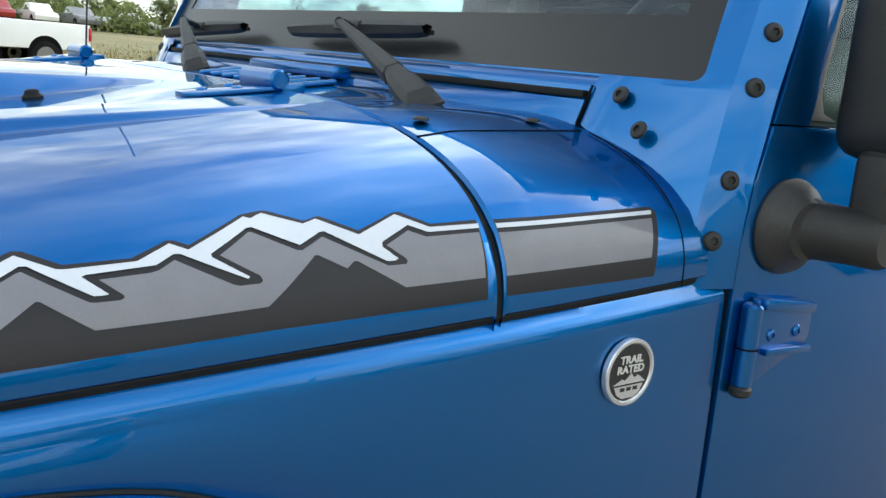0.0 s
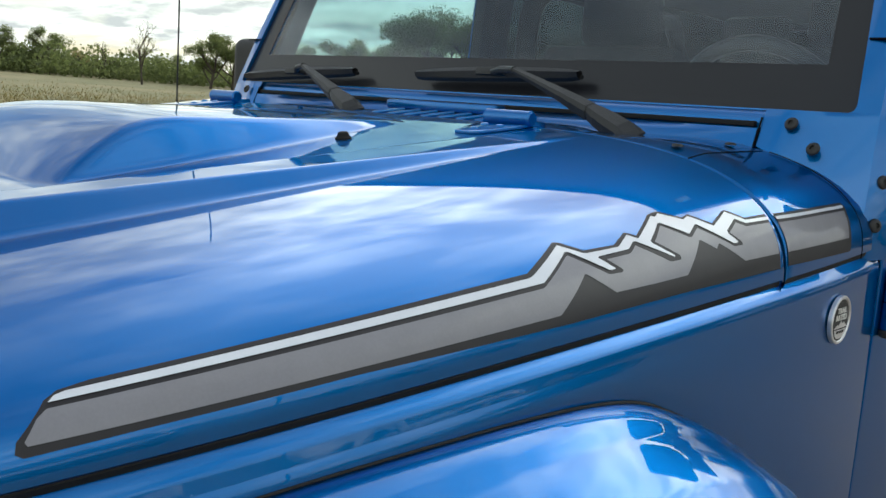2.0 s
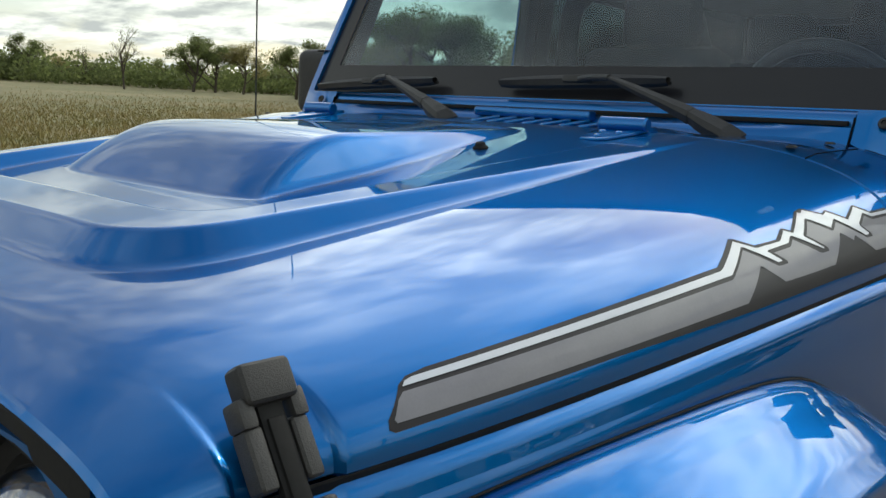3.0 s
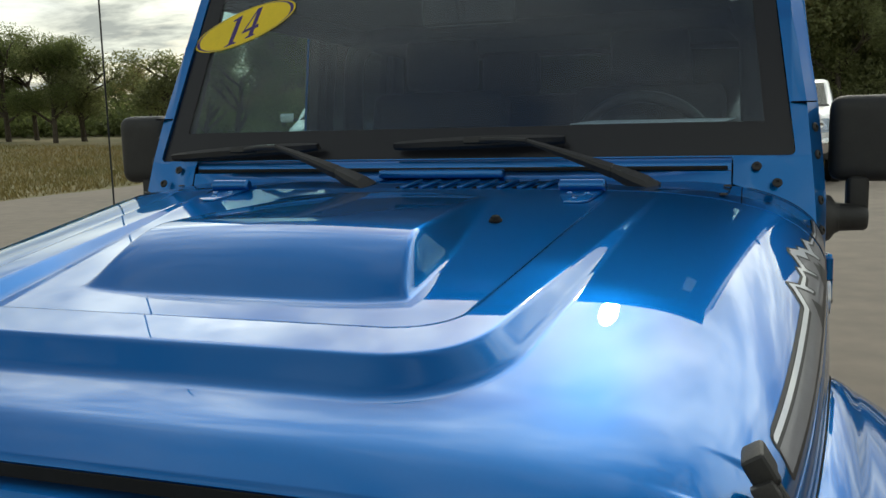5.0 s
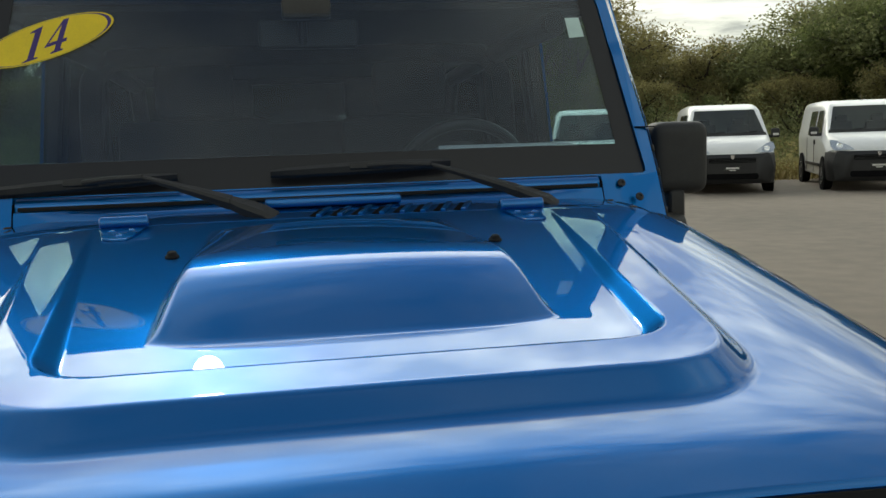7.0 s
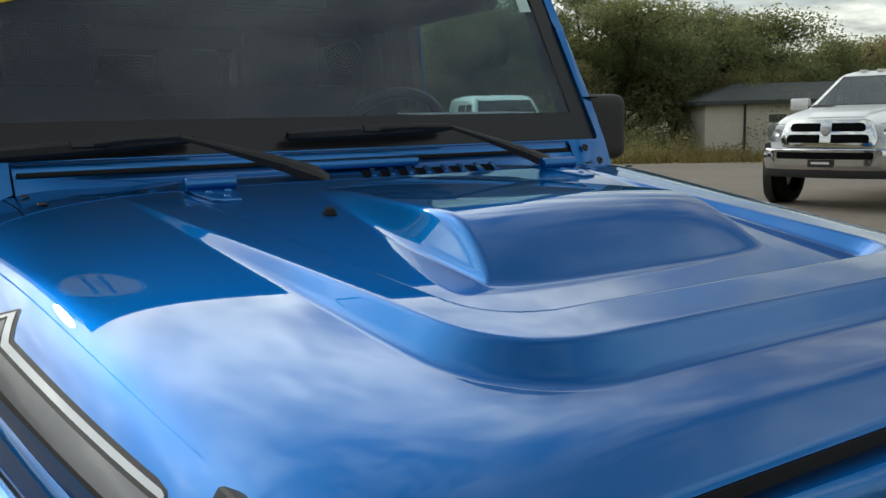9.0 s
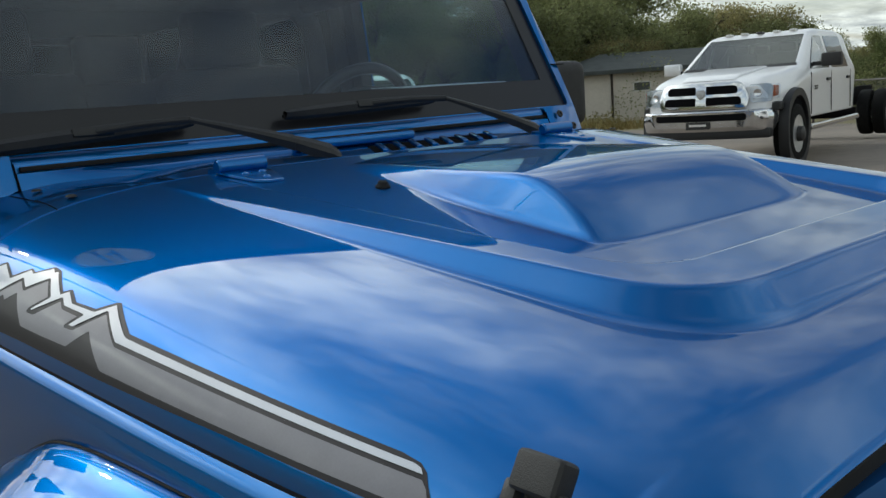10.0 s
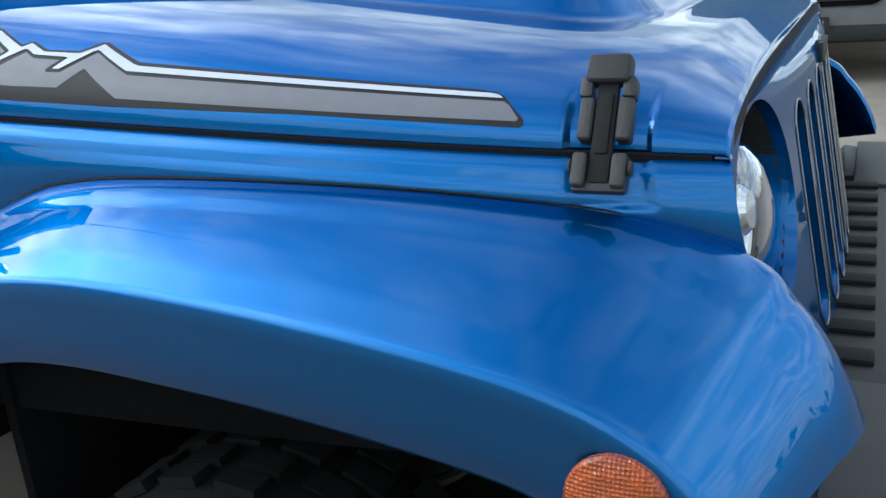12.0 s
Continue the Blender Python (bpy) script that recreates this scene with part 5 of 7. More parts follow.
    def seat(x, y, wide):
        s = part("seat", box(x, y, 0.80, wide, 0.52, 0.16, 0.05, 4), M_SEAT, car, "black cloth seat")
        m = Matrix.Translation((x, y + 0.30, 1.14)) @ pose(0, 0, 0, 78, 0, 0)
        part("backrest", box(0, 0, 0, wide * 0.96, 0.62, 0.13, 0.05, 4, m), M_SEAT, s)
        k = 1 if wide < 0.8 else 2
        for i in range(k):
            xx = x if k == 1 else x + (-0.33 if i == 0 else 0.33)
            part("headrest", box(xx, y + 0.385, 1.545, 0.26, 0.11, 0.19, 0.045, 4), M_SEAT, s)
            for d in (-0.06, 0.06):
                part("headrest_post", cyl((xx + d, y + 0.37, 1.40), (xx + d, y + 0.385, 1.50), 0.007, 10), M_STEEL, s)
    seat(0.37, 0.98, 0.52)
    seat(-0.37, 0.98, 0.52)
    seat(0.0, 1.85, 1.20)
    part("centre_console", box(0, 0.92, 0.82, 0.24, 0.70, 0.30, 0.03, 3), M_INT, car)
    for sx in (1, -1):
        pts = smooth_curve([(sx * 0.70, 1.30, 0.65), (sx * 0.70, 1.30, 1.45), (sx * 0.66, 1.32, 1.62), (sx * 0.52, 1.33, 1.66), (0, 1.33, 1.66)], 24)
        part("sport_bar", tube([Vector(p) for p in pts], 0.036, 12), M_INT, car, "padded black sport bar")
        part("sport_bar", tube([Vector((sx * 0.66, 0.55, 1.66)), Vector((sx * 0.67, 1.33, 1.65)), Vector((sx * 0.68, 2.2, 1.62)), Vector((sx * 0.70, 2.6, 1.1))], 0.034, 12), M_INT, car)
    # rear-view mirror and its pod
    mir = part("rear_view_mirror", box(-0.005, 0.50, 1.632, 0.25, 0.035, 0.075, 0.015, 3), M_BLACK, car, "black rear-view mirror behind the glass")
    sp = part("spare_wheel", lathe([(0.20, -0.10), (0.36, -0.115), (0.40, -0.10), (0.42, -0.06), (0.42, 0.06), (0.40, 0.10), (0.36, 0.115), (0.20, 0.10)], (0.03, 3.13, 1.114), (0, 1, 0), 40, cap=False), M_TYRE, car, "spare wheel on the tailgate")
    part("rim", lathe([(0.21, -0.07), (0.20, 0.03), (0.07, 0.06), (0, 0.062)], (0.03, 3.13, 1.114), (0, 1, 0), 28), M_STEEL, sp)
    part("brake_lamp", box(0.03, 3.10, 1.585, 0.11, 0.03, 0.026, 0.006, 2), M_BRIGHT, sp, "high brake lamp")
    part("lamp_arm", box(0.03, 3.06, 1.50, 0.04, 0.02, 0.16, 0.005, 2), M_INT, sp)
    part("stalk", tube([(-0.02, 0.49, 1.61), (-0.02, 0.47, 1.66), (-0.02, 0.455, 1.70)], 0.012, 10), M_BLACK, mir)
    part("sensor_pod", box(-0.01, 0.445, 1.685, 0.12, 0.05, 0.05, 0.012, 3), M_GREYPL, mir)


build_cabin()


def build_mirror(sx):
    def pos(x, y, z):
        return (sx * x, y, z)
    base = lathe([(0.050, 0), (0.052, 0.008), (0.048, 0.016), (0.034, 0.026), (0.03, 0.034), (0, 0.034)], pos(0.847, 0.325, 1.120), (sx, -0.1, 0.0), 36)
    mi = part("door_mirror", base, M_GREYPL, car, "black door mirror on an arm")
    rows = []
    for t, w, h in ((0.0, 0.038, 0.036), (0.25, 0.034, 0.031), (0.6, 0.035, 0.030), (0.9, 0.037, 0.030), (1.0, 0.030, 0.025)):
        c = Vector(pos(0.862 + 0.080 * t, 0.330 + 0.045 * t, 1.121 - 0.004 * t))
        rows.append([c + Vector((0, w * math.cos(a), h * math.sin(a))) for a in np.linspace(0, 2 * math.pi, 16, False)])
    bm = skin(rows, closed=True)
    bm.verts.ensure_lookup_table()
    bm.faces.new(bm.verts[:16])
    bm.faces.new(bm.verts[-16:])
    bmesh.ops.recalc_face_normals(bm, faces=bm.faces[:])
    part("arm", bm, M_BLACK, mi)
    part("neck", box(sx * 0.920, 0.378, 1.165, 0.046, 0.055, 0.090, 0.016, 3), M_BLACK, mi)
    m = Matrix.Translation(pos(0.936, 0.402, 1.290)) @ pose(0, 0, 0, 0, 0, -6 * sx)
    part("housing", box(0, 0, 0, 0.150, 0.105, 0.188, 0.038, 6, m), M_BLACK, mi, "black plastic mirror housing")
    part("mirror_glass", box(0, 0.0535, 0, 0.118, 0.003, 0.150, 0.001, 1, m), M_CHROME, mi, "mirror glass")


for sx in (1, -1):
    build_mirror(sx)


def build_badge(sx):
    y0, z0 = 0.107, 0.985
    c = Vector((sx * (fender_x(y0) + 0.0025), y0, z0))
    R = 0.0335
    b = part("badge", lathe([(R, -0.002), (R, 0.003), (R - 0.0008, 0.0042), (R - 0.0035, 0.0044), (R - 0.0045, 0.003), (R - 0.005, 0.0028)], c, (sx, 0, 0), 48, cap=False), M_BRIGHT, car, "round silver and black trail badge")
    part("badge_face", lathe([(R - 0.0042, 0.0015), (R - 0.0045, 0.0028), (0, 0.0028)], c, (sx, 0, 0), 48), M_BLACK, b, "black badge face")
    def place(u, v, w):
        return c + Vector((sx * (0.0031 + w), u * sx, v))
    words("TRAIL", 0.0108, lambda u, v, w: place(u * 1.12, v + 0.0130, w), M_TRIM, "lettering", b, "silver words TRAIL RATED", bold=0.0003)
    words("RATED", 0.0108, lambda u, v, w: place(u * 1.12, v + 0.0034, w), M_TRIM, "lettering", b, bold=0.0003)
    part("peak", plate([(-0.022, -0.011), (-0.010, -0.0055), (-0.006, -0.0075), (0.002, -0.0010), (0.007, -0.006), (0.012, -0.0035), (0.023, -0.011)], 0.0006, lambda u, v, w: place(u, v, w)), M_BRIGHT, b, smooth=False)
    part("ground_mark", plate([(-0.020, -0.013), (0.020, -0.013), (0.016, -0.021), (0.008, -0.0255), (-0.008, -0.0255), (-0.016, -0.021)], 0.0006, lambda u, v, w: place(u, v, w)), M_BRIGHT, b, smooth=False)
    for u in (-0.009, 0.0, 0.009):
        part("mark_bar", plate([(u - 0.003, -0.018), (u + 0.003, -0.018), (u + 0.003, -0.0145), (u - 0.003, -0.0145)], 0.0004, lambda a, v, w: place(a, v, w + 0.0007)), M_BLACK, b, smooth=False)


for sx in (1, -1):
    build_badge(sx)

# antenna on the passenger side of the cowl
an = part("antenna", tube([(-0.806, 0.06, 1.13), (-0.808, 0.065, 1.6), (-0.812, 0.075, 2.02)], 0.0022, 8), M_BLACK, car, "thin black whip antenna")
part("antenna_base", lathe([(0.016, -0.01), (0.015, 0.008), (0.007, 0.02), (0.005, 0.035), (0, 0.036)], (-0.803, 0.06, 1.125), (-0.3, 0, 1), 18), M_BLACK, an)

# ---- parked vehicles ----
def shell(profile, bevel=0.05, segs=3):
    """A body from a side profile of (y, z, half width)."""
    bm = bmesh.new()
    L = [bm.verts.new((w, y, z)) for y, z, w in profile]
    R = [bm.verts.new((-w, y, z)) for y, z, w in profile]
    bm.faces.new(L)
    bm.faces.new(R[::-1])
    n = len(profile)
    for i in range(n):
        j = (i + 1) % n
        bm.faces.new((L[i], R[i], R[j], L[j]))
    bmesh.ops.recalc_face_normals(bm, faces=bm.faces[:])
    bmesh.ops.bevel(bm, geom=bm.edges[:], offset=bevel, segments=segs, affect="EDGES", profile=0.6)
    return bm


def side_plate(poly, x, lean, mat, name, parent, label="", sx=1, t=0.012):
    """A flat pane or trim on a flank, of (y, z) points."""
    bm = plate(poly, t, lambda u, v, w: (sx * (x - lean * (v - 1.0) + w), u, v))
    return part(name, bm, mat, parent, label, smooth=False)


def front_plate(poly, y, lean, mat, name, parent, label="", t=0.012):
    """A flat piece on the nose, of (x, z) points; lean: how far it falls back with height."""
    bm = plate(poly, t, lambda u, v, w: (u, y + lean * (v - 1.0) - w, v))
    return part(name, bm, mat, parent, label, smooth=False)


def rect(x0, x1, z0, z1, r=0.02):
    return rounded([(x0, z0), (x1, z0), (x1, z1), (x0, z1)], r, 3)


def plain_wheel(parent, c, R, w, sx, rim=M_STEEL):
    h = w / 2
    c = Vector(c)
    wh = part("wheel", lathe([(R * 0.62, -h), (R - 0.05, -h), (R - 0.01, -h * 0.85), (R, -h * 0.5), (R, h * 0.5), (R - 0.01, h * 0.85), (R - 0.05, h), (R * 0.62, h)], c, (sx, 0, 0), 32, cap=False), M_TYRE, parent, "black tyre")
    part("rim", lathe([(R * 0.63, h * 0.95), (R * 0.58, h * 0.8), (R * 0.52, h * 0.2), (R * 0.25, h * 0.5), (R * 0.18, h * 0.9), (0, h * 0.95)], c, (sx, 0, 0), 24), rim, wh, "grey metal rim")
    for i in range(6):
        a = 2 * math.pi * i / 6
        part("rim_hole", lathe([(0.03, 0), (0, 0.004)], c + Vector((sx * h * 0.42, R * 0.40 * math.cos(a), R * 0.40 * math.sin(a))), (sx, 0, 0), 10), M_VOID, wh)


def build_tall_van(at, yaw, label):
    v = thing("van", label, "van", at, yaw)
    prof = [(-2.62, 0.32, 0.96), (-2.70, 0.62, 0.97), (-2.62, 1.02, 0.97), (-2.02, 1.24, 0.98), (-1.30, 2.30, 0.86), (-0.9, 2.46, 0.86), (3.1, 2.50, 0.86), (3.25, 2.3, 0.9), (3.25, 0.40, 1.0), (-0.2, 0.32, 1.0)]
    ws_z, ws_y = (1.30, 2.20), (-1.98, -1.38)
    part("body", shell(prof, 0.09), M_VANWHITE, v, "white painted van body")
    hw = prof[3][2]
    dy = (ws_y[1] - ws_y[0]) / (ws_z[1] - ws_z[0])
    poly = rounded([(-hw * 0.93, ws_z[0]), (hw * 0.93, ws_z[0]), (hw * 0.80, ws_z[1]), (-hw * 0.80, ws_z[1])], 0.05, 3)
    part("windshield", plate(poly, 0.012, lambda a, b, w: (a, ws_y[0] + dy * (b - ws_z[0]) - w - 0.015, b)), M_DARKPANE, v, "dark windshield", smooth=False)
    y0 = prof[1][0]
    part("bumper", box(0, y0 + 0.20, 0.585, hw * 2.02, 0.52, 0.49, 0.09, 4), M_GREYBUMP, v, "grey plastic bumper")
    part("bumper_foot", box(0, y0 + 0.17, 0.37, hw * 1.90, 0.50, 0.13, 0.04, 3), M_BUMPER, v, "black lower bumper")
    front_plate(rounded([(-0.50, 0.600), (-0.44, 0.572), (0.44, 0.572), (0.50, 0.600), (0.50, 0.735), (0.46, 0.757), (-0.46, 0.757), (-0.50, 0.735)], 0.015, 2), y0 - 0.065, 0.0, M_VOID, "grille", v, "black grille")
    for z in (0.610, 0.655, 0.700):
        front_plate(rect(-0.48, 0.48, z, z + 0.020, 0.004), y0 - 0.078, 0.0, M_BUMPER, "grille_bar", v)
    front_plate(rounded([(-0.055, 0.765), (-0.055, 0.66), (-0.045, 0.575), (0.045, 0.575), (0.055, 0.66), (0.055, 0.765)], 0.01, 2), y0 - 0.083, 0.0, M_GREYBUMP, "emblem_post", v)
    front_plate(rounded([(-0.045, 0.735), (-0.03, 0.66), (0.0, 0.640), (0.03, 0.66), (0.045, 0.735)], 0.01, 2), y0 - 0.097, 0.0, M_CHROME, "emblem", v, "plain chrome emblem")
    front_plate(rect(-0.16, 0.16, 0.40, 0.50, 0.01), y0 - 0.085, 0.0, M_BLACK, "plate", v, "black dealer plate")
    front_plate(rect(-0.12, 0.12, 0.435, 0.47, 0.004), y0 - 0.098, 0.0, M_TRIM, "plate_bar", v, t=0.004)
    for sx in (1, -1):
        hl = part("headlight", box(sx * (hw - 0.20), y0 + 0.12, 1.00, 0.30, 0.26, 0.30, 0.05, 3), M_CHROME, v, "clear headlight")
        part("headlight_lens", box(sx * (hw - 0.20), y0 + 0.105, 1.00, 0.31, 0.26, 0.31, 0.05, 3), M_CLEAR, hl)
        part("turn_lamp", box(sx * (hw - 0.12), y0 + 0.095, 1.11, 0.11, 0.25, 0.05, 0.02, 2), M_RED, hl)
        yA = ws_y[0] + 0.28
        side_plate(rounded([(yA, ws_z[0] + 0.02), (yA + 0.95, ws_z[0] + 0.02), (yA + 0.95, ws_z[1] - 0.02), (yA + 0.42, ws_z[1] - 0.02)], 0.04, 3), 0.995, 0.10, M_DARKPANE, "door_window", v, "dark door window", sx)
        side_plate(rect(-1.1, 1.1, 0.46, 0.54, 0.02), 1.0, 0.0, M_BUMPER, "rub_strip", v, "", sx)
        side_plate(rect(-0.45, -0.30, 1.02, 1.07, 0.015), 1.0, 0.0, M_BLACK, "door_handle", v, "", sx, 0.03)
        m = part("mirror", box(sx * (hw + 0.14), ws_y[0] + 0.34, ws_z[0] + 0.24, 0.2, 0.13, 0.42, 0.05, 3), M_BLACK, v, "black mirror")
        part("mirror_arm", box(sx * (hw + 0.03), ws_y[0] + 0.32, ws_z[0] + 0.05, 0.16, 0.07, 0.05, 0.015, 2), M_BLACK, m)
        for y in (-1.72, 2.0):
            part("arch", lathe([(0.42, -0.01), (0.42, 0.02), (0.36, 0.025)], (sx * (hw - 0.015), y, 0.35), (sx, 0, 0), 28), M_VOID, v)
            plain_wheel(v, (sx * (hw - 0.09), y, 0.35), 0.35, 0.20, sx)
    return v


def loft(stations, n=5):
    """A body lofted along y through sections (y, low z, belt z, top z, low half, belt half, top half, corner radius)."""
    rows = []
    for y, zb, zm, zt, wb, wm, wt, r in stations:
        poly = [(-wb, zb), (wb, zb), (wm, zm), (wt, zt), (-wt, zt), (-wm, zm)]
        rows.append([(x, y, z) for x, z in rounded(poly, [0.05, 0.05, 0.05, r, r, 0.05], n)])
    bm = skin(rows, closed=True)
    bm.verts.ensure_lookup_table()
    k = len(rows[0])
    bm.faces.new(bm.verts[:k])
    bm.faces.new(bm.verts[-k:])
    bmesh.ops.recalc_face_normals(bm, faces=bm.faces[:])
    return bm


def flank(stations):
    """How far out the flank lies above the belt, by (y, z)."""
    ys = [q[0] for q in stations]

    def out(y, z):
        zm, zt, wm, wt = (float(np.interp(y, ys, [q[c] for q in stations])) for c in (2, 3, 5, 6))
        return wm + (wt - wm) * max(0.0, min(1.0, (z - zm) / (zt - zm)))
    return out


def open_top(bm, y0, y1):
    """Opens the flat top between two sections, for a windshield."""
    bm.normal_update()
    gone = [f for f in bm.faces if abs(f.calc_center_median().x) < 0.01 and y0 < f.calc_center_median().y < y1 and f.normal.z > 0.15]
    bmesh.ops.delete(bm, geom=gone, context="FACES")
    return bm


def bend_nose(v, y0, run, k):
    """Rounds the nose in plan."""
    for ob in v.children_recursive:
        if min((p.co.y for p in ob.data.vertices), default=0) > y0:
            continue
        bm = bmesh.new()
        bm.from_mesh(ob.data)
        for x in np.arange(-0.9, 0.91, 0.15):
            bmesh.ops.bisect_plane(bm, geom=bm.verts[:] + bm.edges[:] + bm.faces[:], plane_co=(x, 0, 0), plane_no=(1, 0, 0))
        for p in bm.verts:
            if p.co.y < y0:
                p.co.y += k * min(1.0, (y0 - p.co.y) / run) * abs(p.co.x) ** 2.2
        bm.to_mesh(ob.data)
        bm.free()


def cab_inside(v, y0, y1, belt, roof, rows):
    """Dark cabin behind a clear windshield, with its seats."""
    part("cab_floor", box(0, (y0 + y1) / 2, belt - 0.09, 1.50, y1 - y0, 0.10, 0.02), M_INT, v)
    part("bulkhead", box(0, y1, (belt + roof) / 2 - 0.03, 1.36, 0.03, roof - belt - 0.10, 0.02), M_CABGREY, v)
    for y in rows:
        for x in (-0.36, 0.36):
            s = part("seat", box(x, y, belt + 0.10, 0.46, 0.14, 0.42, 0.06, 3), M_SEAT, v, "dark seat behind the glass")
            part("headrest", box(x, y, belt + 0.36, 0.24, 0.10, 0.16, 0.04, 3), M_SEAT, s)
    part("wheel_rim", lathe([(0.19, 0.0), (0.20, 0.012), (0.19, 0.024), (0.18, 0.012), (0.19, 0.0)], (0.36, y0 + 0.62, belt + 0.03), (0, 0.9, 0.45), 24, cap=False), M_INT, v)


def build_van(at, yaw, label, group=""):
    v = thing("van", label, "van", at, yaw, group)
    st = [(-2.32, 0.34, 0.60, 0.82, 0.70, 0.74, 0.62, 0.10), (-2.26, 0.30, 0.66, 0.93, 0.80, 0.85, 0.72, 0.13), (-2.05, 0.27, 0.80, 1.05, 0.86, 0.90, 0.78, 0.13), (-1.52, 0.26, 1.00, 1.19, 0.87, 0.915, 0.835, 0.06),
          (-0.86, 0.26, 1.06, 1.74, 0.87, 0.915, 0.735, 0.11), (-0.70, 0.26, 1.08, 1.81, 0.87, 0.915, 0.75, 0.17), (-0.40, 0.26, 1.08, 1.87, 0.87, 0.915, 0.76, 0.20), (0.7, 0.26, 1.08, 1.90, 0.87, 0.915, 0.77, 0.20),
          (2.0, 0.26, 1.08, 1.89, 0.87, 0.915, 0.77, 0.20), (2.28, 0.28, 1.08, 1.82, 0.85, 0.89, 0.73, 0.14), (2.36, 0.34, 1.08, 1.66, 0.80, 0.84, 0.66, 0.16)]
    out = flank(st)
    part("body", open_top(loft(st), -1.5, -0.88), M_VANWHITE, v, "white painted van body")
    slope = (1.74 - 1.19) / (1.52 - 0.86)
    pane = part("windshield", plate(rounded([(-0.785, -1.52), (0.785, -1.52), (0.665, -0.86), (-0.665, -0.86)], 0.03, 3), 0.010, lambda a, b, w: (a, b, 1.19 + (b + 1.52) * slope - 0.004 - w)), M_PARKED, v, "clear windshield", smooth=False)
    pane.visible_shadow = False
    part("cowl", plate([(-0.80, -1.54), (0.80, -1.54), (0.79, -1.47), (-0.79, -1.47)], 0.010, lambda a, b, w: (a, b, 1.196 + (b + 1.52) * slope + w)), M_BLACK, v, "black strip under the windshield", smooth=False)
    for x in (-0.55, 0.12):
        part("wiper", tube([(x, -1.50, 1.225), (x + 0.50, -1.45, 1.268)], 0.010, 6), M_BLACK, v)
    cab_inside(v, -1.42, 0.25, 1.12, 1.86, (-0.30,))
    part("bumper", loft([(-2.41, 0.30, 0.55, 0.74, 0.62, 0.70, 0.64, 0.06), (-2.36, 0.22, 0.56, 0.81, 0.78, 0.84, 0.76, 0.05), (-2.20, 0.20, 0.58, 0.83, 0.87, 0.905, 0.87, 0.04), (-1.93, 0.22, 0.58, 0.80, 0.89, 0.926, 0.915, 0.03)]), M_BUMPER, v, "black plastic bumper and grille")
    front_plate(rect(-0.52, 0.52, 0.30, 0.42, 0.05), -2.40, 0.0, M_VOID, "intake", v, "black lower intake")
    front_plate(rect(-0.46, 0.46, 0.64, 0.74, 0.04), -2.405, 0.0, M_VOID, "grille", v, "black upper grille")
    for i in range(3):
        front_plate(rect(-0.44, 0.44, 0.655 + i * 0.028, 0.665 + i * 0.028, 0.003), -2.42, 0.0, M_BUMPER, "grille_bar", v)
    front_plate(rounded([(-0.045, 0.80), (-0.03, 0.73), (0.0, 0.71), (0.03, 0.73), (0.045, 0.80)], 0.01, 2), -2.425, 0.0, M_CHROME, "emblem", v, "plain chrome emblem")
    front_plate(rect(-0.16, 0.16, 0.46, 0.58, 0.01), -2.415, 0.0, M_BLACK, "plate", v, "black dealer plate")
    front_plate(rect(-0.13, 0.13, 0.515, 0.55, 0.004), -2.428, 0.0, M_TRIM, "plate_bar", v, t=0.004)
    front_plate(rect(-0.06, 0.06, 0.48, 0.50, 0.004), -2.428, 0.0, M_TRIM, "plate_bar", v, t=0.004)
    nose_y = lambda z: float(np.interp(z, (0.80, 0.93, 1.05, 1.12), (-2.33, -2.265, -2.06, -1.80)))
    for sx in (1, -1):
        lamp = rounded([(0.43, 0.845), (0.80, 0.835), (0.87, 0.92), (0.855, 1.05), (0.74, 1.03), (0.55, 0.93)], 0.03, 3)
        hl = part("headlight", plate(lamp, 0.02, lambda a, b, w: (sx * a, nose_y(b) - 0.002 - w, b)), M_BRIGHT, v, "clear swept-back headlight")
        part("headlight_lens", plate(lamp, 0.012, lambda a, b, w: (sx * a, nose_y(b) - 0.024 - w, b)), M_LENS, hl)
        part("lamp_bulb", lathe([(0.06, 0.0), (0.055, 0.012), (0.02, 0.004), (0, 0.004)], (sx * 0.70, nose_y(0.92) - 0.022, 0.915), (0, -1, 0.2), 16), M_CHROME, hl)
        side_plate_on(out, rounded([(-1.20, 1.13), (-0.36, 1.13), (-0.36, 1.66), (-0.80, 1.66)], 0.04, 3), M_DARKPANE, "door_window", v, "dark door window", sx)
        side_plate_on(out, rounded([(-0.22, 1.13), (0.62, 1.13), (0.62, 1.66), (-0.22, 1.66)], 0.05, 3), M_DARKPANE, "side_window", v, "dark side window", sx)
        for y in (-0.29, 0.70):
            part("door_gap", box(sx * 0.912, y, 0.70, 0.008, 0.008, 0.74), M_VOID, v, smooth=False)
        part("rub_strip", box(sx * 0.905, -0.05, 0.50, 0.03, 1.9, 0.07, 0.01, 2), M_BUMPER, v)
        part("door_handle", box(sx * 0.92, -0.40, 0.98, 0.03, 0.13, 0.10, 0.012, 2), M_BLACK, v)
        m = part("mirror", box(sx * 1.035, -1.16, 1.22, 0.19, 0.12, 0.20, 0.05, 3), M_BLACK, v, "black door mirror")
        part("mirror_cap", box(sx * 1.04, -1.222, 1.19, 0.12, 0.02, 0.05, 0.008, 2), M_TRIM, m)
        part("mirror_arm", box(sx * 0.93, -1.12, 1.15, 0.12, 0.10, 0.07, 0.02, 2), M_BLACK, m)
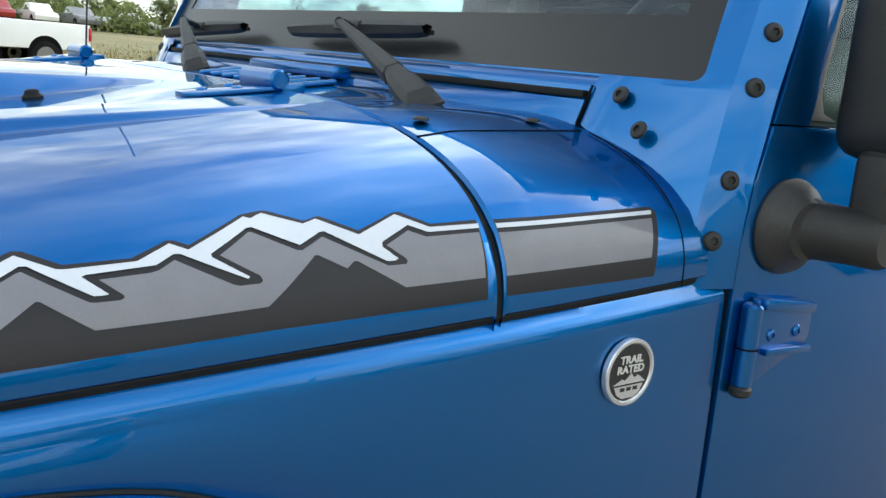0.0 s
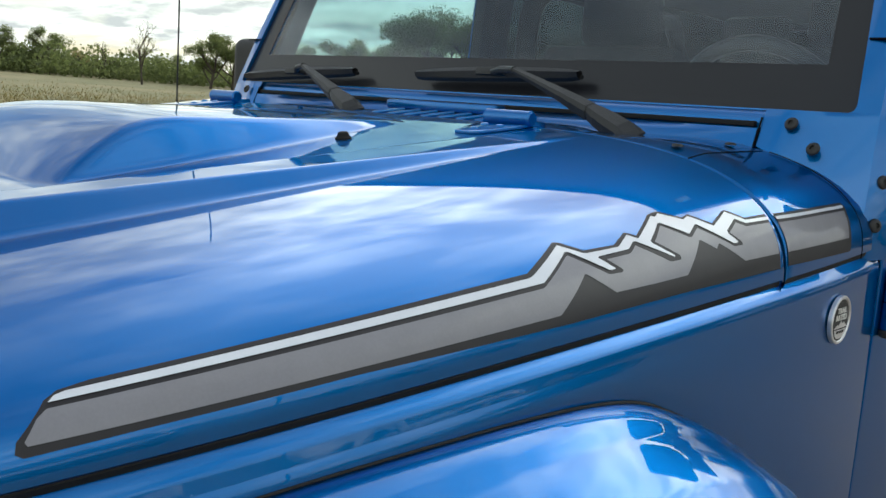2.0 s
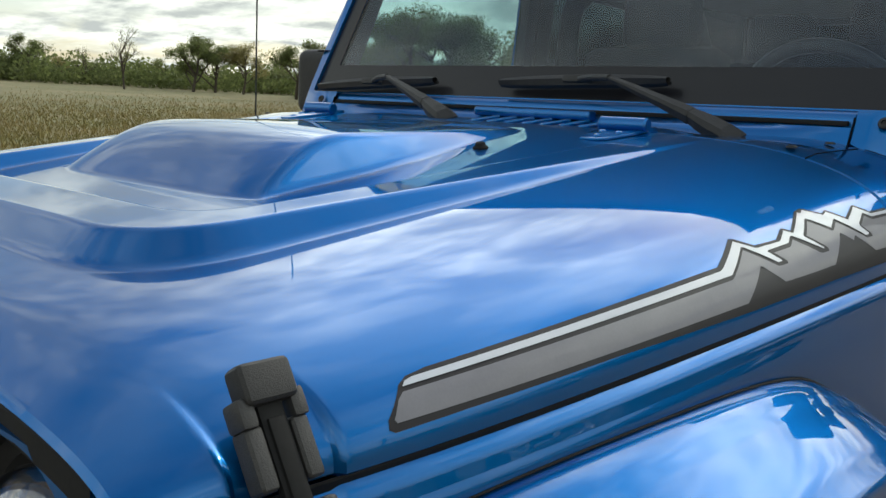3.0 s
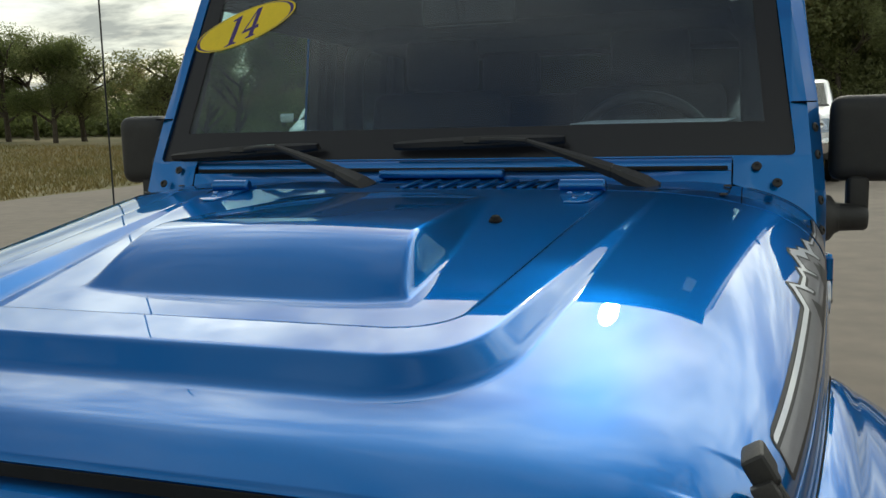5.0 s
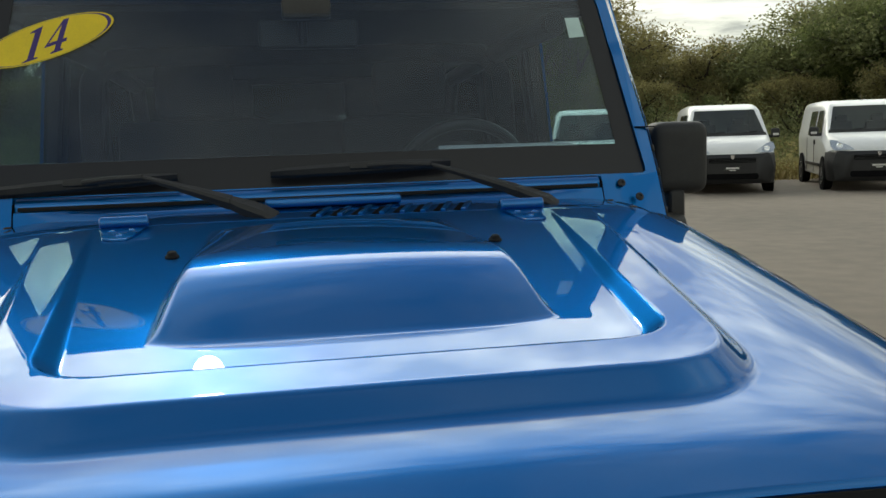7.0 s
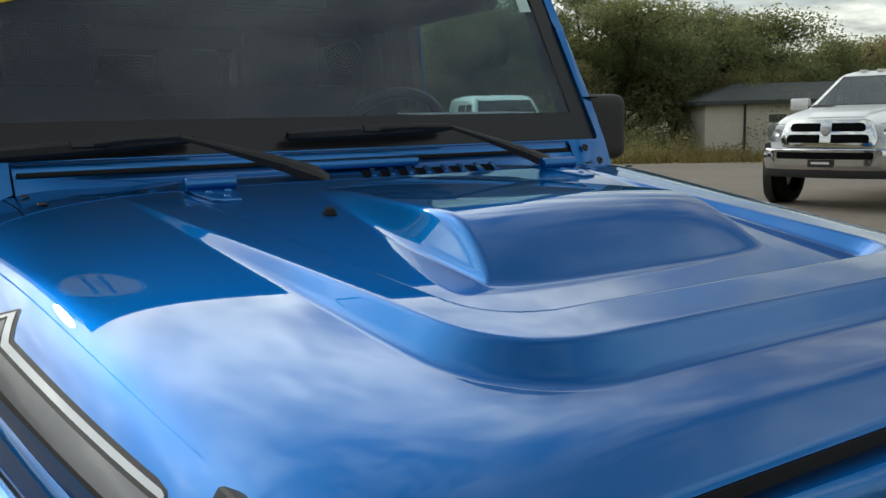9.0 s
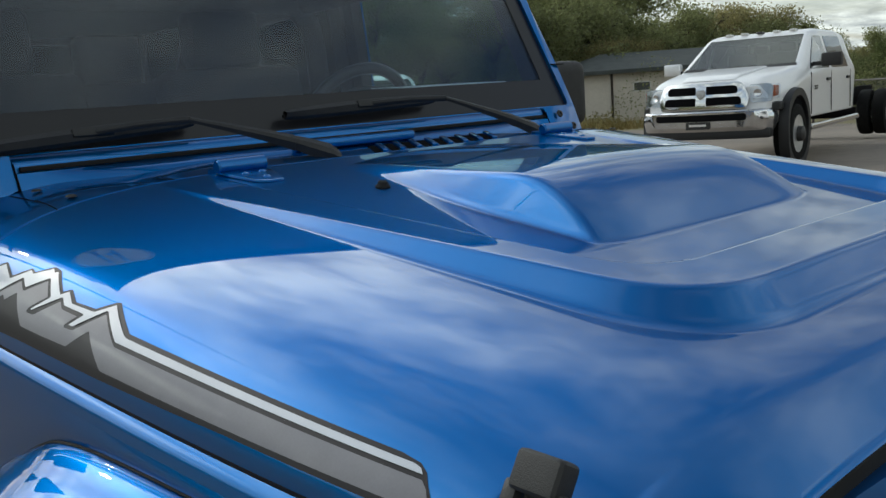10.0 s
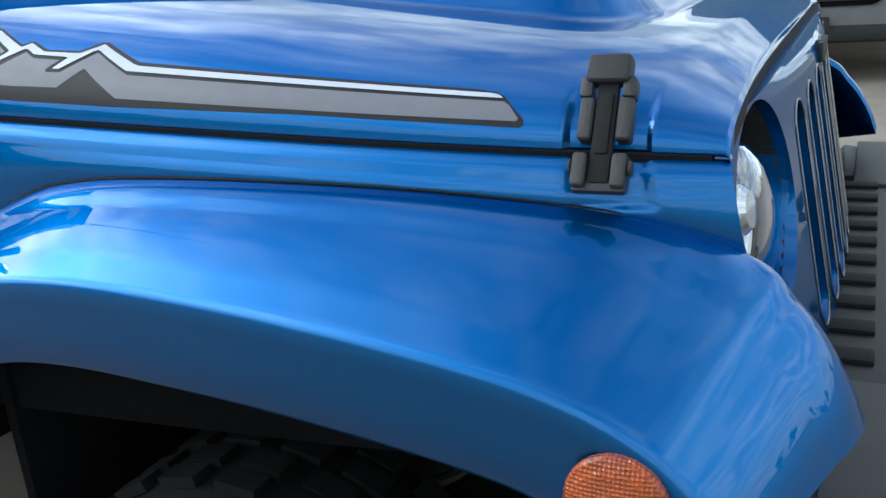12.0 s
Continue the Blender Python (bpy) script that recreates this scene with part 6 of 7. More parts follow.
        for y in (-1.55, 1.56):
            part("arch", lathe([(0.38, -0.01), (0.38, 0.015), (0.32, 0.020)], (sx * 0.905, y, 0.32), (sx, 0, 0), 28), M_VOID, v)
            plain_wheel(v, (sx * 0.83, y, 0.31), 0.31, 0.20, sx, M_BRIGHT)
    part("aerial", tube([(0, -0.55, 1.85), (0, -0.45, 1.98)], 0.006, 6), M_BLACK, v)
    bend_nose(v, -0.9, 1.4, 0.22)
    return v


def side_plate_on(out, poly, mat, name, parent, label, sx, t=0.008):
    """A pane lying on a lofted flank."""
    bm = plate(poly, t, lambda u, v, w: (sx * (out(u, v) - 0.002 + w), u, v))
    return part(name, bm, mat, parent, label, smooth=False)


def build_truck(at, yaw, label):
    v = thing("chassis_truck", label, "truck", at, yaw)
    st = [(-2.84, 0.74, 0.98, 1.12, 0.80, 0.86, 0.74, 0.05), (-2.76, 0.68, 1.00, 1.18, 0.86, 0.90, 0.76, 0.08), (-2.55, 0.62, 1.03, 1.25, 0.91, 0.94, 0.78, 0.12), (-2.1, 0.60, 1.08, 1.30, 0.97, 1.0, 0.86, 0.13),
          (-1.42, 0.60, 1.20, 1.37, 0.97, 1.0, 0.90, 0.08), (-0.62, 0.60, 1.24, 1.83, 0.97, 1.0, 0.80, 0.08), (-0.48, 0.60, 1.25, 1.88, 0.97, 1.0, 0.80, 0.11), (-0.2, 0.60, 1.25, 1.915, 0.97, 1.0, 0.80, 0.12),
          (0.85, 0.60, 1.25, 1.90, 0.97, 1.0, 0.80, 0.12), (1.16, 0.60, 1.25, 1.86, 0.97, 1.0, 0.80, 0.12), (1.30, 0.60, 1.25, 1.74, 0.96, 0.99, 0.78, 0.10), (1.36, 0.62, 1.22, 1.34, 0.94, 0.97, 0.90, 0.06)]
    out = flank(st)
    part("cab", open_top(loft(st), -1.40, -0.64), M_VANWHITE, v, "white crew cab with its hood")
    part("hood_bulge", shell([(-2.66, 1.225, 0.40), (-2.45, 1.300, 0.40), (-1.5, 1.395, 0.46), (-1.5, 1.28, 0.46)], 0.035), M_VANWHITE, v)
    slope = (1.83 - 1.37) / 0.80
    pane = part("windshield", plate(rounded([(-0.835, -1.42), (0.835, -1.42), (0.735, -0.62), (-0.735, -0.62)], 0.03, 3), 0.010, lambda a, b, w: (a, b, 1.37 + (b + 1.42) * slope - 0.004 - w)), M_PARKED, v, "clear windshield", smooth=False)
    pane.visible_shadow = False
    part("cowl", plate([(-0.85, -1.46), (0.85, -1.46), (0.84, -1.38), (-0.84, -1.38)], 0.010, lambda a, b, w: (a, b, 1.374 + (b + 1.42) * slope + w)), M_BLACK, v, "black strip under the windshield", smooth=False)
    cab_inside(v, -1.30, 1.0, 1.30, 1.88, (-0.22, 0.72))
    part("bumper", loft([(-3.03, 0.60, 0.72, 0.800, 0.72, 0.78, 0.74, 0.03), (-2.98, 0.54, 0.70, 0.820, 0.86, 0.90, 0.87, 0.04), (-2.80, 0.50, 0.70, 0.825, 0.90, 0.94, 0.91, 0.04), (-2.62, 0.52, 0.70, 0.81, 0.90, 0.94, 0.91, 0.03)]), M_CHROME, v, "chrome front bumper")
    front_plate(rect(-0.64, 0.64, 0.685, 0.775, 0.03), -3.03, 0.0, M_VOID, "bumper_intake", v, "black slot in the bumper")
    part("air_dam", box(0, -2.86, 0.50, 1.80, 0.2, 0.14, 0.03, 2), M_BUMPER, v)
    front_plate(rect(-0.17, 0.17, 0.58, 0.68, 0.01), -3.04, 0.0, M_BLACK, "plate", v, "black dealer plate")
    front_plate(rect(-0.12, 0.12, 0.62, 0.65, 0.004), -3.056, 0.0, M_TRIM, "plate_bar", v, t=0.004)
    ring = rounded([(-0.61, 0.835), (0.61, 0.835), (0.645, 0.97), (0.56, 1.205), (-0.56, 1.205), (-0.645, 0.97)], [0.05, 0.05, 0.05, 0.12, 0.12, 0.05], 5)
    lean = lambda b: -2.885 + 0.14 * (b - 0.85)
    g = part("grille", plate(ring, 0.055, lambda a, b, w: (a, lean(b) - w, b), 0.012), M_CHROME, v, "chrome grille with a cross of bars")
    for s in (-1, 1):
        for z0, z1, xo in ((0.895, 1.005, 0.555), (1.045, 1.155, 0.505)):
            q = rounded([(0.075, z0), (xo, z0), (xo - 0.02, z1), (0.075, z1)], [0.015, 0.05, 0.05, 0.015], 3)
            part("grille_opening", plate(q, 0.006, lambda a, b, w: (s * a, lean(b) - 0.053 - w, b)), M_VOID, g, smooth=False)
            for i in range(3):
                z = z0 + 0.022 + i * (z1 - z0 - 0.02) / 3
                part("grille_bar", plate(rect(0.09, xo - 0.03, z, z + 0.010, 0.003), 0.005, lambda a, b, w: (s * a, lean(b) - 0.060 - w, b)), M_VOID, g, smooth=False)
    part("emblem", plate(rounded([(-0.055, 1.11), (-0.07, 1.05), (-0.02, 0.985), (0.02, 0.985), (0.07, 1.05), (0.055, 1.11)], 0.012, 2), 0.014, lambda a, b, w: (a, lean(b) - 0.056 - w, b), 0.004), M_STEEL, g, "plain chrome emblem")
    for i in range(5):
        part("cab_light", box(-0.50 + 0.25 * i, -0.40, 1.908, 0.09, 0.15, 0.04, 0.014, 2), M_TRIM if i != 2 else M_GREYPL, v, "small roof marker light")
    for sx in (1, -1):
        lamp = rounded([(0.655, 0.90), (0.90, 0.91), (0.915, 1.11), (0.86, 1.155), (0.615, 1.145)], 0.03, 3)
        yh = lambda a, b: -2.83 + 0.16 * (b - 0.9)
        hl = part("headlight", plate(lamp, 0.02, lambda a, b, w: (sx * a, yh(a, b) - w, b)), M_STEEL, v, "clear headlight with amber corner")
        part("headlight_lens", plate(lamp, 0.010, lambda a, b, w: (sx * a, yh(a, b) - 0.030 - w, b)), M_LENS, hl)
        part("lamp_bulb", lathe([(0.055, 0.0), (0.05, 0.02), (0.02, 0.006), (0, 0.006)], (sx * 0.73, -2.855, 1.03), (0, -1, 0), 16), M_CHROME, hl)
        part("turn_lamp", box(sx * 0.885, -2.66, 1.045, 0.10, 0.30, 0.15, 0.03, 2), M_AMBER, hl, "amber corner lamp")
        part("lamp_wrap", box(sx * 0.888, -2.655, 1.04, 0.11, 0.40, 0.21, 0.03, 2), M_CLEAR, hl)
        side_plate_on(out, rounded([(-1.17, 1.30), (-0.24, 1.30), (-0.24, 1.79), (-0.56, 1.79)], 0.04, 3), M_DARKPANE, "door_window", v, "grey door window", sx)
        side_plate_on(out, rounded([(-0.10, 1.30), (0.86, 1.30), (0.78, 1.79), (-0.10, 1.79)], 0.04, 3), M_DARKPANE, "door_window", v, "grey door window", sx)
        for y in (-1.22, -0.16, 0.98):
            part("door_gap", box(sx * 0.995, y, 0.95, 0.012, 0.008, 0.60), M_VOID, v, smooth=False)
        for y in (-0.34, 0.82):
            part("door_handle", box(sx * 1.006, y, 1.13, 0.03, 0.19, 0.045, 0.014, 2), M_BLACK, v, "black door handle")
        for z, w in ((1.045, 0.16), (1.01, 0.14)):
            part("badge_bar", box(sx * 1.001, -0.98, z, 0.008, w, 0.022, 0.002, 1), M_GREYPL, v)
        part("fender_trim", lathe([(0.55, -0.06), (0.57, 0.00), (0.555, 0.075), (0.45, 0.075), (0.44, 0.0)], (sx * 0.985, -2.02, 0.50), (sx, 0, 0), 40, cap=False), M_BUMPER, v, "black wheel arch flare")
        part("flare_front", box(sx * 0.93, -2.60, 0.84, 0.12, 0.34, 0.12, 0.04, 3), M_BUMPER, v, "black flare under the headlight")
        part("arch", lathe([(0.47, 0), (0.46, 0.03), (0, 0.03)], (sx * 0.985, -2.02, 0.50), (sx, 0, 0), 36), M_VOID, v)
        mi = part("tow_mirror", box(sx * 1.22, -0.99, 1.42, 0.28, 0.12, 0.19, 0.03, 3), M_BLACK if sx > 0 else M_BRIGHT, v, "black tow mirror" if sx > 0 else "bright tow mirror")
        part("mirror_arm", box(sx * 1.04, -0.98, 1.37, 0.18, 0.08, 0.06, 0.015, 2), M_BLACK, mi)
        part("step_bar", cyl((sx * 1.03, -1.45, 0.47), (sx * 1.03, 1.25, 0.47), 0.045, 14, 0.01), M_CHROME, v, "chrome step bar")
        plain_wheel(v, (sx * 0.93, -2.02, 0.42), 0.42, 0.24, sx, M_BRIGHT)
        part("hub", lathe([(0.11, 0.0), (0.10, 0.08), (0.07, 0.10), (0, 0.105)], (sx * 1.03, -2.02, 0.42), (sx, 0, 0), 20), M_GREYPL, v, "front wheel hub")
        for x in (0.95, 0.68):
            plain_wheel(v, (sx * x, 3.55, 0.42), 0.42, 0.23, sx, M_BRIGHT)
        part("frame_rail", box(sx * 0.43, 1.85, 0.80, 0.09, 6.0, 0.20, 0.01), M_VOID, v, "black frame rail")
    part("rear_axle", cyl((-0.9, 3.55, 0.42), (0.9, 3.55, 0.42), 0.10, 16, 0.02), M_VOID, v)
    part("fuel_tank", box(0, 4.2, 0.66, 0.7, 0.7, 0.26, 0.04), M_VOID, v)
    part("exhaust_stack", box(0.55, 1.62, 0.74, 0.28, 0.34, 0.36, 0.04, 2), M_VOID, v)
    bend_nose(v, -2.45, 0.4, 0.20)
    return v


def build_pickup(at, yaw, paint, label, group=""):
    v = thing("pickup", label, "pickup", at, yaw, group)
    prof = [(-3.55, 0.50, 0.92), (-3.65, 0.85, 0.92), (-3.4, 1.12, 0.88), (-2.15, 1.22, 0.92), (-1.50, 1.82, 0.72), (-0.05, 1.84, 0.72), (0.25, 1.22, 0.94), (0.32, 0.50, 0.95)]
    part("cab", shell(prof, 0.06), paint, v, "painted cab and hood")
    bed = part("bed", shell([(0.30, 0.55, 0.95), (0.30, 1.26, 0.95), (2.95, 1.27, 0.95), (2.98, 0.60, 0.95)], 0.03), paint, v, "pickup bed")
    part("bumper", box(0, 3.02, 0.58, 1.85, 0.12, 0.18, 0.03), M_CHROME, v)
    for sx in (1, -1):
        part("tail_lamp", box(sx * 0.90, 2.95, 1.02, 0.11, 0.10, 0.36, 0.02), M_RED, bed, "red tail lamp")
        side_plate(rounded([(-1.85, 1.25), (0.05, 1.25), (-0.18, 1.74), (-1.42, 1.76)], 0.05, 3), 0.965, 0.33, M_DARKPANE, "side_window", v, "dark side glass", sx)
        for y in (-2.65, 1.75):
            part("arch", lathe([(0.46, 0), (0.45, 0.012), (0, 0.012)], (sx * 0.945, y, 0.46), (sx, 0, 0), 28), M_VOID, v)
            plain_wheel(v, (sx * 0.86, y, 0.39), 0.39, 0.24, sx)
    return v


M_DARKPANE = material("dark vehicle glass", (0.075, 0.085, 0.088), rough=0.05, vary=0.1, scale=2, coat=1.0)
M_CABGREY = material("grey cab lining", (0.34, 0.35, 0.33), rough=0.8, vary=0.1, scale=3)
build_truck((12.76, 6.20, 0.012), -79.2, "white crew-cab chassis truck with chrome grille and dual rear wheels")
build_truck((-7.9, 17.1, 0.012), 16.0, "white crew-cab truck with roof marker lights at the lot's edge")
build_truck((1.42, 18.4, 0.012), -5.0, "white crew-cab truck parked beside the small vans")
for x, y, turn in ((4.42, 19.3, -12.0), (6.93, 18.17, -18.0), (9.83, 17.53, -21.0), (12.55, 16.47, -24.0)):
    build_van((x, y, 0.012), turn, "small white cargo van with black bumper parked at the lot's edge", "white vans")
build_tall_van((8.60, -0.80, 0.012), -91.0, "tall white delivery van with grey plastic bumper")
for at, yaw, paint, text in (((-24.4, 3.5, ground_height(-24.4, 0) - 0.05), 12, M_VANWHITE, "white pickup with a red tail lamp in the grass"),
                             ((-79.0, 14.5, ground_height(-79, 0)), 90, material("red paint", (0.30, 0.02, 0.02), rough=0.3, coat=0.6, vary=0.05), "red pickup in a far row"),
                             ((-80.0, 10.5, ground_height(-80, 0)), 90, M_VANWHITE, "white pickup in a far row"),
                             ((-80.0, 17.8, ground_height(-80, 0)), 92, M_VANWHITE, "white pickup in a far row"),
                             ((-82.0, 21.5, ground_height(-82, 0)), 95, material("grey paint", (0.20, 0.20, 0.21), rough=0.3, coat=0.6, vary=0.05), "grey pickup in a far row"),
                             ((-84.0, 26.0, ground_height(-84, 0)), 160, M_VANWHITE, "white pickup in a far row")):
    build_pickup(at, yaw, paint, text, "far pickups")


# ---- shed, house, fence and light pole ----
def build_shed():
    c = Vector((34.85, 22.8, 0))
    z0 = ground_height(c.x, c.y) + 0.35
    sh = thing("shed", "low tan shed with a grey shingle roof among weeds", "shed", (c.x, c.y, z0), -37)
    part("wall", box(0, 0, 0.85, 11.0, 6.0, 2.8, 0.02), M_SHEDWALL, sh, "tan shed wall")
    roof = bmesh.new()
    e = [(-5.9, -3.5, 2.2), (5.9, -3.5, 2.2), (5.9, 3.5, 2.2), (-5.9, 3.5, 2.2)]
    r = [(-3.6, 0, 2.98), (3.6, 0, 2.98)]
    vs = [roof.verts.new(p) for p in e + r]
    low_ = [roof.verts.new((x, y, z - 0.16)) for x, y, z in e]
    for f in ((0, 1, 5, 4), (1, 2, 5), (2, 3, 4, 5), (3, 0, 4)):
        roof.faces.new([vs[i] for i in f])
    for i in range(4):
        j = (i + 1) % 4
        roof.faces.new((vs[i], vs[j], low_[j], low_[i]))
    roof.faces.new(low_)
    bmesh.ops.recalc_face_normals(roof, faces=roof.faces[:])
    part("roof", roof, M_ROOF, sh, "grey shingle hip roof", smooth=False)
    w = part("window", box(-2.6, -3.01, 1.45, 0.8, 0.05, 0.42, 0.01), M_TRIM, sh, "small window")
    part("pane", box(-2.6, -3.035, 1.45, 0.68, 0.02, 0.32), M_DARKPANE, w, smooth=False)
    part("drain_pipe", cyl((-3.9, -3.04, 0.0), (-3.9, -3.04, 2.1), 0.05, 10), M_POST, sh)


build_shed()


def build_house():
    a, b = Vector((31.6, 11.0)), Vector((35.0, -2.6))
    d = (b - a)
    L = d.length
    yaw = math.degrees(math.atan2(d.y, d.x))
    z0 = ground_height(33, 4)
    h = thing("house", "tan sided house with gable end and shuttered window", "house", (a.x, a.y, z0), yaw)
    wall_h, peak = 2.45, 2.45 + L / 2 * 0.46
    bm = plate([(0, 0), (L, 0), (L, wall_h), (L / 2, peak), (0, wall_h)], 8.0, lambda u, v, w: (u, w, v))
    wall = part("wall", bm, M_WALLTAN, h, "tan gable wall", smooth=False)
    n = int(peak / 0.125)
    for i in range(n):
        z = i * 0.125
        ins = max(0.0, (z + 0.06 - wall_h) / 0.46)
        if L - 2 * ins < 0.3:
            break
        bd = plate([(0, 0), (0.123, 0), (0.123, 0.012), (0, 0.020)], 1.0, lambda u, v, w: (0.02 + ins + (L - 2 * ins - 0.04) * w, -0.004 - v, z + u))
        part("siding_board", bd, M_SIDING, wall, smooth=False)
    for s in (0, 1):
        x0, x1 = (-0.55, L / 2) if s == 0 else (L + 0.55, L / 2)
        za = wall_h - 0.55 * 0.46
        rf = plate([(x0, za), (x1, peak), (x1, peak + 0.16), (x0, za + 0.16)], 8.9, lambda u, v, w: (u, -0.45 + w, v + 0.02))
        r = part("roof", rf, M_ROOF, h, "grey roof slope", smooth=False)
        part("barge_board", plate([(x0, za - 0.04), (x1, peak - 0.04), (x1, peak + 0.17), (x0, za + 0.17)], 0.04, lambda u, v, w: (u, -0.455 - w, v + 0.02)), M_TRIM, r, "pale barge board", smooth=False)
    cx, cz = 4.9, 0.98
    wi = part("window", box(cx, -0.035, cz, 1.0, 0.06, 1.22, 0.01), M_TRIM, h, "white sash window")
    part("pane", box(cx, -0.062, cz, 0.84, 0.02, 1.06), M_DARKPANE, wi, smooth=False)
    for i in (-1, 0, 1):
        part("glazing_bar", box(cx, -0.074, cz + i * 0.27, 0.84, 0.012, 0.028), M_TRIM, wi, smooth=False)
    part("glazing_bar", box(cx, -0.074, cz, 0.028, 0.012, 1.06), M_TRIM, wi, smooth=False)
    for s in (-1, 1):
        sh = part("shutter", box(cx + s * 0.74, -0.04, cz, 0.42, 0.05, 1.26, 0.01), M_SHUTTER, h, "dark green shutter")
        for i in range(14):
            part("slat", box(cx + s * 0.74, -0.068, cz - 0.54 + i * 0.083, 0.34, 0.012, 0.05, 0.003, 1), M_SHUTTER, sh, smooth=False)


build_house()


def build_fence():
    a, b = Vector((22.6, 15.5)), Vector((27.2, -5.5))
    d = (b - a).normalized()
    L = (b - a).length
    f = thing("fence", "dark chain-link fence along the lot", "fence")
    n = 9
    H = 1.25
    for i in range(n + 1):
        p = a + d * (L * i / n)
        z = ground_height(p.x, p.y)
        part("post", cyl((p.x, p.y, z), (p.x, p.y, z + H + 0.06), 0.035, 10, 0.01), M_POST, f, "dark fence post")
    tops = [(a.x + d.x * L * i / n, a.y + d.y * L * i / n, ground_height(a.x + d.x * L * i / n, 0) + H) for i in range(n + 1)]
    part("top_rail", tube(tops, 0.024, 8), M_WIRE, f, "galvanised top rail")
    bm = bmesh.new()
    step_ = 0.085
    k = int(L / step_)
    for i in range(-int(H / step_), k):
        for s in (1, -1):
            t0, z0, t1, z1 = i * step_, 0.0 if s > 0 else H, i * step_ + H, H if s > 0 else 0.0
            if t0 < 0 or t1 > L:
                continue
            p0, p1 = a + d * t0, a + d * t1
            g0, g1 = ground_height(p0.x, 0), ground_height(p1.x, 0)
            tube([(p0.x, p0.y, g0 + z0), (p1.x, p1.y, g1 + z1)], 0.0035, 3, bm)
    part("wire_mesh", bm, M_WIRE, f, "galvanised chain-link wire", smooth=False)


build_fence()


def build_pole():
    az, dd = radians(72.05), 27.0
    x, y = -1.22 + dd * math.sin(az), -1.31 + dd * math.cos(az)
    z = ground_height(x, y)
    p = thing("light_pole", "brown light pole on a round concrete base", "light pole", (x, y, z))
    part("base", lathe([(0.33, -0.05), (0.33, 0.98), (0.31, 1.02), (0, 1.02)], (0, 0, 0), (0, 0, 1), 32), M_CONCRETE, p, "pale round concrete base")
    part("foot_plate", box(0, 0, 1.06, 0.40, 0.40, 0.09, 0.02), M_POST, p)
    part("mast", tube([(0, 0, 1.05), (0, 0, 4.0), (0, 0, 7.5)], 0.085, 12), M_POST, p, "brown steel mast")
    part("lamp_head", box(-0.35, 0, 7.5, 0.7, 0.34, 0.14, 0.03), M_POST, p)
    for s in (1, -1):
        part("anchor_bolt", cyl((s * 0.15, 0.15, 1.02), (s * 0.15, 0.15, 1.15), 0.015, 8), M_STEEL, p)


build_pole()


# ---- trees ----
def build_tree(seed, mat, leaves=2600, bare=0.0, tall=1.0, bushy=1.0, size=1.0):
    """A tree one metre high: forked trunk, limbs, and leaves in uneven clumps."""
    rng = random.Random(seed)
    t = new("tree")
    bm = bmesh.new()
    tips = []

    def limb(p, d, length, r, depth):
        pts = [p]
        for i in range(3):
            d = (d + Vector((rng.uniform(-1, 1), rng.uniform(-1, 1), rng.uniform(-0.3, 0.6))) * 0.22).normalized()
            pts.append(pts[-1] + d * length / 3)
        tube(pts, r, 5 if depth else 8, bm, taper=0.55)
        if depth >= 3 or length < 0.07:
            tips.append(pts[-1])
            tips.append(pts[-2])
            return
        for i in range(rng.randint(2, 4) if depth else rng.randint(7, 9)):
            k = rng.uniform(0.35, 1.0)
            q = pts[1].lerp(pts[3], k) if depth else pts[0].lerp(pts[3], rng.uniform(0.10, 1.0))
            a = rng.uniform(0, 2 * math.pi)
            nd = (d * rng.uniform(0.4, 1.0) + Vector((math.cos(a), math.sin(a), rng.uniform(-0.1, 0.5))) * (0.9 * bushy)).normalized()
            limb(q, nd, length * rng.uniform(0.42, 0.66), r * 0.55, depth + 1)

    limb(Vector((0, 0, 0)), Vector((0, 0, 1)), 0.55 * tall, 0.022, 0)
    part("trunk", bm, M_BARK, t, "brown trunk and limbs")
    verts, faces = [], []
    n = int(leaves * (1 - bare))
    low_lim = 0.05

    def near(spread):
        return max(-1.7, min(1.7, rng.gauss(0, 1))) * spread

    for i in range(n):
        c = rng.choice(tips)
        p = c + Vector((near(0.046), near(0.046), near(0.042) - 0.01))
        if p.z < low_lim:
            continue
        sz = rng.uniform(0.0055, 0.0115) * size
        u = Vector((rng.uniform(-1, 1), rng.uniform(-1, 1), rng.uniform(-1, 1))).normalized()
        w = u.cross(Vector((rng.uniform(-1, 1), rng.uniform(-1, 1), rng.uniform(-1, 1)))).normalized()
        k = len(verts)
        verts += [p - u * sz, p + w * sz * 0.9, p + u * sz]
        faces.append((k, k + 1, k + 2))
    me = bpy.data.meshes.new("crown")
    me.from_pydata(verts, [], faces)
    me.materials.append(mat)
    if n:
        cr = new("crown", me)
        cr.parent = t
    return t


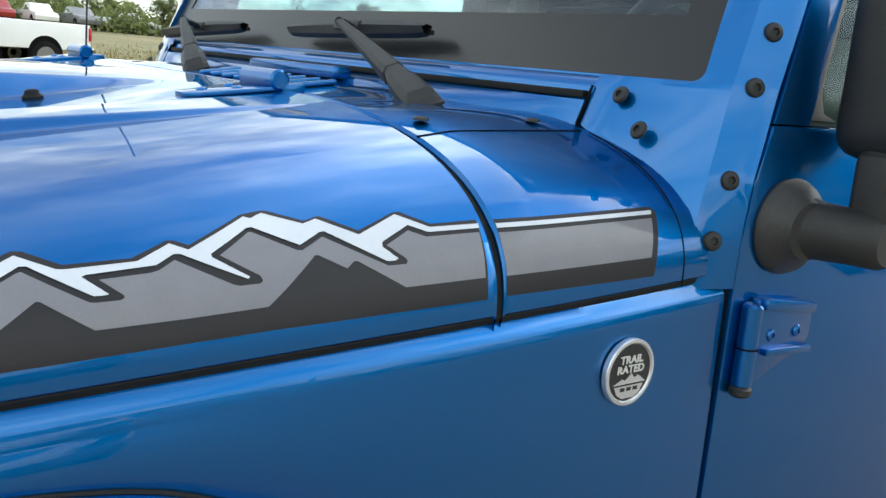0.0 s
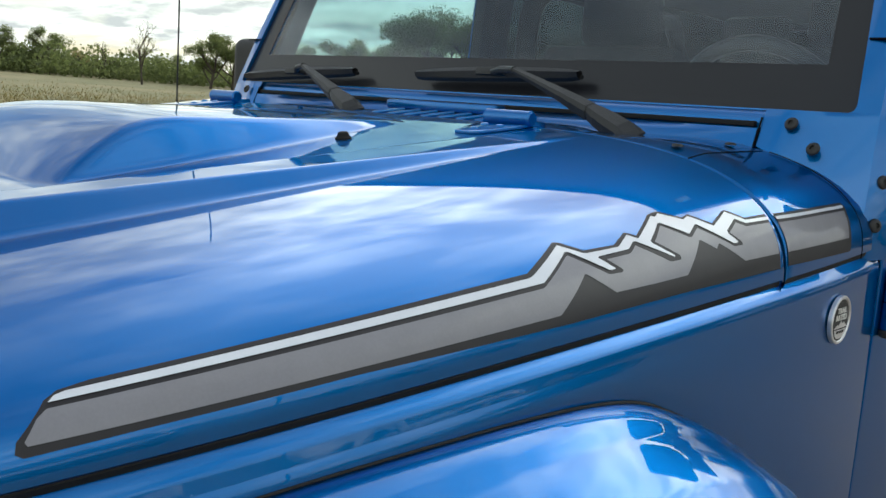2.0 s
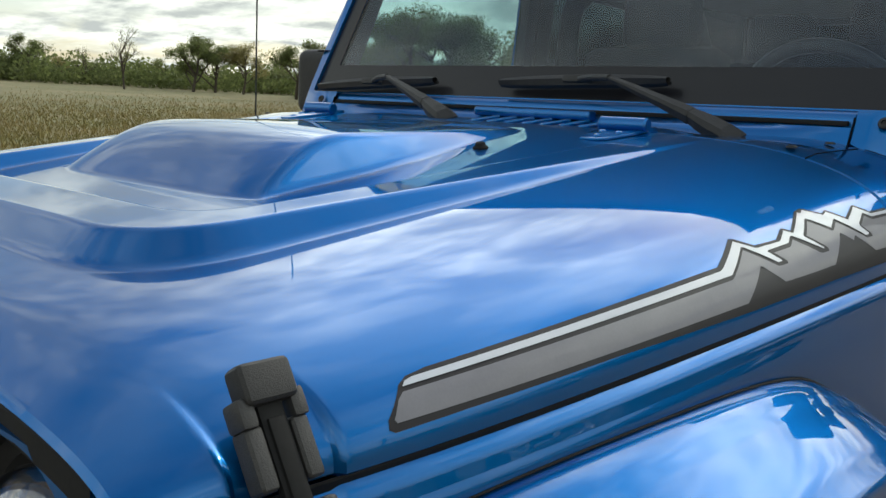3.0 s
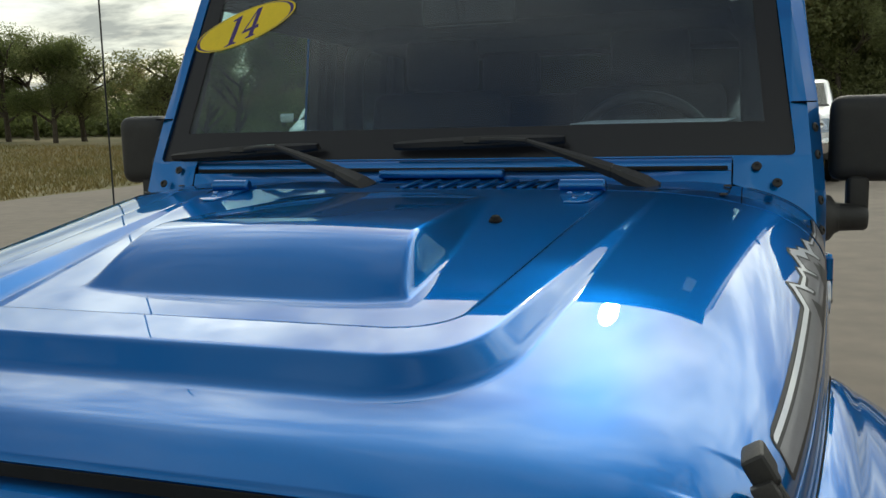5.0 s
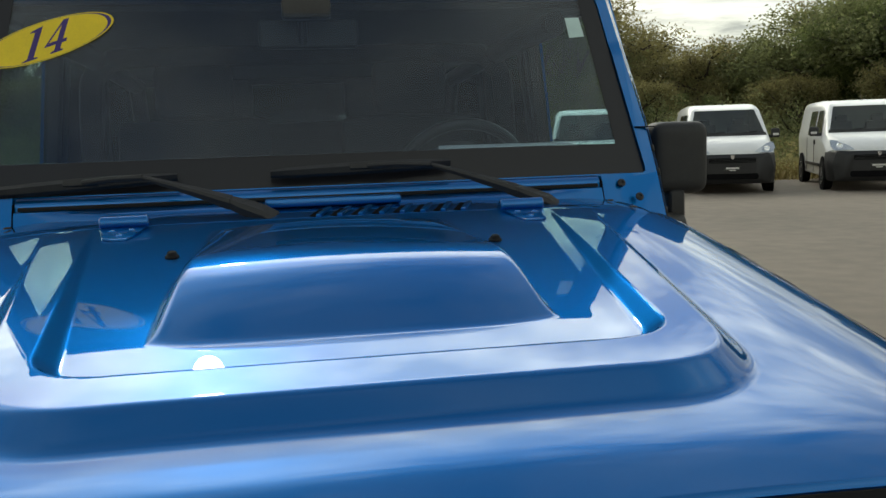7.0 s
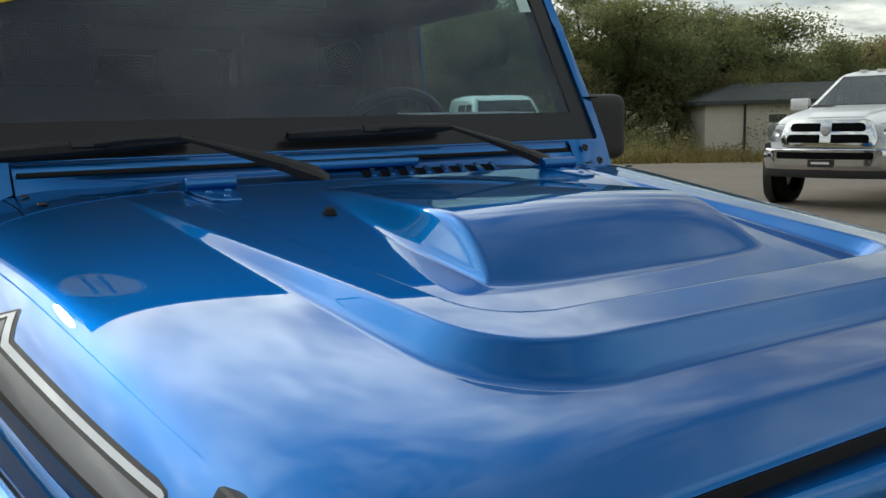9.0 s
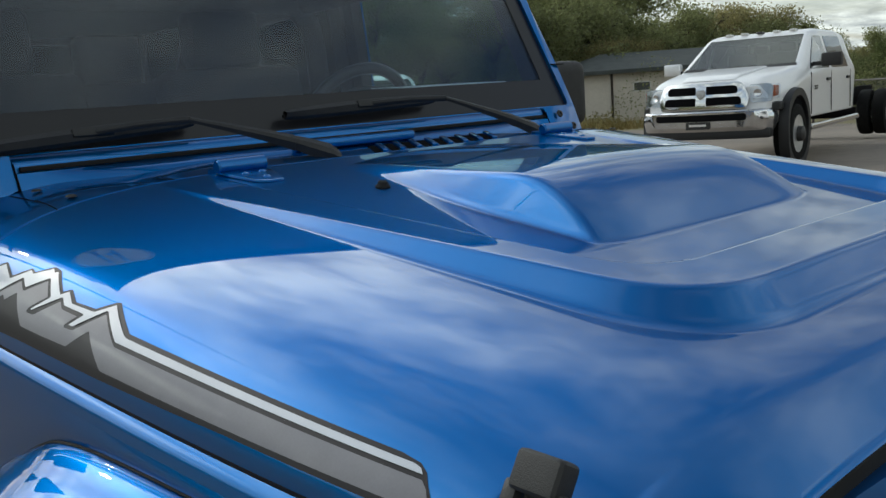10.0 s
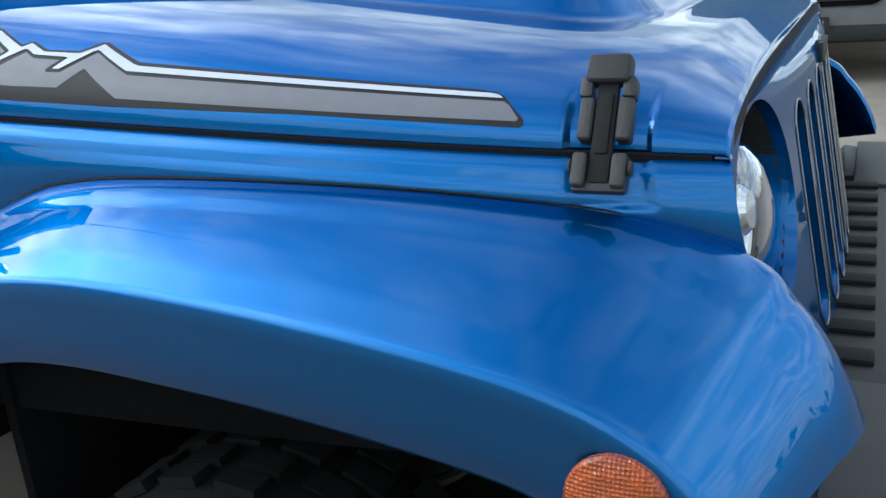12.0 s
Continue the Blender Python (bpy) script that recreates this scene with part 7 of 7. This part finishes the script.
def tree_kinds():
    kinds = []
    for seed, mat, lv, tall, bushy, size, text in ((11, M_LEAF, 26000, 1.0, 1.0, 1.0, "broad green tree at the lot's edge"), (12, M_LEAF2, 26000, 0.9, 1.15, 1.0, "olive autumn tree at the lot's edge"),
                                                   (13, M_LEAF, 22000, 1.1, 0.85, 1.0, "tall green tree with an open crown"), (14, M_LEAF3, 20000, 1.0, 1.0, 1.0, "yellowing tree with a thin crown"),
                                                   (15, M_LEAF2, 1400, 1.25, 0.7, 1.3, "nearly bare tree with a slim trunk"), (16, M_LEAF2, 26000, 0.8, 1.3, 1.0, "wide olive tree at the lot's edge"),
                                                   (17, M_LEAF, 8000, 1.0, 1.0, 1.5, "broad green tree beyond the field"), (18, M_LEAF2, 8000, 0.9, 1.2, 1.5, "olive tree beyond the field"), (19, M_LEAF3, 6500, 1.0, 1.0, 1.5, "thin yellowing tree beyond the field")):
        t = build_tree(seed, mat, lv, 0.0, tall, bushy, size)
        tagged(t, text, "tree", "trees round the lot")
        top = max((c.matrix_basis @ v.co).z for c in t.children for v in c.data.vertices)
        kinds.append((t, top))
    return kinds


def plant():
    kinds = tree_kinds()
    rng = random.Random(21)
    spots = []
    # wood behind the vans and the truck
    elev = ([-30, -20, 0, 5, 11, 13, 15, 17, 21, 22.5, 28, 31.7, 36, 41, 51, 56, 62, 66, 75, 90], [5.7, 5.2, 7.6, 8.2, 7.6, 4.8, 6.2, 7.7, 7.7, 4.6, 4.6, 7.1, 6.9, 6.9, 6.4, 5.2, 3.8, 2.3, 1.9, 1.9])
    az = -29.0
    while az < 88:
        for row in (0, 1):
            d = 40 + row * 9 + rng.uniform(-2, 2) + max(0, az - 40) * 0.35
            a = az + rng.uniform(-1.2, 1.2)
            e = float(np.interp(a, *elev)) * rng.uniform(0.60, 1.10) * (1.0 if row else 0.78)
            spots.append((a, d, e, rng.choice((0, 1, 1, 2, 3, 5, 5))))
        az += rng.uniform(2.2, 3.4)
    for a, e, d, k in ((-27.0, 8.3, 48, 0), (-24.5, 9.6, 46, 2), (-22.4, 9.2, 47, 0), (-19.8, 9.8, 45, 5), (-17.2, 9.0, 46, 0), (-14.5, 8.6, 47, 1), (0.5, 8.8, 43, 5), (3.2, 9.4, 41, 1), (5.6, 9.8, 42, 3), (8.0, 9.5, 41, 1), (10.4, 9.0, 42, 3), (16.4, 9.0, 44, 0), (18.2, 8.7, 44, 2), (36.0, 8.8, 43, 1), (38.5, 8.4, 45, 2), (25.0, 5.4, 46, 3), (44, 8.0, 42, 1), (49, 7.4, 44, 5), (37, 7.6, 42, 0)):
        spots.append((a, d, e, k))
    # single trees along the far side of the field
    for a, e, d, k in ((-81, 1.5, 100, 0), (-79, 1.3, 110, 5), (-77.2, 1.6, 95, 0), (-75.2, 1.3, 105, 1), (-73.1, 1.6, 95, 0), (-71.3, 1.3, 110, 5), (-69.7, 1.8, 92, 0), (-68.2, 1.2, 96, 1), (-67.1, 1.9, 90, 0),
                       (-65.4, 1.7, 95, 3), (-64.2, 2.4, 88, 4), (-61.9, 3.9, 75, 4), (-59.6, 1.9, 96, 1), (-57.9, 3.5, 78, 0), (-56.6, 3.3, 80, 0), (-54.9, 3.1, 78, 3), (-53.2, 2.3, 90, 5), (-51.6, 3.5, 70, 0),
                       (-49.5, 3.8, 70, 3), (-48.0, 3.4, 66, 0), (-46.4, 3.7, 66, 0), (-45.6, 5.2, 60, 2), (-44.3, 6.0, 58, 0), (-42.8, 5.6, 60, 0), (-41.8, 6.0, 54, 0), (-40.2, 5.4, 56, 1), (-38.6, 3.0, 70, 0), (-36.5, 3.9, 62, 3), (-34.6, 4.6, 56, 5), (-33.2, 4.9, 52, 1), (-31.2, 5.8, 50, 0)):
        spots.append((a, d, e * (1.55 if a < -66 else 1.0), k if -47 < a < -39 else {0: 6, 2: 6, 1: 7, 5: 7, 3: 8}.get(k, k)))
    # open ground behind the camera: a thin, unseen far row, added for reflections
    for a in range(100, 272, 9):
        spots.append((a + rng.uniform(-3, 3), 120 + rng.uniform(-15, 25), rng.uniform(1.6, 3.2), rng.choice((6, 7, 8))))
    first = set()
    for a, d, e, k in spots:
        x, y = d * math.sin(radians(a)), -1.0 + d * math.cos(radians(a))
        z = ground_height(x, y)
        h = (1.33 + d * math.tan(radians(e))) - z
        src, top = kinds[k]
        s = h / top
        m = Matrix.Translation((x, y, z - 0.05)) @ Matrix.Rotation(rng.uniform(0, 6.28), 4, "Z") @ Matrix.Diagonal((s * rng.uniform(0.9, 1.25), s * rng.uniform(0.9, 1.25), s, 1))
        if k not in first:
            first.add(k)
            src.matrix_basis = m
            kinds[k] = (src, top)
        else:
            keep = src.matrix_basis.copy()
            src.matrix_basis = Matrix.Identity(4)
            copy_thing(src, m)
            src.matrix_basis = keep


plant()


def scatter_leaves(name, spots, mat, label, size, seed):
    """Undergrowth: countless small leaves in mounds; spots of (x, y, radius, height, leaves)."""
    rng = random.Random(seed)
    verts, faces = [], []
    for x, y, r, h, n in spots:
        g = ground_height(x, y)
        for i in range(n):
            a, q = rng.uniform(0, 2 * math.pi), math.sqrt(rng.random())
            px, py = x + r * q * math.cos(a), y + r * q * math.sin(a)
            p = Vector((px, py, g + h * (1 - q * q * 0.7) * rng.random() ** 0.6))
            sz = size * rng.uniform(0.6, 1.3)
            u = Vector((rng.uniform(-1, 1), rng.uniform(-1, 1), rng.uniform(-1, 1))).normalized()
            w = u.cross(Vector((rng.uniform(-1, 1), rng.uniform(-1, 1), 0.3))).normalized()
            k = len(verts)
            verts += [p - u * sz, p + w * sz * 0.6, p + u * sz, p - w * sz * 0.6]
            faces.append((k, k + 1, k + 2, k + 3))
    me = bpy.data.meshes.new(name)
    me.from_pydata(verts, [], faces)
    me.materials.append(mat)
    return tagged(new(name, me), label, "undergrowth", kind="stuff")


def undergrowth():
    rng = random.Random(31)
    a = []
    for i in range(190):
        az = rng.uniform(-29, 68)
        d = rng.uniform(33, 43) + max(0, az - 40) * 0.35
        a.append((d * math.sin(radians(az)), -1 + d * math.cos(radians(az)), rng.uniform(1.2, 2.6), rng.uniform(1.2, 3.2), 1500))
    scatter_leaves("bushes", a, M_LEAF2, "olive and green bushes at the foot of the wood", 0.046, 5)
    b = []
    for i in range(230):
        az = rng.uniform(-86, -30)
        d = rng.uniform(84, 104) if az < -50 else rng.uniform(66, 80)
        b.append((d * math.sin(radians(az)), -1 + d * math.cos(radians(az)), rng.uniform(1.5, 3.5), rng.uniform(1.6, 3.4), 300))
    scatter_leaves("hedgerow", b, M_LEAF, "dark green hedgerow beyond the field", 0.2, 6)
    c = []
    for i in range(120):
        x = rng.uniform(13, 28)
        c.append((x, rng.uniform(19.2, 24) + max(0, x - 20) * 0.2, rng.uniform(0.3, 0.9), rng.uniform(0.5, 1.3), 130))
    scatter_leaves("weeds", c, M_LEAF3, "tall brown weeds at the lot's edge", 0.05, 7)


undergrowth()


def grass():
    rng = random.Random(41)
    verts, faces = [], []

    def blade(x, y, h):
        g = ground_height(x, y)
        a = rng.uniform(0, 6.28)
        w = 0.012 + h * 0.03
        dx, dy = math.cos(a) * w, math.sin(a) * w
        lx, ly = rng.uniform(-0.8, 0.8) * h, rng.uniform(-0.8, 0.8) * h
        k = len(verts)
        verts.extend([(x - dx, y - dy, g - 0.01), (x + dx, y + dy, g - 0.01), (x + lx, y + ly, g + h)])
        faces.append((k, k + 1, k + 2))

    for i in range(70000):
        x = -12.7 - abs(rng.gauss(0, 1)) * 13
        blade(x, rng.uniform(-2, 36), rng.uniform(0.05, 0.17))
    for i in range(22000):
        y = 18.9 + abs(rng.gauss(0, 1)) * 6
        blade(rng.uniform(-14, 30), y, rng.uniform(0.12, 0.5))
    me = bpy.data.meshes.new("field_grass")
    me.from_pydata(verts, [], faces)
    me.materials.append(M_STRAW)
    tagged(new("field_grass", me), "dry straw-coloured and green grass blades", "grass", kind="stuff")


grass()
